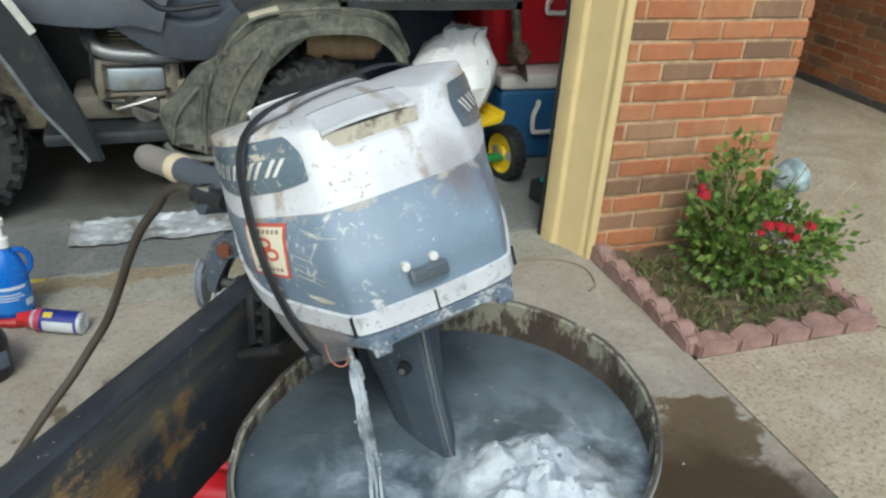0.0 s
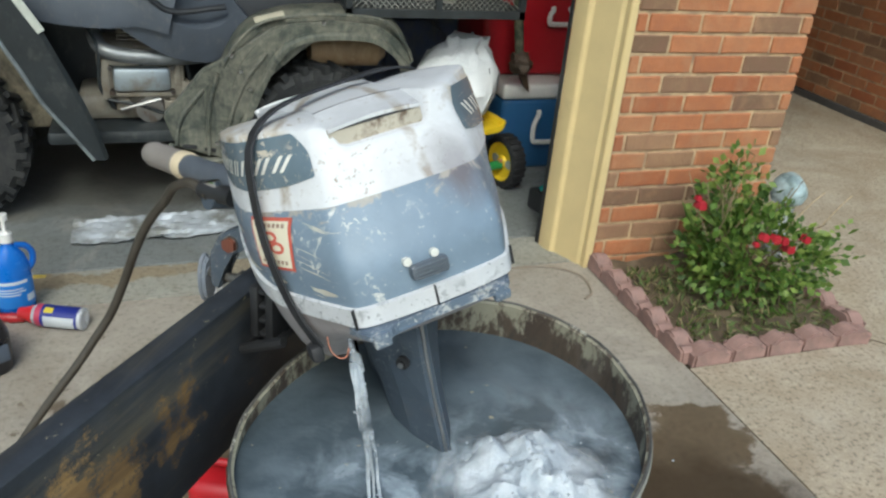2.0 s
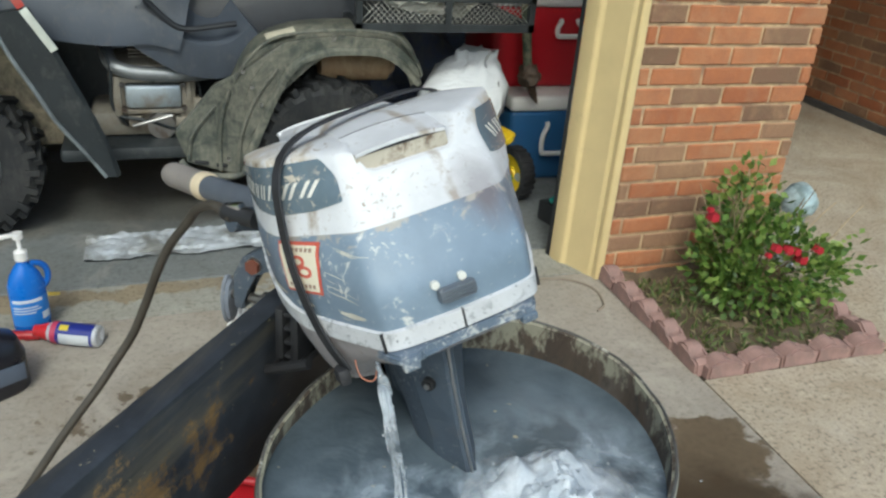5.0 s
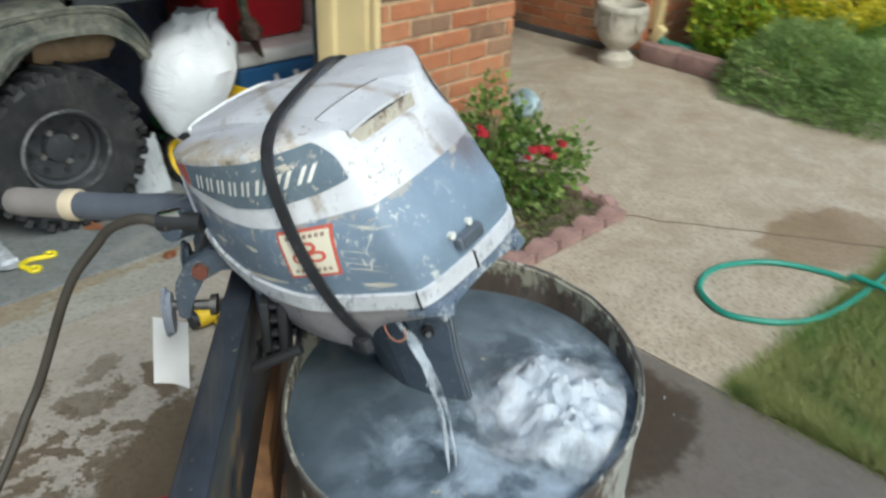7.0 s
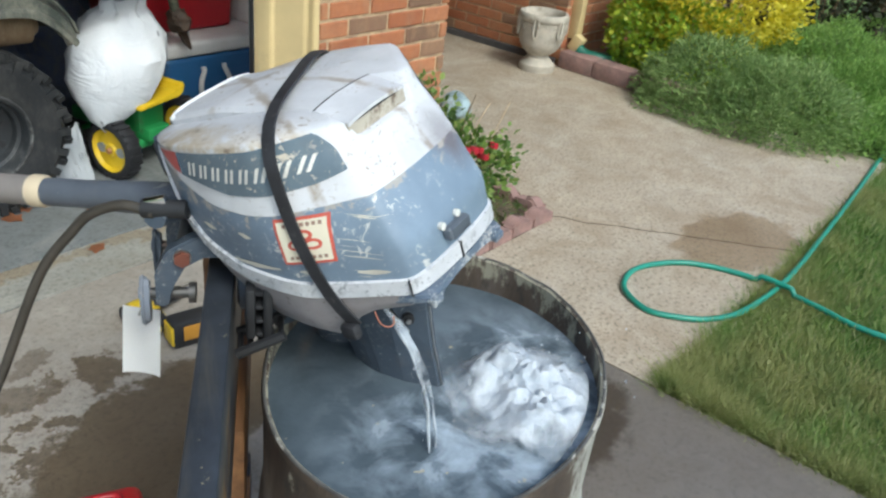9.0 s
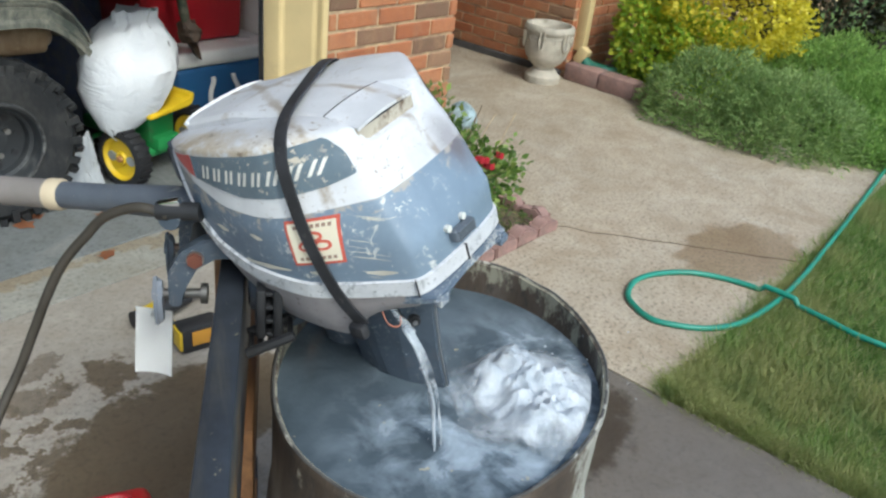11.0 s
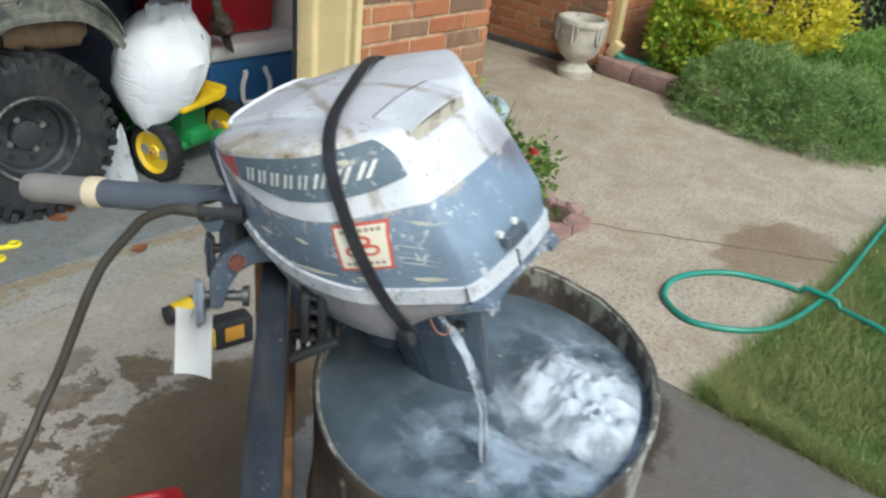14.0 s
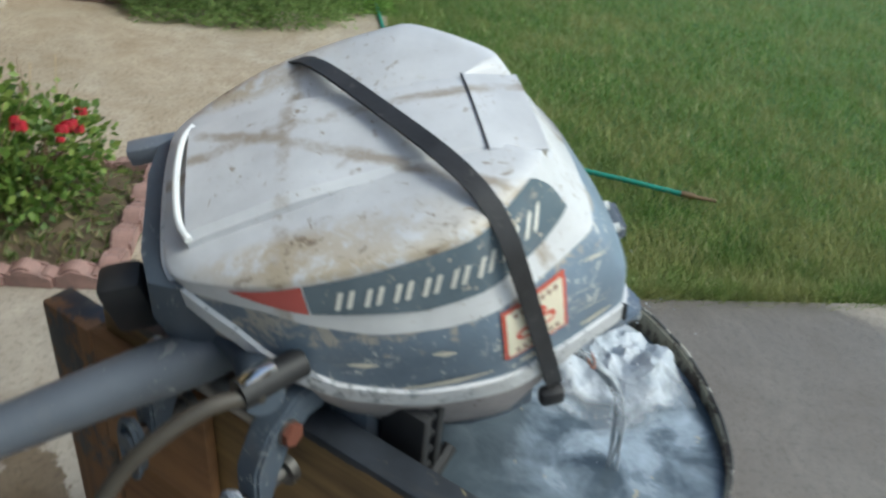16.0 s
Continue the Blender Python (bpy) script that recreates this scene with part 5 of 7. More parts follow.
for x, z, s in ((0.17, 0.375, 0.03), (0.155, 0.40, 0.018), (0.465, 0.235, 0.028), (0.515, 0.225, 0.03), (0.555, 0.215, 0.026), (0.585, 0.185, 0.034), (0.65, 0.215, 0.028), (0.44, 0.21, 0.018)):
    bloom(-1.43 + (x + 1.43) * 0.925 - 0.42, -0.445 + 0.28, 1.35 + (z - 1.35) * 0.925, s * 0.85)
# litter and low weeds in the bed
b = bmesh.new()
for k in range(900):
    p = Vector((rg.uniform(0.05, 0.66), rg.uniform(-0.57, -0.1), 0.028))
    leaves(b, [(p, Vector((rg.gauss(0, 1), rg.gauss(0, 1), 1.2 if p.x < 0.2 or p.y > -0.3 else 0.1)))], 0.04, rg, 0.2, "thin")
tagged(finish(b, "bed_weeds", leafy("weed_blade", [(0.0, (0.09, 0.13, 0.03)), (0.5, (0.13, 0.19, 0.05)), (0.75, (0.3, 0.24, 0.13)), (1.0, (0.36, 0.29, 0.17))])), "low green weeds and dry litter in the bed", "weeds", kind="stuff")
# pale ornament on a speckled stem
orn = thing("garden_ornament", pose(0.80, -0.02, 0.0) @ Matrix.Scale(0.9, 4), "pale blue mushroom-shaped ornament on a speckled stem beside the pier", "garden ornament")
b = bmesh.new()
lathe(b, [(0.001, 0.375), (0.03, 0.37), (0.058, 0.35), (0.075, 0.315), (0.078, 0.285), (0.07, 0.262), (0.05, 0.252), (0.001, 0.25)], 28)
for v in b.verts:
    v.co += 0.013 * noise.noise_vector(v.co * 16)
part("cap", b, plain("pale_blue_glaze", (0.40, 0.50, 0.53), 0.35, vary=0.35, scale=34, dirt=(0.2, 0.26, 0.27), dirt_at=(0.47, 0.6), dirt_scale=16), orn)
b = bmesh.new()
lathe(b, [(0.045, 0.0), (0.04, 0.05), (0.036, 0.15), (0.04, 0.255)], 20)
part("stem", b, plain("speckled_stem", (0.42, 0.44, 0.45), 0.8, vary=0.1, dirt=(0.06, 0.06, 0.06), dirt_at=(0.5, 0.56), dirt_scale=90), orn, "grey speckled stem")
# ---- quad bike in the garage ----
def muddy(name, base, mud=(0.30, 0.25, 0.17), at=(0.45, 0.7), rough=0.6):
    n = Nodes(name)
    p = n.place()
    a = n.noise(p, 11.0, 8, 0.72, distortion=0.7)
    f = n.noise(n.stretch(p, 1, 1, 0.35), 46.0, 6, 0.75)
    col = n.steps(n.noise(p, 3.0, 4), [(0.35, tuple(v * 0.7 for v in base)), (0.65, tuple(v * 1.25 for v in base))])
    col = n.mix(n.range(n.math("ADD", n.math("MULTIPLY", a, 0.65), n.math("MULTIPLY", f, 0.35)), *at), col, mud)
    n.bump(f, 0.35, 0.002)
    return n.done(col, n.range(a, 0.3, 0.7, rough - 0.15, rough + 0.25))


M_CAMO = muddy("muddy_olive_plastic", (0.05, 0.058, 0.05), (0.30, 0.28, 0.22), (0.42, 0.74), 0.5)
M_NAVY = muddy("dark_navy_plastic", (0.055, 0.065, 0.085), (0.16, 0.15, 0.14), (0.52, 0.85), 0.45)
M_MUDBLACK = muddy("muddy_black_plastic", (0.022, 0.027, 0.031), (0.12, 0.12, 0.11), (0.53, 0.85), 0.45)
M_TYRE = muddy("dusty_tyre_rubber", (0.012, 0.013, 0.015), (0.07, 0.067, 0.062), (0.48, 0.74), 0.7)
M_RIM = muddy("black_wheel_steel", (0.03, 0.033, 0.037), (0.16, 0.16, 0.155), (0.52, 0.75), 0.45)
M_SCUFF = muddy("scuffed_rim_steel", (0.20, 0.20, 0.195), (0.035, 0.035, 0.036), (0.44, 0.54), 0.45)
M_CAST = muddy("dirty_engine_alloy", (0.27, 0.25, 0.21), (0.15, 0.11, 0.07), (0.42, 0.68), 0.55)
M_COVER = plain("silver_engine_cover", (0.38, 0.43, 0.47), 0.4, 0.6, vary=0.12, dirt=(0.25, 0.22, 0.17))
M_SEAT = plain("black_seat_vinyl", (0.022, 0.024, 0.03), 0.5, vary=0.3, bump=0.3)
M_RACK = plain("dark_rack_steel", (0.05, 0.055, 0.06), 0.5, 0.5, vary=0.3)
M_BROWNPIPE = muddy("rusty_muffler", (0.24, 0.15, 0.08), (0.36, 0.27, 0.17))

atv = thing("quad_bike", pose(-1.5, 1.1, 0.004), "muddy olive and black quad bike parked in the garage", "quad bike")
# in its frame x runs to its tail, y away from the driveway
def quad_wheel(x, y, r, w):
    hub = bmesh.new()
    ms = Matrix.Translation((x, y, r)) @ Matrix.Rotation(radians(90), 4, "X")
    lathe(hub, [(r * 0.50, -w * 0.44), (r * 0.53, w * 0.46), (r * 0.48, w * 0.47), (r * 0.455, w * 0.40), (r * 0.45, w * 0.30), (r * 0.41, w * 0.28), (r * 0.395, w * 0.17), (r * 0.2, w * 0.14), (r * 0.17, w * 0.22), (0.001, w * 0.23)], 36, ms)
    rim = part("wheel", hub, M_RIM, atv, "dirty black steel wheel")
    for k in range(4):
        a = k * math.pi / 2 + 0.4
        bb = bmesh.new()
        c = ms @ Vector((r * 0.215 * math.cos(a), r * 0.215 * math.sin(a), w * 0.15))
        rod(bb, c, c + Vector((0, -0.014, 0)), 0.011, seg=6)
        part("wheel_nut", bb, M_STEEL, rim)
    for k in range(8):
        a = k * math.pi / 4 + 0.15
        bb = bmesh.new()
        c = ms @ Vector((r * 0.32 * math.cos(a), r * 0.32 * math.sin(a), w * 0.155))
        rod(bb, c, c + Vector((0, -0.006, 0)), 0.012, seg=14)
        part("wheel_hole", bb, M_BLACK, rim, "dark round hole in the wheel disc")
    bb = bmesh.new()
    tube(bb, [ms @ Vector((r * 0.505 * math.cos(a), r * 0.505 * math.sin(a), w * 0.475)) for a in np.linspace(0, 2 * math.pi, 49)], 0.0055, 8, False)
    part("rim_lip", bb, M_SCUFF, rim, "scuffed bare rim lip")
    bb = bmesh.new()
    lathe(bb, [(r * 0.53, -w * 0.44), (r * 0.62, -w * 0.5), (r * 0.85, -w * 0.5), (r * 0.94, -w * 0.4), (r * 0.955, 0), (r * 0.94, w * 0.4), (r * 0.85, w * 0.5), (r * 0.62, w * 0.5), (r * 0.53, w * 0.46)], 44, ms)
    part("tyre", bb, M_TYRE, rim, "dusty black tyre")
    bb = bmesh.new()
    for k in range(22):
        a = 2 * math.pi * k / 22
        for sgn in (-1, 1):
            off = a + (0.14 if sgn > 0 else 0)
            m = ms @ Matrix.Rotation(off, 4, "Z") @ Matrix.Translation((r * 0.955, 0, sgn * w * 0.26)) @ Matrix.Rotation(radians(sgn * 28), 4, "X")
            box(bb, (0, 0, 0), (r * 0.10, r * 0.085, w * 0.46))
            for v in bb.verts[-8:]:
                v.co = m @ v.co
            m = ms @ Matrix.Rotation(off + 0.05 * sgn, 4, "Z") @ Matrix.Translation((r * 0.88, 0, sgn * w * 0.485))
            box(bb, (0, 0, 0), (r * 0.17, r * 0.085, w * 0.06))
            for v in bb.verts[-8:]:
                v.co = m @ v.co
    part("tread", bb, M_TYRE, rim, "knobbly tread")["kind"] = "stuff"


quad_wheel(0.612, -0.375, 0.288, 0.25)
quad_wheel(-0.655, -0.31, 0.268, 0.21)
quad_wheel(0.612, 0.48, 0.288, 0.25)
quad_wheel(-0.655, 0.48, 0.268, 0.21)


def side_plate(name, outline, y0, y1, material, label="", bevel=0.008):
    bb = bmesh.new()
    prism(bb, outline, y0, y1, "y")
    bmesh.ops.bevel(bb, geom=bb.edges[:], offset=bevel, segments=2, affect="EDGES")
    return part(name, bb, material, atv, label)


def shell(name, line, y0, y1, thick, material, drop=0.0, label="", crown=0.02):
    """A bent sheet: a line in x and z swept across y, thick below."""
    bb = bmesh.new()
    pts = spline([(x, 0, z) for x, z in line], 5)
    rings = []
    for i, p in enumerate(pts):
        dd = (pts[min(i + 1, len(pts) - 1)] - pts[max(i - 1, 0)]).normalized()
        nn = Vector((-dd.z, 0, dd.x))
        ys = np.linspace(y0, y1, 9)
        up_ = [p + Vector((0, y, 0)) + nn * (crown * math.sin(math.pi * min(1, (y - y0) / (y1 - y0) * 1.6)) - (drop if j == 0 else 0)) for j, y in enumerate(ys)]
        rings.append(up_ + [q - nn * thick for q in reversed(up_)])
    loft(bb, rings, True, True)
    return part(name, bb, material, atv, label)


# rear fender: arch over the wheel, and the guard before it
shell("rear_fender", [(0.28, 0.48), (0.31, 0.58), (0.38, 0.685), (0.50, 0.735), (0.68, 0.748), (0.83, 0.738), (0.91, 0.68), (0.955, 0.575)], -0.50, -0.1, 0.014, M_CAMO, 0.03, "muddy olive rear fender", 0.03)
shell("rear_fender", [(0.28, 0.48), (0.31, 0.58), (0.38, 0.685), (0.50, 0.735), (0.68, 0.748), (0.83, 0.738), (0.91, 0.68), (0.955, 0.575)], 0.6, 0.2, 0.014, M_CAMO, 0.03)
side_plate("fender_side", [(0.29, 0.50), (0.32, 0.59), (0.39, 0.68), (0.50, 0.73), (0.66, 0.745), (0.82, 0.73), (0.905, 0.67), (0.955, 0.60), (0.945, 0.575), (0.88, 0.645), (0.80, 0.69), (0.68, 0.70), (0.56, 0.69), (0.48, 0.65), (0.42, 0.565), (0.36, 0.44), (0.30, 0.35)], -0.505, -0.48, M_CAMO, "muddy side of the rear fender")
shell("fender_lip", [(0.30, 0.29), (0.36, 0.43), (0.42, 0.56), (0.48, 0.645), (0.56, 0.685), (0.68, 0.695), (0.80, 0.685), (0.88, 0.64), (0.945, 0.57)], -0.522, -0.47, 0.016, M_CAMO, 0.0, "scuffed muddy fender lip", 0.012)
side_plate("leg_guard", [(0.06, 0.41), (0.10, 0.29), (0.27, 0.235), (0.31, 0.29), (0.37, 0.44), (0.43, 0.55), (0.53, 0.64), (0.64, 0.69), (0.6, 0.74), (0.45, 0.72), (0.30, 0.62), (0.20, 0.57), (0.12, 0.47)], -0.50, -0.47, M_CAMO, "muddy camouflage guard before the rear wheel")
bb = bmesh.new()
box(bb, (0.435, -0.475, 0.748), (0.105, 0.032, 0.006), Matrix.Rotation(radians(-14), 4, "Y") @ Matrix.Rotation(radians(20), 4, "X"), bevel=0.002)
part("fender_sticker", bb, plain("cream_label", (0.5, 0.46, 0.36), 0.6), atv, "cream label strip")
bb = bmesh.new()
tube(bb, spline([(0.27, -0.50, 0.58), (0.32, -0.502, 0.66), (0.41, -0.502, 0.735), (0.58, -0.502, 0.762), (0.76, -0.502, 0.76), (0.86, -0.502, 0.735), (0.93, -0.502, 0.655), (0.955, -0.502, 0.60)], 5), 0.006, 8)
part("fender_ridge", bb, M_CAMO, atv, "rounded outer ridge of the fender")
for line in ([(0.21, -0.508, 0.26), (0.215, -0.508, 0.42), (0.25, -0.508, 0.56)], [(0.275, -0.508, 0.25), (0.285, -0.508, 0.38), (0.34, -0.508, 0.52), (0.42, -0.508, 0.63)], [(0.10, -0.506, 0.30), (0.12, -0.506, 0.40), (0.20, -0.506, 0.50)]):
    bb = bmesh.new()
    tube(bb, spline(line, 5), 0.007, 8)
    part("guard_rib", bb, M_CAMO, atv)
bb = bmesh.new()
tube(bb, spline([(0.075, -0.49, 0.30), (0.11, -0.50, 0.262), (0.20, -0.503, 0.238), (0.28, -0.50, 0.24), (0.31, -0.50, 0.29)], 5), 0.012, 8)
part("guard_edge", bb, M_CAMO, atv, "rolled lower edge of the guard")
for x, z, w in ((0.145, 0.292, 0.05), (0.215, 0.278, 0.04)):
    bb = bmesh.new()
    box(bb, (x, -0.503, z), (w, 0.012, 0.013), Matrix.Rotation(radians(8), 4, "Y"), bevel=0.004)
    part("guard_slot", bb, M_BLACK, atv, "dark slot in the guard")
for x, z in ((0.33, 0.565), (0.36, 0.50), (0.30, 0.62), (0.24, 0.30), (0.62, 0.735)):
    bb = bmesh.new()
    rod(bb, (x, -0.50, z), (x, -0.512, z), 0.008, 0.006, seg=10)
    part("fender_bolt", bb, M_STEEL, atv)
# added black panel: blocks the view through and stands for the shaded gaps
side_plate("dark_backing", [(-0.62, 0.30), (0.5, 0.28), (0.5, 0.76), (0.1, 0.74), (-0.3, 0.80), (-0.62, 0.72)], -0.03, 0.03, M_MUDBLACK, "dark panel added behind the engine in place of shade")
# front fender and its long flap
shell("front_fender", [(-1.0, 0.52), (-0.92, 0.66), (-0.78, 0.75), (-0.58, 0.775), (-0.42, 0.74), (-0.34, 0.65)], -0.47, -0.05, 0.014, M_CAMO, 0.03, "muddy olive front fender", 0.03)
bb = bmesh.new()
rings = []
for x, z, w in ((-0.355, 0.82, 0.15), (-0.30, 0.70, 0.165), (-0.25, 0.58, 0.155), (-0.205, 0.47, 0.145), (-0.165, 0.36, 0.105), (-0.14, 0.25, 0.05)):
    rings.append([(x - w * 0.75, -0.47, z - w * 0.15), (x, -0.50, z), (x + 0.012, -0.485, z + 0.005), (x - w * 0.7, -0.452, z - w * 0.1)])
loft(bb, rings, True, True)
flap = part("mud_flap", bb, M_MUDBLACK, atv, "long dark front mud flap")
for at_, ln, tone_ in ((0.0, 0.045, (0.45, 0.06, 0.05)), (0.05, 0.15, (0.55, 0.57, 0.52))):
    bb = bmesh.new()
    box(bb, (0, 0, 0), (0.026, 0.003, ln), bevel=0.001)
    turn_ = Matrix.Translation(Vector((-0.385, -0.4985, 0.865)) + Vector((0.5, 0.0, -0.866)) * (at_ + ln / 2)) @ Matrix.Rotation(radians(-30), 4, "Y")
    bmesh.ops.transform(bb, matrix=turn_, verts=bb.verts)
    part("warning_label", bb, plain("flap_label", tone_, 0.5, vary=0.2, dirt=(0.2, 0.2, 0.17)), flap, "scuffed warning label strip")
# paler tube along the left edge of the flap
bb = bmesh.new()
tube(bb, spline([(-0.468, -0.472, 0.797), (-0.424, -0.472, 0.675), (-0.366, -0.472, 0.557), (-0.314, -0.472, 0.448), (-0.244, -0.472, 0.344), (-0.178, -0.472, 0.242)], 5), 0.007, 8)
part("flap_edge", bb, plain("pale_flap_edge", (0.16, 0.18, 0.19), 0.5, vary=0.4, scale=20), flap, "paler edge")
side_plate("inner_fender", [(-1.0, 0.36), (-1.0, 0.74), (-0.44, 0.74), (-0.30, 0.52), (-0.24, 0.36), (-0.30, 0.27), (-0.5, 0.27)], -0.19, -0.165, muddy("tan_dried_mud", (0.13, 0.11, 0.075), (0.34, 0.29, 0.2), (0.42, 0.62)), "inner fender caked in dried mud")
# body panels and seat
shell("tank_panel", [(-0.42, 0.90), (-0.28, 0.845), (-0.12, 0.825), (0.02, 0.83), (0.14, 0.80)], -0.36, 0.36, 0.09, M_NAVY, 0.06, "dark navy side body panel", 0.12)
shell("side_panel", [(-0.02, 0.82), (0.06, 0.76), (0.16, 0.70), (0.26, 0.70), (0.34, 0.76)], -0.34, 0.34, 0.12, M_NAVY, 0.02, "", 0.09)
shell("seat", [(-0.14, 0.92), (0.0, 0.84), (0.16, 0.80), (0.32, 0.82), (0.55, 0.86), (0.78, 0.87)], -0.24, 0.24, 0.12, M_SEAT, 0.05, "black vinyl seat", 0.08)
bb = bmesh.new()
tube(bb, spline([(-0.02, -0.375, 0.86), (0.06, -0.36, 0.77), (0.13, -0.355, 0.735), (0.3, -0.355, 0.755)], 5), 0.011, 8)
part("seat_piping", bb, M_SEAT, atv)
# engine
bb = bmesh.new()
box(bb, (0.0, -0.1, 0.46), (0.30, 0.30, 0.26), bevel=0.03)
box(bb, (-0.02, -0.12, 0.36), (0.42, 0.26, 0.10), bevel=0.03)
box(bb, (-0.12, -0.24, 0.5), (0.06, 0.06, 0.14), bevel=0.015)
box(bb, (0.12, -0.25, 0.46), (0.06, 0.05, 0.2), bevel=0.015)
part("engine_block", bb, M_CAST, atv, "mud-caked alloy engine block")
bb = bmesh.new()
box(bb, (0.0, -0.27, 0.475), (0.195, 0.05, 0.085), bevel=0.012)
part("engine_cover", bb, M_COVER, atv, "silver engine side cover")
for i in range(6):
    bb = bmesh.new()
    box(bb, (0.0, -0.14, 0.605 + i * 0.013), (0.155, 0.16, 0.005), bevel=0.002)
    part("cooling_fin", bb, M_CAST, atv, smooth=False)
for x, z, w, h in ((-0.125, 0.475, 0.03, 0.15), (0.125, 0.50, 0.022, 0.1), (0.0, 0.535, 0.23, 0.022), (0.0, 0.418, 0.22, 0.02), (-0.07, 0.38, 0.05, 0.04), (0.10, 0.375, 0.06, 0.035), (0.155, 0.44, 0.03, 0.05)):
    bb = bmesh.new()
    box(bb, (x, -0.262, z), (w, 0.04, h), bevel=0.006)
    part("engine_rib", bb, M_CAST, atv)
for x, z in ((-0.105, 0.52), (0.105, 0.52), (-0.105, 0.43), (0.105, 0.43), (0.0, 0.535)):
    bb = bmesh.new()
    rod(bb, (x, -0.27, z), (x, -0.298, z), 0.009, seg=8)
    part("engine_bolt", bb, M_OLDSTEEL, atv)
for line in ([(-0.2, -0.22, 0.70), (-0.14, -0.29, 0.60), (-0.145, -0.28, 0.45), (-0.1, -0.26, 0.36)], [(0.05, -0.24, 0.67), (0.12, -0.28, 0.60), (0.165, -0.26, 0.50), (0.15, -0.25, 0.38)], [(-0.12, -0.28, 0.40), (-0.02, -0.30, 0.385), (0.07, -0.29, 0.35), (0.16, -0.27, 0.36)]):
    bb = bmesh.new()
    tube(bb, spline(line, 6), 0.006, 8)
    part("engine_hose", bb, M_MUDBLACK, atv, "thin muddy black hose")
bb = bmesh.new()
rod(bb, (0.0, -0.12, 0.58), (0.0, -0.12, 0.70), 0.055, seg=18)
part("cylinder", bb, M_CAST, atv)
bb = bmesh.new()
tube(bb, spline([(-0.16, -0.16, 0.64), (-0.13, -0.27, 0.59), (-0.05, -0.29, 0.565), (0.12, -0.285, 0.555), (0.26, -0.22, 0.55)], 6), 0.026, 12)
part("exhaust_pipe", bb, plain("dull_exhaust", (0.26, 0.27, 0.28), 0.45, 0.6, vary=0.25, dirt=(0.2, 0.13, 0.08)), atv, "dull grey exhaust pipe")
bb = bmesh.new()
rod(bb, (0.02, -0.28, 0.36), (0.02, -0.2, 0.36), 0.05, seg=18)
tube(bb, [(-0.08, -0.30, 0.37), (0.0, -0.315, 0.395), (0.06, -0.31, 0.41)], 0.007, 8)
part("gear_lever", bb, M_STEEL, atv)
bb = bmesh.new()
box(bb, (-0.02, -0.2, 0.285), (0.62, 0.34, 0.05), bevel=0.015)
part("skid_plate", bb, M_MUDBLACK, atv, "muddy black footwell and skid plate")
bb = bmesh.new()
rod(bb, (0.60, -0.33, 0.60), (0.86, -0.33, 0.60), 0.06, seg=20)
rod(bb, (0.86, -0.33, 0.60), (0.89, -0.33, 0.60), 0.05, 0.03, seg=20)
part("muffler", bb, M_BROWNPIPE, atv, "rusty tan muffler")
bb = bmesh.new()
tube(bb, [(-0.9, -0.12, 0.3), (0.75, -0.12, 0.3)], 0.022, 10)
tube(bb, [(-0.9, 0.12, 0.3), (0.75, 0.12, 0.3)], 0.022, 10)
tube(bb, [(-0.66, -0.3, 0.3), (-0.66, 0.45, 0.3)], 0.025, 10)
tube(bb, [(0.612, -0.3, 0.288), (0.612, 0.45, 0.288)], 0.03, 10)
tube(bb, [(-0.3, 0.0, 0.6), (-0.42, 0.0, 0.95), (-0.4, 0.0, 1.02)], 0.02, 8)
part("frame", bb, M_RACK, atv, "black steel tube frame")
bb = bmesh.new()
tube(bb, spline([(-0.30, -0.36, 1.05), (-0.36, -0.25, 1.04), (-0.42, -0.1, 1.02), (-0.42, 0.1, 1.02), (-0.36, 0.25, 1.04), (-0.30, 0.36, 1.05)], 5), 0.012, 8)
part("handlebar", bb, M_RACK, atv)
# rear rack: an open steel basket
bb = bmesh.new()
RACKBARS = []
X0, X1, Y0, Y1, ZB, ZT = 0.72, 1.40, -0.45, 0.45, 0.765, 0.875
for z in (ZB, ZT):
    for a_, c_ in (((X0, Y0), (X1, Y0)), ((X1, Y0), (X1, Y1)), ((X1, Y1), (X0, Y1)), ((X0, Y1), (X0, Y0))):
        p0, p1 = Vector((*a_, z)), Vector((*c_, z))
        cdir = p1 - p0
        box(bb, (p0 + p1) / 2, (abs(cdir.x) + 0.025, abs(cdir.y) + 0.025, 0.03))
        RACKBARS.append(bb)
        bb = bmesh.new()
for x in (X0, (X0 + X1) / 2, X1):
    for y in (Y0, Y1):
        box(bb, (x, y, (ZB + ZT) / 2), (0.024, 0.024, ZT - ZB))
        RACKBARS.append(bb)
        bb = bmesh.new()
box(bb, (1.05, 0, 0.765), (0.66, 0.88, 0.008))
rack = part("rear_rack", bb, M_RACK, atv, "dark steel basket rack", smooth=False)
for bb in RACKBARS:
    part("rack_bar", bb, M_RACK, rack, smooth=False)
bb = bmesh.new()
k = 0
for u_ in np.arange(X0, X1, 0.022):
    for sgn in (-1, 1):
        a_ = Vector((u_, Y0, ZB + 0.015 if sgn > 0 else ZT - 0.015))
        c_ = a_ + Vector((0.08, 0, sgn * 0.08))
        if c_.x < X1:
            tube(bb, [a_, c_], 0.0014, 4, False)
part("rack_mesh", bb, plain("galvanised_mesh", (0.45, 0.45, 0.42), 0.5, 0.7), rack, "expanded metal mesh")
# pale cover lying in the rack
b = bmesh.new()
blob(b, (-0.42, 1.0, 0.83), 0.2, 0.28, 3, 0.5)
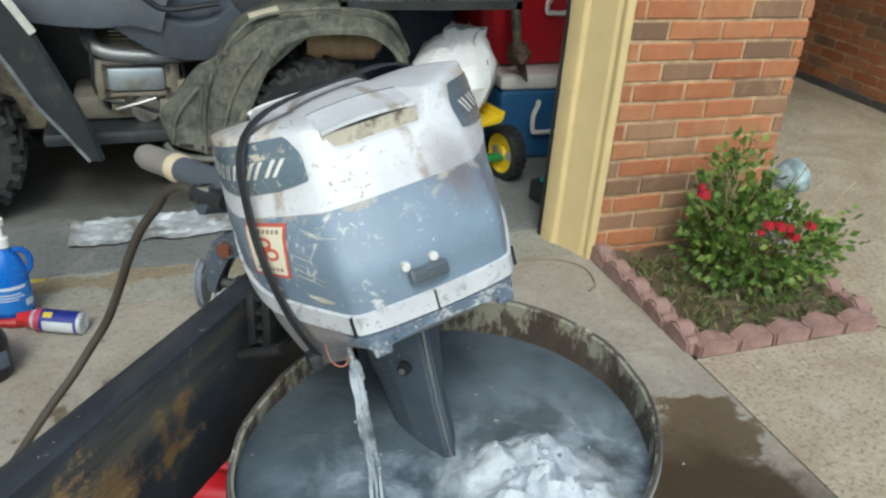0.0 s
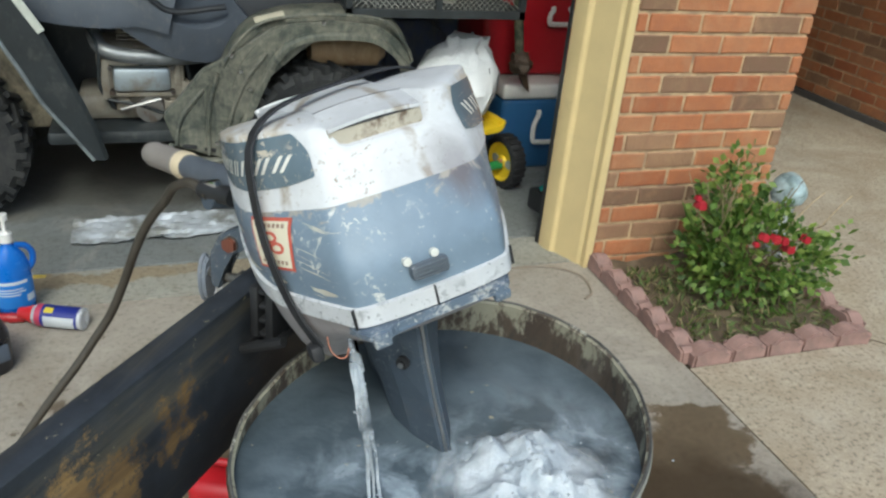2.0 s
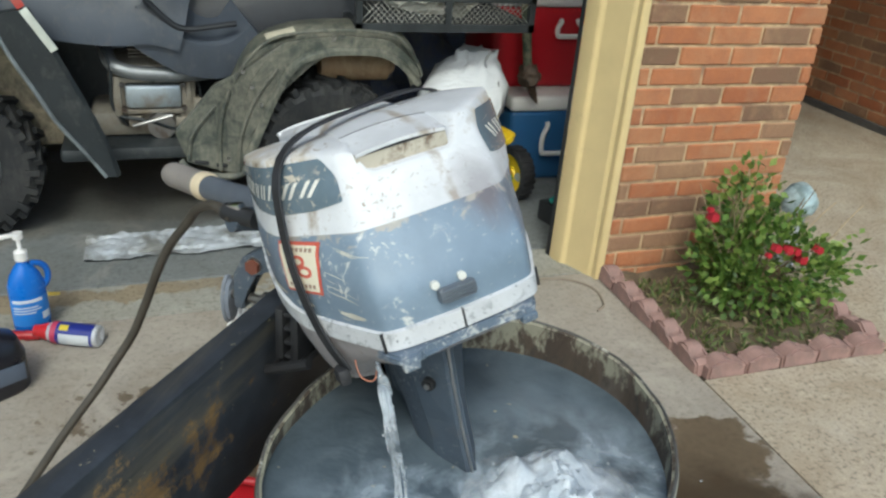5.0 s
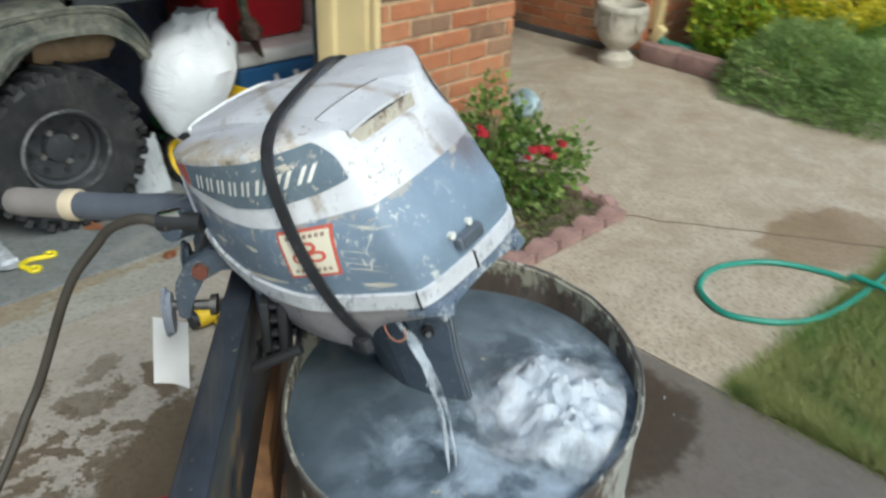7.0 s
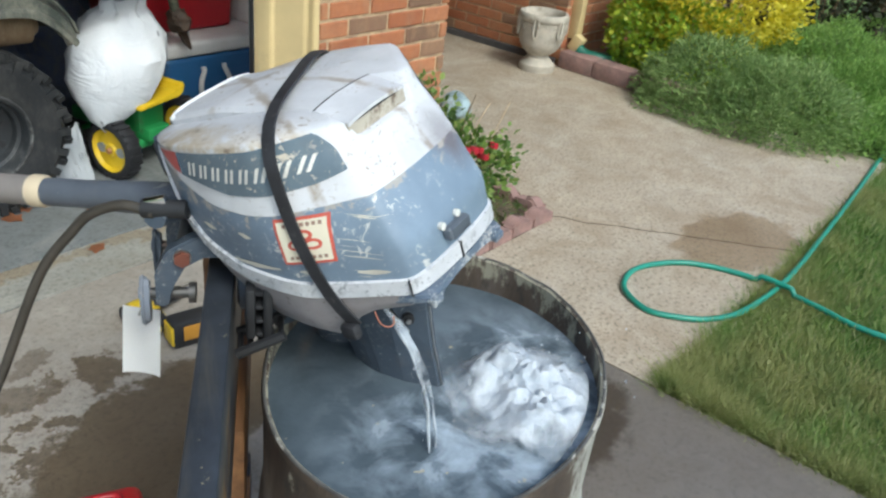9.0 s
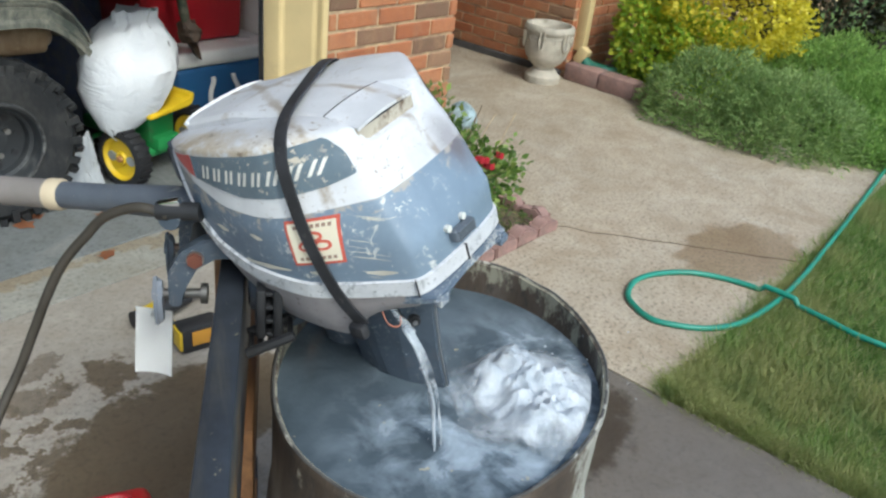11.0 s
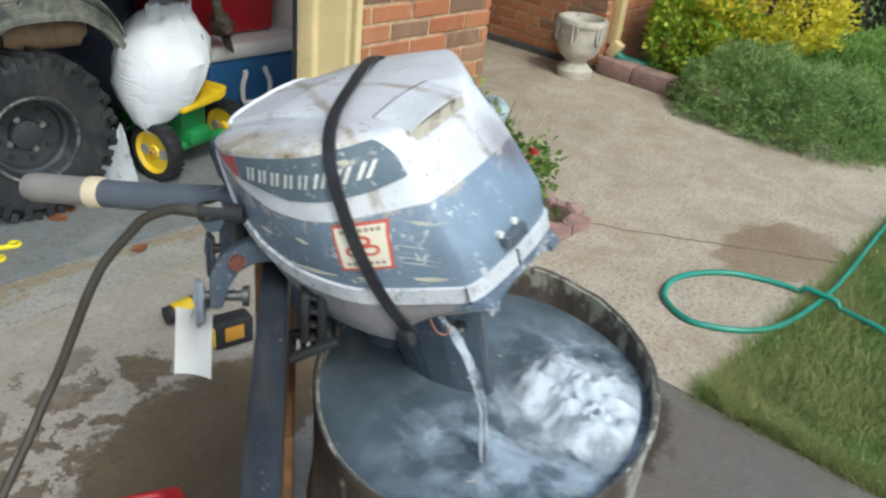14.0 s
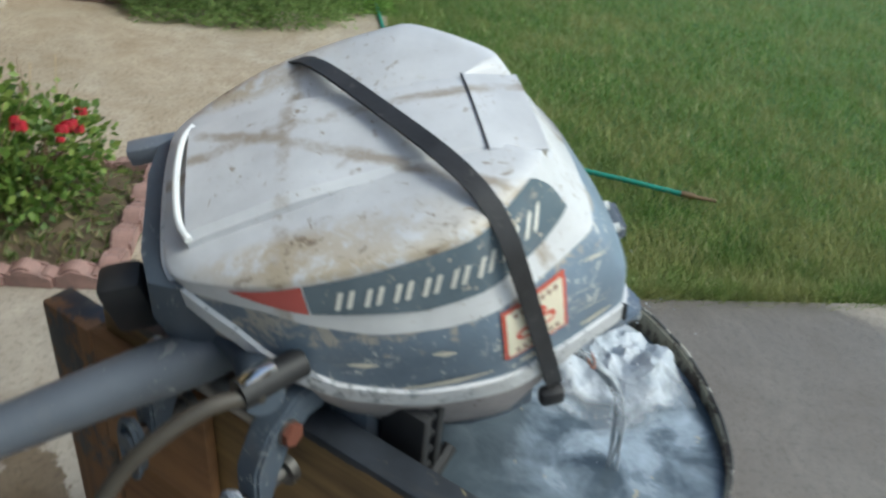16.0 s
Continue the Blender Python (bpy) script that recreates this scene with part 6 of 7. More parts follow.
tagged(finish(b, "canvas_roll", plain("pale_canvas", (0.5, 0.48, 0.42), 0.9, vary=0.2, bump=0.6)), "pale canvas roll lying in the quad bike's rack", "bundle")

# ---- sack, toy tractor, coolers ----
def sack_material():
    n = Nodes("white_woven_sack")
    p = n.place()
    f = n.noise(p, 24.0, 5, 0.6)
    col = n.steps(n.noise(p, 5.0, 5), [(0.3, (0.58, 0.60, 0.63)), (0.7, (0.72, 0.73, 0.75))])
    crease = n.noise(n.stretch(p, 1, 1, 1.5), 5.0, 3, 0.5, distortion=1.4)
    fold = n.math("ABSOLUTE", n.math("SUBTRACT", crease, 0.5))
    n.bump(n.math("ADD", n.math("MULTIPLY", f, 0.5), n.math("MULTIPLY", fold, 1.9)), 0.48, 0.017)
    return n.done(col, 0.38)


SACK = [(0.0, (-0.425, 0.705, 0.195), 0.006, 0.01), (0.10, (-0.40, 0.715, 0.245), 0.075, 0.05), (0.25, (-0.37, 0.73, 0.315), 0.145, 0.09), (0.42, (-0.34, 0.745, 0.39), 0.18, 0.115), (0.58, (-0.315, 0.76, 0.46), 0.185, 0.125),
        (0.74, (-0.295, 0.785, 0.525), 0.17, 0.12), (0.86, (-0.28, 0.81, 0.57), 0.135, 0.10), (0.92, (-0.265, 0.825, 0.592), 0.10, 0.075), (0.96, (-0.25, 0.83, 0.612), 0.075, 0.05), (1.0, (-0.235, 0.835, 0.645), 0.085, 0.03)]
b = bmesh.new()
rings = []
for t_, c_, ru, rv in SACK:
    ring = []
    for k in range(40):
        a = 2 * math.pi * k / 40
        ca, sa = math.cos(a), math.sin(a)
        px = ru * math.copysign(abs(ca) ** 0.8, ca)
        py = rv * math.copysign(abs(sa) ** 0.9, sa)
        w = 1 + 0.12 * noise.noise(Vector((ca * 1.5, sa * 1.5, t_ * 5))) + 0.07 * noise.noise(Vector((ca * 5, sa * 5, t_ * 13))) * (0.4 + t_) + (0.45 * noise.noise(Vector((ca * 4, sa * 4, t_ * 9))) if t_ > 0.9 else 0)
        ring.append(Vector(c_) + Vector((px * 0.94 + py * 0.2, py - px * 0.25, 0)) * w + Vector((0, 0, 0.02 * noise.noise(Vector((ca * 3, sa * 3, t_ * 9))))))
    rings.append(ring)
loft(b, rings, True, True)
sack = tagged(finish(b, "feed_sack", sack_material()), "full white woven plastic sack resting on the toy tractor", "sack")
b = bmesh.new()
for k in range(9):
    a = k * 0.75
    box(b, (-0.19 + 0.018 * math.sin(a), 0.672 + 0.02 * math.cos(a) * 0.2, 0.40 + 0.018 * k), (0.004, 0.003, 0.022), Matrix.Rotation(a, 4, "Y"))
part("print_mark", b, plain("grey_print", (0.2, 0.2, 0.22), 0.6), sack, "faint grey printed mark", smooth=False)

M_YEL = plain("yellow_toy_plastic", (0.72, 0.50, 0.02), 0.4, vary=0.1, dirt=(0.4, 0.28, 0.06), dirt_at=(0.62, 0.85))
M_TOYGREY = plain("grey_toy_plastic", (0.30, 0.31, 0.30), 0.6, vary=0.15)
M_TOYHUB = plain("rusty_axle_cap", (0.42, 0.20, 0.07), 0.6, vary=0.2)
M_GRN = plain("green_toy_plastic", (0.03, 0.22, 0.06), 0.4, vary=0.12, dirt=(0.06, 0.13, 0.05))
toy = thing("toy_tractor", pose(-0.22, 0.73, 0.004, 0, 0, 12), "green and yellow plastic ride-on toy tractor beside the quad bike", "toy tractor")


def toy_wheel(x, y, r):
    ms = Matrix.Translation((x, y, r)) @ Matrix.Rotation(radians(-90), 4, "Y")
    bb = bmesh.new()
    lathe(bb, [(0.001, 0.022), (r * 0.2, 0.024), (r * 0.24, 0.014), (r * 0.62, 0.016), (r * 0.72, 0.03), (r * 0.74, 0.03), (r * 0.74, -0.03), (r * 0.72, -0.03), (r * 0.6, -0.016), (0.001, -0.02)], 32, ms)
    wd = part("wheel_disc", bb, M_YEL, toy, "yellow plastic wheel disc")
    if r > 0.08:
        for sg_ in (-1, 1):
            bb = bmesh.new()
            prism(bb, [(r * (0.17 * math.cos(a)), r * (sg_ * 0.43 + 0.2 * math.sin(a))) for a in np.linspace(0, 2 * math.pi, 18, endpoint=False)], 0.014, 0.0185)
            for v in bb.verts:
                v.co = ms @ v.co
            part("disc_recess", bb, M_TOYGREY, wd, "grey oval recess")
        bb = bmesh.new()
        rod(bb, ms @ Vector((0, 0, 0.02)), ms @ Vector((0, 0, 0.034)), 0.014, 0.010, seg=16)
        part("hub_cap", bb, M_TOYHUB, wd, "rusty orange axle cap")
    bb = bmesh.new()
    lathe(bb, [(r * 0.75, 0.032), (r * 0.82, 0.036), (r * 0.96, 0.03), (r, 0.012), (r, -0.02), (r * 0.94, -0.032), (r * 0.75, -0.03)], 36, ms)
    for k in range(24):
        m = ms @ Matrix.Rotation(2 * math.pi * k / 24, 4, "Z") @ Matrix.Translation((r, 0, 0.0))
        box(bb, (0, 0, 0), (0.009, 0.012, 0.055))
        for v in bb.verts[-8:]:
            v.co = m @ v.co
    part("tread", bb, M_BLACK, wd, "black plastic tread")


toy_wheel(-0.19, 0.0, 0.116)
toy_wheel(0.19, 0.0, 0.116)
toy_wheel(-0.12, 0.36, 0.07)
toy_wheel(0.12, 0.36, 0.07)
bb = bmesh.new()
box(bb, (0.0, 0.17, 0.14), (0.12, 0.44, 0.06), bevel=0.015)
box(bb, (0.0, 0.06, 0.21), (0.14, 0.14, 0.14), bevel=0.02)
rod(bb, (-0.17, 0.0, 0.1), (0.17, 0.0, 0.1), 0.02)
rod(bb, (-0.11, 0.36, 0.07), (0.11, 0.36, 0.07), 0.012)
part("chassis", bb, M_GRN, toy, "green plastic chassis")
bb = bmesh.new()
prism(bb, [(-0.13, 0.272), (0.08, 0.285), (0.10, 0.30), (0.11, 0.335), (0.09, 0.337), (0.08, 0.31), (-0.13, 0.29)], -0.09, 0.14, "y")
bmesh.ops.bevel(bb, geom=bb.edges[:], offset=0.006, segments=2, affect="EDGES")
part("seat", bb, M_YEL, toy, "yellow plastic seat tray")


def cooler(name, x, y, z, w, d_, h, colour, label, turn=0.0, handle_x=0.0, hang=1.0):
    t_ = thing(name, pose(x, y, z, 0, 0, turn), label, "cooler")
    mb = plain(name + "_body_plastic", colour, 0.35, vary=0.08, scale=5, dirt=tuple(v * 0.5 for v in colour), dirt_at=(0.62, 0.9))
    bb = bmesh.new()
    box(bb, (0, 0, h / 2), (w, d_, h), bevel=0.02, seg=3)
    for v in bb.verts:
        k_ = 0.94 + 0.06 * v.co.z / h
        v.co.x *= k_
        v.co.y *= k_
    part("body", bb, mb, t_)
    bb = bmesh.new()
    box(bb, (0, 0, h + 0.036), (w + 0.012, d_ + 0.012, 0.07), bevel=0.02, seg=3)
    lid = part("lid", bb, M_COOLW, t_, "white moulded lid")
    for dx in (-0.28, 0.28):
        bb = bmesh.new()
        lathe(bb, [(0.001, h + 0.076), (0.03, h + 0.076), (0.034, h + 0.071), (0.042, h + 0.071), (0.046, h + 0.075), (0.05, h + 0.069)], 24, Matrix.Translation((dx * w, -d_ * 0.2, 0)))
        part("cup_ring", bb, M_COOLW, lid)
    bb = bmesh.new()
    yy = -d_ / 2 - 0.012
    drops = [(-0.055, 0.008, 0.86), (-0.055, 0.0, 0.80), (-0.075, -0.004, 0.66), (-0.072, -0.004, 0.46), (-0.05, -0.004, 0.42)]
    drops += [(-q[0], q[1], q[2]) for q in reversed(drops)]
    tube(bb, spline([(handle_x + q[0] * (0.6 + 0.4 * hang), yy + q[1], h * (0.86 - (0.86 - q[2]) * hang)) for q in drops], 5), 0.0115, 9)
    part("handle", bb, M_COOLW, t_, "white bail handle")
    return t_


M_COOLW = plain("white_cooler_plastic", (0.72, 0.71, 0.70), 0.4, vary=0.05, dirt=(0.5, 0.47, 0.43), dirt_at=(0.6, 0.85))
cooler("cooler", 0.275, 1.14, 0.004, 0.55, 0.40, 0.335, (0.032, 0.11, 0.26), "blue picnic cooler with white lid on the garage floor", 0.0, -0.04)
cooler("cooler", 0.185, 1.24, 0.416, 0.54, 0.36, 0.36, (0.42, 0.012, 0.022), "red picnic cooler with white lid stacked on the blue one", 0.0, 0.10, 0.45)

# muddy garden tool hanging before the coolers
tool = thing("hanging_auger", pose(0.02, 0.90, 0.40), "muddy dark green tool with rusty head leaning on the cooler", "garden tool")
b = bmesh.new()
rod(b, (0.01, 0.0, 0.16), (-0.06, 0.05, 0.75), 0.02, 0.024, seg=14)
part("shaft", b, muddy("dark_green_shaft", (0.035, 0.05, 0.03)), tool)
b = bmesh.new()
blob(b, (0.02, -0.005, 0.12), 0.05, 1.0, 3, 0.5)
prism(b, [(0.0, 0.10), (0.05, 0.09), (0.07, 0.02), (0.075, -0.01), (0.045, 0.02)], -0.012, 0.012, "y")
box(b, (0.05, 0, 0.11), (0.06, 0.03, 0.035), bevel=0.01)
part("head", b, muddy("dark_rusty_iron", (0.06, 0.04, 0.028), (0.16, 0.10, 0.06)), tool, "rusty brown tool head")

# dark heap and timber behind
b = bmesh.new()
box(b, (-0.62, 1.72, 0.6), (0.09, 0.045, 1.2), bevel=0.004)
tagged(finish(b, "timber_post", wood("red_brown_post", (0.25, 0.11, 0.06), (0.12, 0.05, 0.03), "z"), smooth=False), "reddish timber post behind the quad bike", "post")
b = bmesh.new()
blob(b, (-0.25, 1.62, 0.30), 0.34, 1.0, 3, 0.4)
for v in b.verts:
    v.co.z = max(0.005, v.co.z)
tagged(finish(b, "blue_tarp", muddy("blue_tarp", (0.08, 0.11, 0.19), (0.18, 0.17, 0.16))), "crumpled dark blue tarp heap against the back", "tarp")
b = bmesh.new()
blob(b, (-0.34, 1.55, 0.68), 0.17, 0.6, 3, 0.4)
tagged(finish(b, "canvas_bag", muddy("mustard_canvas", (0.32, 0.22, 0.05))), "mustard yellow canvas bag on the tarp heap", "bag")
b = bmesh.new()
prism(b, [(0.08, 0.0), (0.18, 0.0), (0.36, 0.36), (0.30, 0.38)], 0.58, 0.60, "y")
tagged(finish(b, "plank_offcut", wood("orange_offcut", (0.42, 0.2, 0.07), (0.22, 0.1, 0.04), "z"), smooth=False), "orange-brown board leaning beside the cooler", "board")
b = bmesh.new()
box(b, (0.10, 0.50, 0.05), (0.22, 0.12, 0.09), Matrix.Rotation(radians(12), 4, "Z"), bevel=0.012)
tl = tagged(finish(b, "tool_case", M_BLACK), "black plastic tool case on the garage floor", "tool case")
b = bmesh.new()
tube(b, spline([(0.0, 0.47, 0.11), (0.03, 0.46, 0.13), (0.12, 0.47, 0.14), (0.17, 0.52, 0.22)], 5), 0.012, 8)
part("grip", b, plain("teal_plastic", (0.02, 0.25, 0.22), 0.4), tl, "teal handle")
# crumpled plastic by the quad's rear wheel
b = bmesh.new()
bmesh.ops.create_grid(b, x_segments=16, y_segments=16, size=0.5)
for v in b.verts:
    q = v.co.copy()
    v.co = Vector((-0.56 + q.x * 0.14, 0.74 + q.y * 0.1, 0.1 + q.y * 0.22 + 0.02 * noise.noise(q * 9) + 0.018 * noise.noise(q * 22)))
bmesh.ops.solidify(b, geom=b.faces[:], thickness=0.002)
tagged(finish(b, "plastic_bag", plain("grey_plastic_film", (0.36, 0.38, 0.40), 0.35, vary=0.15)), "crumpled grey plastic bag beside the rear wheel", "plastic bag")
b = bmesh.new()
bmesh.ops.create_grid(b, x_segments=50, y_segments=18, size=0.5)
for v in b.verts:
    q = v.co.copy()
    v.co = Vector((-1.46 + q.x * 0.62, 0.545 + q.y * (0.20 + 0.03 * noise.noise(Vector((q.x * 5, 0, 0)))) + 0.02 * q.x, 0.018 + 0.010 * noise.noise(Vector((q.x * 9, q.y * 16, 0))) + 0.008 * noise.noise(q * 31)))
bmesh.ops.solidify(b, geom=b.faces[:], thickness=0.0015)
tagged(finish(b, "foil_sheet", plain("silver_grey_film", (0.46, 0.49, 0.53), 0.42, 0.05, vary=0.3, scale=12, dirt=(0.20, 0.20, 0.19), dirt_at=(0.46, 0.62), dirt_scale=7.0)), "crumpled silver-grey plastic sheet on the garage floor", "sheet")

# ---- small things on the driveway ----
bottle = thing("pump_bottle", pose(-1.885, 0.045, 0.0, 0, 0, 20), "blue soap bottle with a white pump standing on the driveway", "bottle")
b = bmesh.new()
rings = []
for z, ra, rb_ in ((0.0, 0.046, 0.034), (0.006, 0.05, 0.037), (0.12, 0.05, 0.037), (0.155, 0.05, 0.037), (0.19, 0.04, 0.032), (0.215, 0.024, 0.022), (0.225, 0.015, 0.015), (0.238, 0.015, 0.015)):
    rings.append([(ra * math.cos(a), rb_ * math.sin(a), z) for a in np.linspace(0, 2 * math.pi, 28, endpoint=False)])
loft(b, rings, True, True)
part("body", b, plain("blue_bottle_plastic", (0.015, 0.14, 0.55), 0.25, vary=0.12), bottle)
b = bmesh.new()
rings = []
for z in (0.035, 0.125):
    rings.append([(0.0512 * math.cos(a), 0.0382 * math.sin(a), z) for a in np.linspace(math.pi * 1.05, math.pi * 1.95, 14)])
loft(b, rings, False)
part("label", b, plain("blue_label", (0.03, 0.20, 0.62), 0.4), bottle, "blue printed label")
M_PALE = plain("pale_print", (0.62, 0.68, 0.75), 0.5)
for z, a0, a1, h in ((0.112, 1.15, 1.7, 0.01), (0.095, 1.15, 1.6, 0.004), (0.086, 1.15, 1.65, 0.004), (0.077, 1.15, 1.55, 0.004), (0.05, 1.65, 1.85, 0.022)):
    b = bmesh.new()
    loft(b, [[(0.0518 * math.cos(a), 0.0388 * math.sin(a), zz) for a in np.linspace(math.pi * a0, math.pi * a1, 8)] for zz in (z, z + h)], False)
    part("word_bar", b, M_PALE, bottle)
b = bmesh.new()
lathe(b, [(0.018, 0.236), (0.018, 0.262), (0.009, 0.266), (0.006, 0.27), (0.006, 0.30), (0.014, 0.302), (0.014, 0.32), (0.001, 0.322)], 20)
box(b, (-0.026, 0, 0.315), (0.05, 0.016, 0.012), bevel=0.004)
part("pump", b, M_COOLW, bottle, "white pump head")
b = bmesh.new()
tube(b, spline([(0.018, -0.004, 0.222), (0.045, -0.004, 0.214), (0.06, -0.004, 0.19), (0.058, -0.004, 0.16), (0.044, -0.004, 0.14)], 5), 0.009, 10)
part("grip_loop", b, plain("blue_loop_plastic", (0.012, 0.11, 0.45), 0.28, vary=0.12), bottle, "moulded blue grip loop")
can = thing("spray_can", pose(-1.695, -0.085, 0.0335, 0, 0, 0) @ Matrix.Rotation(math.atan2(0.07, -0.175), 4, "Z") @ Matrix.Rotation(radians(90), 4, "Y"), "dark blue and white spray can with red cap on the driveway", "spray can")
b = bmesh.new()
lathe(b, [(0.001, 0.006), (0.026, 0.0), (0.0325, 0.003), (0.0325, 0.135), (0.028, 0.145)], 28)
part("body", b, plain("silver_white_tin", (0.62, 0.64, 0.68), 0.25, 0.4, vary=0.05), can)
for z0, z1, a0, a1, c_ in ((0.118, 0.134, 0, 2, (0.45, 0.05, 0.10)), (0.012, 0.118, 0, 2, (0.02, 0.03, 0.22)), (0.02, 0.108, 0.28, 0.66, (0.55, 0.58, 0.62)), (0.082, 0.108, 0.76, 0.94, (0.62, 0.5, 0.05))):
    b = bmesh.new()
    rr = 0.0328 if a1 - a0 == 2 else 0.0333
    loft(b, [[(rr * math.cos(a), rr * math.sin(a), z) for a in np.linspace(math.pi * a0, math.pi * a1, 28)] for z in (z0, z1)], False)
    part("print_band", b, plain("can_print", c_, 0.35), can)
b = bmesh.new()
lathe(b, [(0.027, 0.145), (0.0265, 0.152), (0.019, 0.175), (0.017, 0.19), (0.001, 0.191)], 24)
part("cap", b, plain("red_cap", (0.5, 0.015, 0.02), 0.35), can, "red plastic cap")
b = bmesh.new()
rod(b, (-2.02, 0.03, 0.014), (-1.90, -0.005, 0.014), 0.013, seg=12)
rod(b, (-1.90, -0.005, 0.014), (-1.86, -0.015, 0.014), 0.016, 0.012, seg=12)
tagged(finish(b, "screwdriver", plain("red_handle_plastic", (0.36, 0.02, 0.025), 0.35)), "red-handled screwdriver lying on the driveway", "screwdriver")
jug = thing("oil_jug", pose(-1.97, -0.255, 0.0, 0, 0, 30), "black plastic oil jug with a painted blue-grey reflection on the driveway", "jug")
b = bmesh.new()
rings = []
for z, ra, rb_ in ((0.0, 0.10, 0.058), (0.01, 0.108, 0.064), (0.11, 0.108, 0.064), (0.15, 0.095, 0.055), (0.175, 0.05, 0.03), (0.185, 0.02, 0.02), (0.215, 0.02, 0.02)):
    rings.append([(ra * math.copysign(abs(math.cos(a)) ** 0.6, math.cos(a)), rb_ * math.copysign(abs(math.sin(a)) ** 0.6, math.sin(a)), z) for a in np.linspace(0, 2 * math.pi, 32, endpoint=False)])
loft(b, rings, True, True)
part("body", b, plain("black_jug_plastic", (0.012, 0.012, 0.018), 0.3, vary=0.2), jug)
# thin plate coloured like the dark blue reflection on the jug's side
b = bmesh.new()
box(b, (0.04, -0.066, 0.07), (0.09, 0.003, 0.05), bevel=0.001)
part("label", b, plain("jug_reflection", (0.09, 0.11, 0.15), 0.35), jug, "dark blue-grey plate imitating a reflection")
b = bmesh.new()
rod(b, (0, 0, 0.212), (0, 0, 0.24), 0.024, seg=16)
part("cap", b, M_BLACK, jug)

gas = thing("fuel_can", pose(-1.362, -0.878, 0.0, 0, 0, -25), "low red plastic fuel can standing behind the stand", "fuel can")
b = bmesh.new()
box(b, (0, 0, 0.05), (0.16, 0.11, 0.10), bevel=0.025, seg=3)
part("body", b, plain("red_fuel_plastic", (0.45, 0.012, 0.02), 0.38, vary=0.1), gas)
b = bmesh.new()
tube(b, spline([(-0.06, 0, 0.095), (-0.05, 0, 0.12), (0.0, 0, 0.125), (0.03, 0, 0.12), (0.035, 0, 0.095)], 5), 0.009, 10)
part("handle", b, plain("red_handle", (0.4, 0.012, 0.02), 0.4), gas)
b = bmesh.new()
rod(b, (0.05, -0.025, 0.09), (0.052, -0.025, 0.112), 0.016, seg=18)
part("cap", b, M_BLACK, gas)

M_DYEL = plain("yellow_tool_plastic", (0.62, 0.42, 0.02), 0.45, vary=0.12, dirt=(0.2, 0.15, 0.05))
drill = thing("cordless_drill", pose(-0.81, -0.255, 0.0), "yellow and black cordless drill lying on the driveway", "drill")
b = bmesh.new()
tube(b, [(-0.10, 0.03, 0.038), (-0.095, 0.03, 0.038), (-0.06, 0.032, 0.038), (-0.035, 0.034, 0.038)], lambda t: 0.030 if t > 0.1 else 0.024, 16)
box(b, (-0.045, -0.03, 0.03), (0.038, 0.12, 0.032), Matrix.Rotation(radians(-12), 4, "Z"), bevel=0.01)
part("body", b, M_DYEL, drill)
b = bmesh.new()
tube(b, [(-0.115, 0.03, 0.038), (-0.098, 0.03, 0.038)], 0.027, 16)
part("end_cap", b, M_BLACK, drill)
b = bmesh.new()
tube(b, [(-0.035, 0.034, 0.038), (-0.01, 0.036, 0.038), (0.02, 0.038, 0.038), (0.05, 0.04, 0.038), (0.075, 0.042, 0.038)], lambda t: 0.029 - 0.011 * t, 16)
part("chuck", b, M_BLACK, drill, "black chuck sleeve")
b = bmesh.new()
box(b, (-0.05, -0.05, 0.034), (0.03, 0.08, 0.036), Matrix.Rotation(radians(-12), 4, "Z"), bevel=0.008)
part("black_grip", b, M_BLACK, drill, "black rubber grip")
b = bmesh.new()
rod(b, (0.075, 0.042, 0.038), (0.12, 0.045, 0.038), 0.010, seg=12)
part("bit", b, M_STEEL, drill, "steel socket bit")
b = bmesh.new()
box(b, (-0.02, -0.145, 0.045), (0.115, 0.062, 0.085), Matrix.Rotation(radians(-12), 4, "Z"), bevel=0.01)
bat = part("battery", b, M_BLACK, drill, "black battery pack")
b = bmesh.new()
box(b, (-0.028, -0.1765, 0.05), (0.055, 0.004, 0.045), Matrix.Rotation(radians(-12), 4, "Z"), bevel=0.001)
part("battery_label", b, plain("orange_label", (0.5, 0.24, 0.03), 0.5), bat, "orange label")
b = bmesh.new()
box(b, (-0.075, -0.133, 0.045), (0.012, 0.055, 0.06), Matrix.Rotation(radians(-12), 4, "Z"), bevel=0.003)
part("battery_latch", b, M_DYEL, bat)

b = bmesh.new()
for cx, cy in ((-1.055, 0.475), (-1.13, 0.41)):
    tube(b, [(cx + 0.016 * math.cos(a), cy + 0.016 * math.sin(a), 0.012) for a in np.linspace(0, 2 * math.pi, 20)], 0.007, 8, False)
tube(b, spline([(-1.07, 0.467, 0.012), (-1.12, 0.48, 0.012), (-1.155, 0.46, 0.012), (-1.142, 0.422, 0.012)], 5), 0.009, 8)
tagged(finish(b, "plastic_wrench", plain("bright_yellow_plastic", (0.75, 0.62, 0.02), 0.4)), "bright yellow plastic hook wrench on the garage floor", "wrench")
b = bmesh.new()
prism(b, [(-1.885, 0.247), (-1.862, 0.243), (-1.832, 0.241), (-1.83, 0.256), (-1.85, 0.262), (-1.88, 0.264)], 0.0022, 0.004)
tagged(finish(b, "paint_mark", plain("yellow_paint_smear", (0.45, 0.33, 0.06), 0.7, vary=0.3, scale=40)), "smear of yellow paint on the garage threshold", "paint mark", kind="structure")
M_LEAFDRY = plain("dry_orange_leaf", (0.40, 0.17, 0.08), 0.8, vary=0.25, bump=0.5)
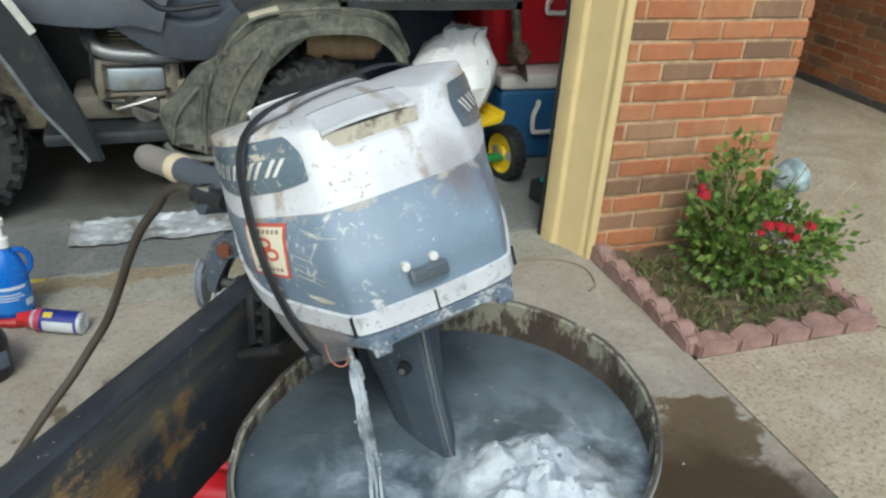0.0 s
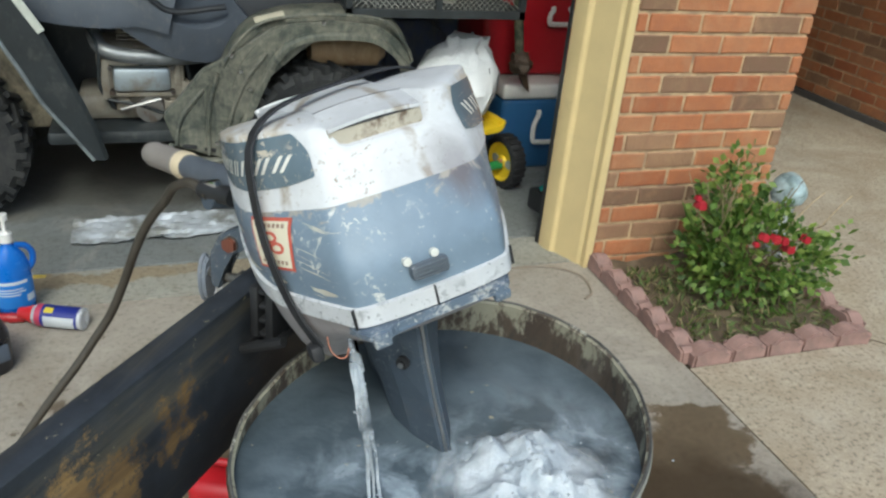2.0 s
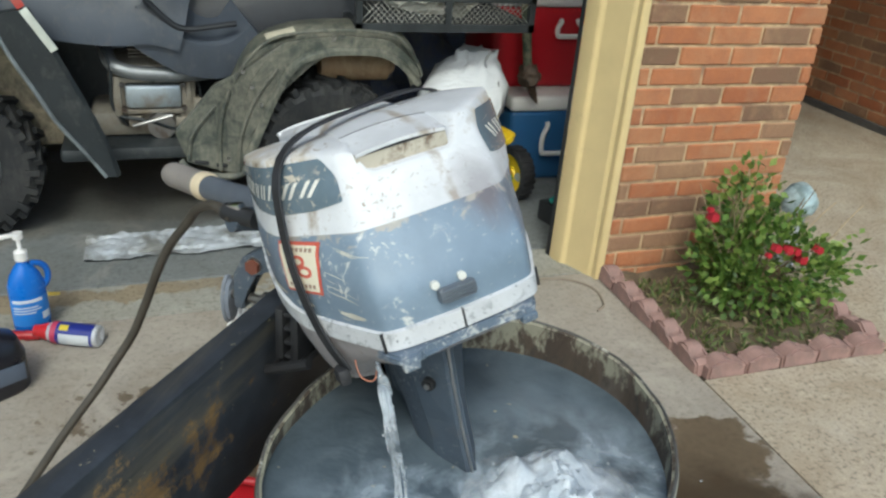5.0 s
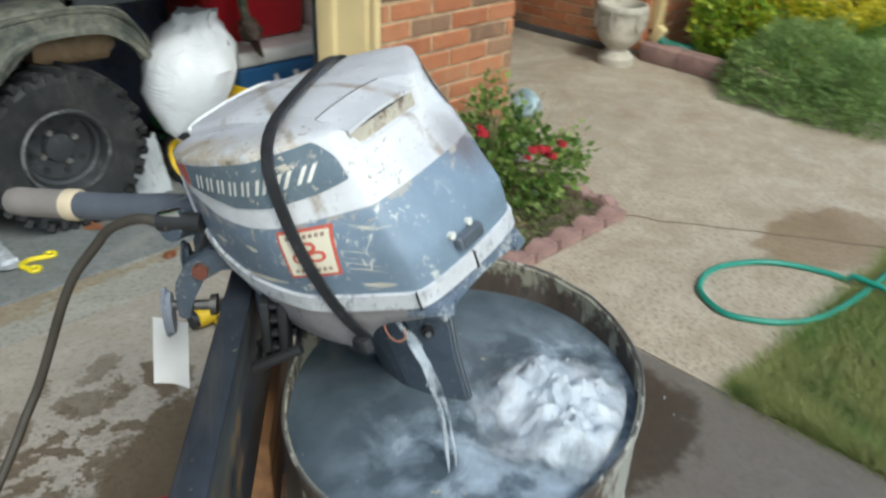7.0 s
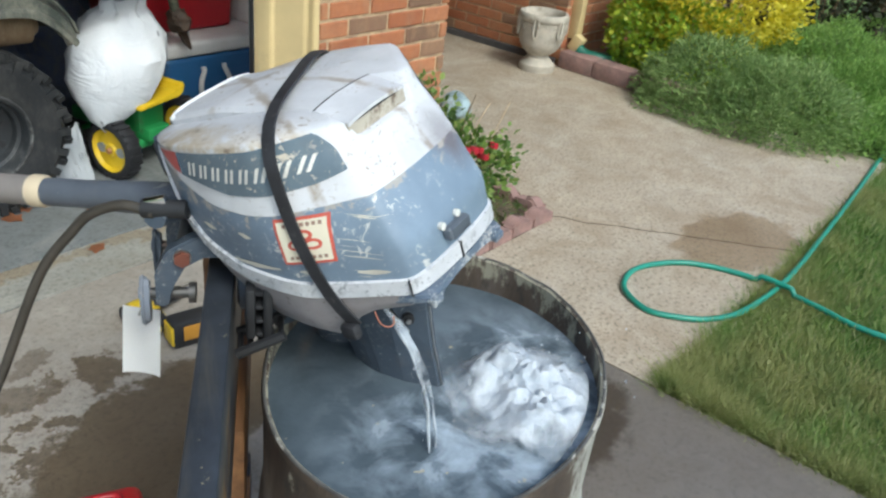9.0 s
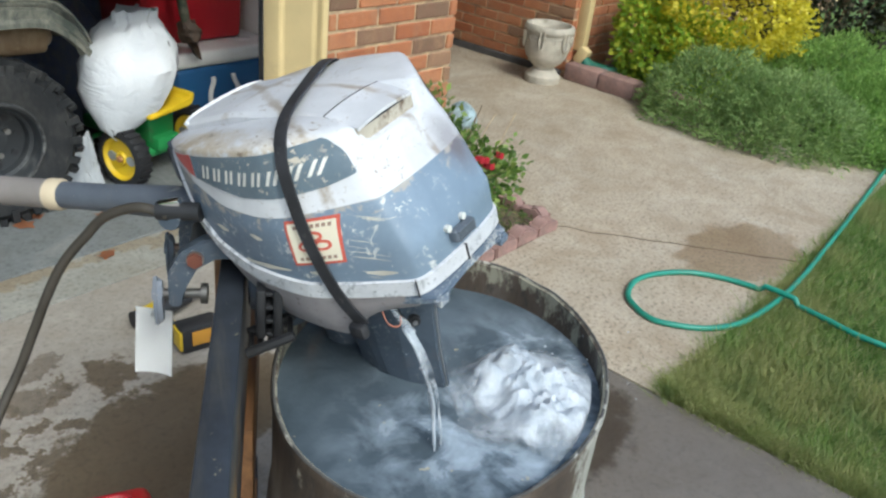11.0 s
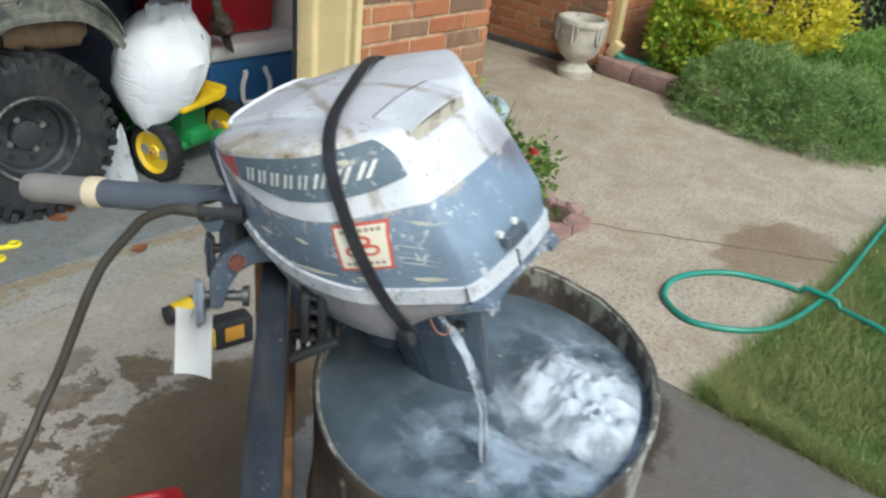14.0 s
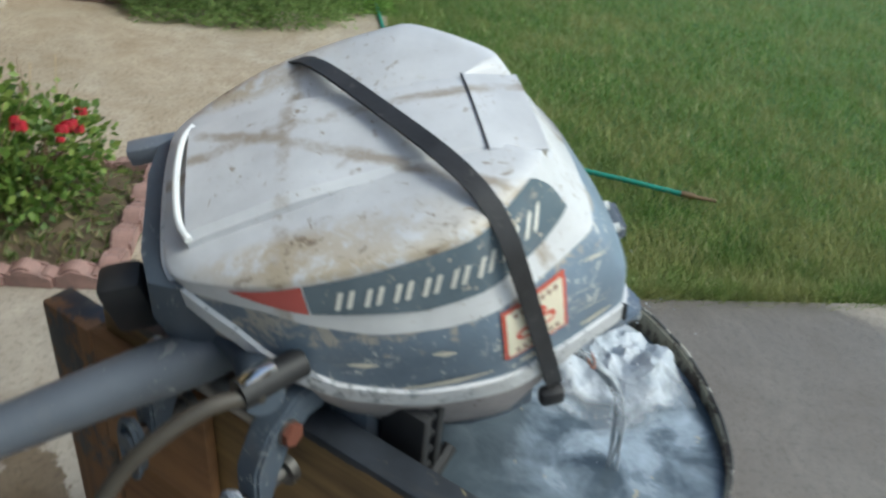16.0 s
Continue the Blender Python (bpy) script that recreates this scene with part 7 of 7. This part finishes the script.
for x, y, s, a in ((-0.76, 0.22, 0.04, 20), (-0.86, 0.58, 0.05, 80), (-0.80, 0.62, 0.035, 200), (-0.62, 0.50, 0.03, 130), (-1.3, 0.62, 0.03, 0)):
    b = bmesh.new()
    vs = [b.verts.new((s * r_ * math.cos(g), s * r_ * math.sin(g), 0.004 + 0.012 * (r_ - 0.5) ** 2 + 0.004 * math.sin(3 * g))) for g, r_ in zip(np.linspace(0, 2 * math.pi, 10, endpoint=False), (1, 0.55, 0.8, 0.5, 0.75, 0.45, 0.8, 0.5, 0.75, 0.6))]
    c_ = b.verts.new((0, 0, 0.006))
    for i in range(10):
        b.faces.new((c_, vs[i], vs[(i + 1) % 10]))
    bmesh.ops.solidify(b, geom=b.faces[:], thickness=0.001)
    ob = finish(b, "dry_leaf", M_LEAFDRY)
    ob.matrix_world = pose(x, y, 0.004, 0, 0, a)
    tagged(ob, "curled dry orange-brown leaf on the concrete", "leaf", "dry leaves on the floor")
# ---- garden hose ----
HOSE = [(4.9, -2.75), (4.55, -2.04), (4.3, -1.6), (4.0, -1.40), (3.42, -1.375), (2.94, -1.39), (2.2, -1.44), (1.72, -1.47), (1.44, -1.485), (1.15, -1.50), (0.864, -1.502), (0.589, -1.471), (0.454, -1.407), (0.38, -1.319), (0.35, -1.24),
        (0.385, -1.155), (0.44, -1.105), (0.549, -1.079), (0.663, -1.11), (0.781, -1.198), (0.853, -1.346), (0.864, -1.502), (0.846, -1.658), (0.821, -1.798), (0.84, -2.05), (0.77, -2.25), (0.65, -2.49)]
b = bmesh.new()
tube(b, [Vector((p.x, p.y, 0.0105 + (0.02 if (p.x - 0.864) ** 2 + (p.y + 1.502) ** 2 < 0.004 and i > 150 else 0))) for i, p in enumerate(spline([(x, y, 0) for x, y in HOSE], 10))], 0.0105, 10)
gh = tagged(finish(b, "garden_hose", plain("green_hose_vinyl", (0.03, 0.24, 0.17), 0.35, vary=0.15, scale=6)), "green vinyl garden hose looped over walk and lawn", "hose")
b = bmesh.new()
rod(b, (0.652, -2.485, 0.0115), (0.63, -2.53, 0.0115), 0.013, seg=12)
rod(b, (0.63, -2.53, 0.0115), (0.60, -2.60, 0.013), 0.009, 0.006, seg=12)
part("nozzle", b, plain("brass_nozzle", (0.22, 0.15, 0.08), 0.45, 0.7, vary=0.3), gh, "dull brass nozzle")
b = bmesh.new()
crack = [Vector((0.70, -0.62, 0)).lerp(Vector((1.25, -1.45, 0)), t_) + Vector((0.02 * noise.noise(Vector((t_ * 9, 1, 0))), 0.02 * noise.noise(Vector((t_ * 9, 5, 0))), 0.0)) for t_ in np.linspace(0, 1, 40)]
tube(b, crack, 0.003, 5)
tagged(finish(b, "pavement_crack", M_SOIL), "thin dirty crack across the concrete walk", "crack", kind="structure")
b = bmesh.new()
tube(b, spline([(-0.42, 0.0, 0.004), (-0.3, 0.035, 0.004), (-0.15, 0.02, 0.004), (-0.07, -0.06, 0.004), (-0.085, -0.17, 0.004), (-0.13, -0.21, 0.004)], 6), 0.004, 7)
tagged(finish(b, "old_cable", plain("dusty_cable", (0.25, 0.205, 0.16), 0.8)), "short curl of old dusty cable on the driveway", "cable")

# ---- porch corner: urn, downpipe, blocks, shrubs ----
urn = thing("urn_planter", pose(2.50, 0.655, 0.0), "grey cast-stone urn planter with relief, standing on the walk", "urn")
b = bmesh.new()
lathe(b, [(0.001, 0.0), (0.112, 0.0), (0.116, 0.02), (0.113, 0.045), (0.098, 0.055), (0.088, 0.07), (0.07, 0.085), (0.068, 0.10), (0.082, 0.112), (0.11, 0.135), (0.132, 0.17), (0.142, 0.21), (0.146, 0.26), (0.147, 0.315),
          (0.155, 0.322), (0.160, 0.335), (0.160, 0.352), (0.152, 0.365), (0.135, 0.366), (0.128, 0.35), (0.122, 0.29), (0.001, 0.28)], 48)
for v in b.verts:
    v.co += 0.0015 * noise.noise_vector(v.co * 40)
part("bowl", b, M_STONE, urn)
for k in range(16):
    a = 2 * math.pi * k / 16
    b = bmesh.new()
    m = Matrix.Rotation(a, 4, "Z")
    box(b, m @ Vector((0.149, 0, 0.297)), (0.008, 0.032, 0.006), m)
    box(b, m @ Vector((0.149, 0.013, 0.284)), (0.008, 0.006, 0.026), m)
    box(b, m @ Vector((0.149, -0.006, 0.278)), (0.008, 0.026, 0.006), m)
    part("key_relief", b, M_STONE, urn, smooth=False)
for k in range(6):
    a = 2 * math.pi * k / 6 + 0.3
    b = bmesh.new()
    m = Matrix.Rotation(a, 4, "Z")
    tube(b, [m @ Vector(q) for q in ((0.156, -0.014, 0.34), (0.156, -0.014, 0.25), (0.152, 0.0, 0.225), (0.156, 0.014, 0.25), (0.156, 0.014, 0.34))], 0.008, 8)
    part("strap_relief", b, M_STONE, urn)
pipe = thing("downpipe", pose(2.80, 0.585, 0.0), "cream-painted rain downpipe at the corner of the brick wall", "downpipe")
b = bmesh.new()
box(b, (0, 0, 1.46), (0.062, 0.075, 2.56), bevel=0.008)
box(b, (-0.006, -0.03, 0.155), (0.062, 0.075, 0.11), Matrix.Rotation(radians(28), 4, "X"), bevel=0.008)
part("pipe", b, M_CREAM, pipe)
b = bmesh.new()
tube(b, spline([(-0.01, -0.05, 0.12), (0.0, -0.10, 0.095), (0.03, -0.18, 0.085), (0.1, -0.26, 0.07)], 6), 0.04, 14)
part("spout", b, plain("green_spout_plastic", (0.02, 0.13, 0.09), 0.4), pipe, "green corrugated spout")
for i in range(4):
    b = bmesh.new()
    box(b, (0, 0, 0.055), (0.13, 0.262, 0.11), bevel=0.012)
    for v in b.verts:
        v.co += 0.004 * noise.noise_vector(v.co * 14 + Vector((i * 5, 0, 0)))
    ob = finish(b, "garden_block", M_PINK)
    ob.matrix_world = pose(2.735 - i * 0.015, 0.47 - i * 0.268, 0.0, 0, 0, -3)
    tagged(ob, "pinkish concrete block edging the shrub bed", "garden block", "blocks along the shrub bed")
b = bmesh.new()
box(b, (3.87, -0.26, -0.01), (2.0, 1.72, 0.06))
tagged(finish(b, "shrub_bed_soil", M_SOIL, smooth=False), "dark soil under the shrubs", "soil", kind="structure")


def shrub(name, label, where, groups, material, size, seed, shape="oval", stems=10, height=0.4):
    """A shrub: stems and a crown of many small leaves."""
    r_ = random.Random(seed)
    t_ = thing(name, pose(*where), label, "shrub")
    bb = bmesh.new()
    for n_, c_, rad, sh in groups:
        leaves(bb, mound(r_, n_, c_, rad, sh, 0.01, 0.3, seed), size, r_, 0.3, shape)
    part("crown", bb, material, t_)
    bb = bmesh.new()
    for k in range(stems):
        n_, c_, rad, sh = groups[k % len(groups)]
        e = Vector(c_) + Vector((r_.uniform(-0.6, 0.6) * rad[0], r_.uniform(-0.6, 0.6) * rad[1], 0.4 * rad[2]))
        tube(bb, spline([(c_[0] * 0.7, c_[1] * 0.7, -0.02), Vector((c_[0], c_[1], 0)).lerp(e, 0.5), e], 4), lambda t: 0.012 - 0.008 * t, 6)
    part("stem", bb, M_STEM, t_)
    return t_


M_GOLD = leafy("golden_leaf", [(0.0, (0.60, 0.54, 0.03)), (0.5, (0.82, 0.71, 0.05)), (1.0, (0.93, 0.86, 0.14))], 0.5, 0.4)
M_LIME = leafy("lime_leaf", [(0.0, (0.22, 0.40, 0.04)), (0.6, (0.44, 0.60, 0.06)), (1.0, (0.70, 0.72, 0.08))], 0.5, 0.4)
M_JUNI = leafy("juniper_sprig", [(0.0, (0.17, 0.26, 0.09)), (0.6, (0.32, 0.46, 0.15)), (1.0, (0.50, 0.60, 0.25))], 0.7, 0.42)
M_FRESH = leafy("fresh_sprig", [(0.0, (0.16, 0.29, 0.06)), (0.6, (0.30, 0.48, 0.11)), (1.0, (0.46, 0.62, 0.19))], 0.7, 0.4)
M_DARKLEAF = leafy("dark_leaf", [(0.0, (0.02, 0.025, 0.013)), (0.6, (0.05, 0.06, 0.026)), (1.0, (0.13, 0.085, 0.05))], 0.85, 0.1)
gold = shrub("golden_euonymus", "bushy shrub with lime-green and golden yellow leaves by the wall", (3.2, -0.03, 0.0),
             [(3800, (-0.1, 0.27, 0.32), (0.3, 0.22, 0.36), 0.72), (2800, (-0.12, -0.05, 0.25), (0.3, 0.38, 0.30), 0.72)], M_LIME, 0.042, 21)
rg2 = random.Random(8)
b = bmesh.new()
leaves(b, mound(rg2, 9500, (0.02, -0.12, 0.58), (0.37, 0.50, 0.38), 0.78, 0.12, 0.3, 5.0), 0.034, rg2)
part("golden_crown", b, M_GOLD, gold, "golden yellow leaves")
shrub("juniper_hedge", "low dense grey-green juniper spreading over the walk's edge", (2.95, -0.5, 0.0),
      [(13000, (-0.19, 0.10, 0.03), (0.42, 0.44, 0.36), 0.74), (11000, (-0.18, -0.32, 0.02), (0.43, 0.45, 0.34), 0.74), (5000, (-0.32, -0.12, -0.02), (0.36, 0.62, 0.16), 0.6)], M_JUNI, 0.033, 33, "thin")
shrub("juniper_hedge", "low dense bright green juniper spreading towards the lawn", (3.6, -0.95, 0.0),
      [(11000, (0.0, 0.15, 0.04), (0.5, 0.55, 0.42), 0.74), (9000, (-0.25, -0.15, 0.02), (0.5, 0.42, 0.34), 0.74), (6500, (0.7, 0.1, 0.04), (0.5, 0.6, 0.38), 0.74), (6000, (-0.1, -0.36, 0.0), (0.62, 0.34, 0.24), 0.6), (4000, (-0.6, -0.28, -0.02), (0.38, 0.28, 0.22), 0.6)], M_FRESH, 0.037, 44, "thin")
shrub("dark_shrub", "tall dark brownish-green shrub behind the golden one", (4.7, -0.45, 0.0),
      [(8000, (0, 0, 0.6), (0.65, 0.7, 0.75), 0.5), (4000, (0.5, -0.7, 0.4), (0.5, 0.5, 0.5), 0.5)], M_DARKLEAF, 0.062, 55)

# ---- grass blades near the walk ----
gr = np.random.default_rng(3)


def blades(n_, x0, x1, y0, y1, h, thinning=False):
    """Blades of grass over a rectangle, thinning out away from its first corner."""
    k = 2.4 if thinning else 1.0
    x = x0 + (x1 - x0) * gr.random(n_) ** k
    y = y1 - (y1 - y0) * gr.random(n_) ** k
    a = gr.uniform(0, 2 * np.pi, n_)
    hh = h * gr.uniform(0.5, 1.3, n_)
    w = 0.0018 + 0.0012 * gr.random(n_)
    lx, ly = gr.normal(0, 0.6, n_) * hh, gr.normal(0, 0.6, n_) * hh
    v = np.empty((n_, 3, 3))
    v[:, 0] = np.c_[x - w * np.cos(a), y - w * np.sin(a), np.full(n_, -0.03)]
    v[:, 1] = np.c_[x + w * np.cos(a), y + w * np.sin(a), np.full(n_, -0.03)]
    v[:, 2] = np.c_[x + lx, y + ly, -0.03 + hh]
    return v.reshape(-1, 3)


co = np.concatenate([blades(230000, 0.035, 9.0, -9.0, -1.465, 0.05, True), blades(1500, 0.03, 2.6, -1.475, -1.43, 0.05), blades(4500, -0.012, 0.06, -3.5, -1.45, 0.06)])
me = bpy.data.meshes.new("grass")
me.from_pydata(co.tolist(), [], np.arange(len(co)).reshape(-1, 3).tolist())
me.materials.append(leafy("grass_blade", [(0.0, (0.10, 0.19, 0.035)), (0.45, (0.19, 0.32, 0.065)), (0.75, (0.30, 0.42, 0.11)), (0.88, (0.44, 0.44, 0.2)), (1.0, (0.52, 0.48, 0.28))], 0.6, 0.35, (0.36, 0.35, 0.14)))
tagged(new("grass", me), "short mown green grass with some dry blades", "grass", kind="stuff")

# ---- bricks, the nearest ones as single pieces ----
BRICK_CACHE = {}


def brick_mesh(length, variant):
    key = (round(length, 3), variant)
    if key not in BRICK_CACHE:
        bb = bmesh.new()
        box(bb, (0, 0, 0), (length, 0.04, H_BRICK), bevel=0.0035, seg=1)
        for v in bb.verts:
            v.co += 0.0018 * noise.noise_vector(v.co * 24 + Vector((variant * 7.7, length * 3, 0)))
        bmesh.ops.recalc_face_normals(bb, faces=bb.faces)
        me_ = bpy.data.meshes.new("brick")
        bb.to_mesh(me_)
        bb.free()
        BRICK_CACHE[key] = me_
    return BRICK_CACHE[key]


BRICK_MAT = {}


def brick_of(length, variant, dark):
    key = (round(length, 3), variant, dark)
    if key not in BRICK_MAT:
        me_ = brick_mesh(length, variant).copy()
        me_.materials.append(M_BRICK_DARK if dark else M_BRICK)
        BRICK_MAT[key] = me_
    return BRICK_MAT[key]


def cuts(width, first):
    """Joints along a course."""
    xs = [0.0]
    x = first
    while x < width - 0.02:
        if x > 0.02:
            xs.append(x)
        x += UNIT
    return xs + [width]


def lay(wall, m, width, even, odd, n0, n1, dark, rng_, single):
    """Courses n0 to n1 on a wall face: m puts x along the face, y outwards, z up."""
    bb = None if single else bmesh.new()
    for c in range(n0, n1):
        xs = cuts(width, odd if c % 2 else even)
        for i, (xa, xb) in enumerate(zip(xs, xs[1:])):
            ln = xb - xa - 0.0105
            if ln < 0.015:
                continue
            place_ = m @ Matrix.Translation(((xa + xb) / 2, -0.02 + rng_.uniform(-0.0015, 0.0015), Z0 + c * COURSE + COURSE / 2)) @ pose(0, 0, 0, rng_.uniform(-0.7, 0.7), rng_.uniform(-0.5, 0.5), rng_.uniform(-0.4, 0.4))
            is_dark = (c, i) in dark if dark is not None else rng_.random() < 0.2
            if single:
                ob = new("brick", brick_of(ln, rng_.randrange(3), is_dark))
                ob.parent = wall
                ob.matrix_world = place_
            else:
                for v in box(bb, (0, 0, 0), (ln, 0.04, H_BRICK)):
                    v.co = place_ @ v.co
    if bb is not None:
        part("brickwork", bb, M_BRICK, wall, smooth=False)["kind"] = "stuff"


DARK = {(13, 3), (12, 0), (11, 3), (10, 1), (9, 3), (8, 3), (7, 1), (7, 4), (6, 1), (5, 0), (4, 0), (4, 1), (4, 2), (3, 2), (2, 0), (2, 1), (1, 2), (14, 0), (15, 2), (16, 1)}
rb = random.Random(4)
PIER = Matrix(((1, 0, 0, 0), (0, -1, 0, 0), (0, 0, 1, 0), (0, 0, 0, 1)))
PORCH = Matrix(((0, -1, 0, 2.72), (1, 0, 0, 0.62), (0, 0, 1, 0), (0, 0, 0, 1)))
FRONT = Matrix(((1, 0, 0, 2.74), (0, -1, 0, 0.62), (0, 0, 1, 0), (0, 0, 0, 1)))
lay(wall_pier, PIER, 0.705, 0.142, 0.045, 0, 18, DARK, rb, True)
lay(wall_pier, PIER, 0.705, 0.142, 0.045, 18, 40, None, rb, False)
lay(wall_porch, PORCH, 2.4, 0.203, 0.1, 0, 17, None, rb, True)
lay(wall_porch, PORCH, 2.4, 0.203, 0.1, 17, 40, None, rb, False)
lay(wall_front, FRONT, 1.2, 0.203, 0.1, 0, 15, None, rb, True)
lay(wall_front, FRONT, 1.2, 0.203, 0.1, 15, 40, None, rb, False)
b = bmesh.new()
box(b, (2.705, 1.6, 0.02), (0.028, 1.9, 0.045), bevel=0.004)
tagged(finish(b, "baseboard", plain("dark_wall_flashing", (0.09, 0.085, 0.085), 0.7, vary=0.3), smooth=False), "dark flashing along the foot of the porch wall", "baseboard", kind="structure")
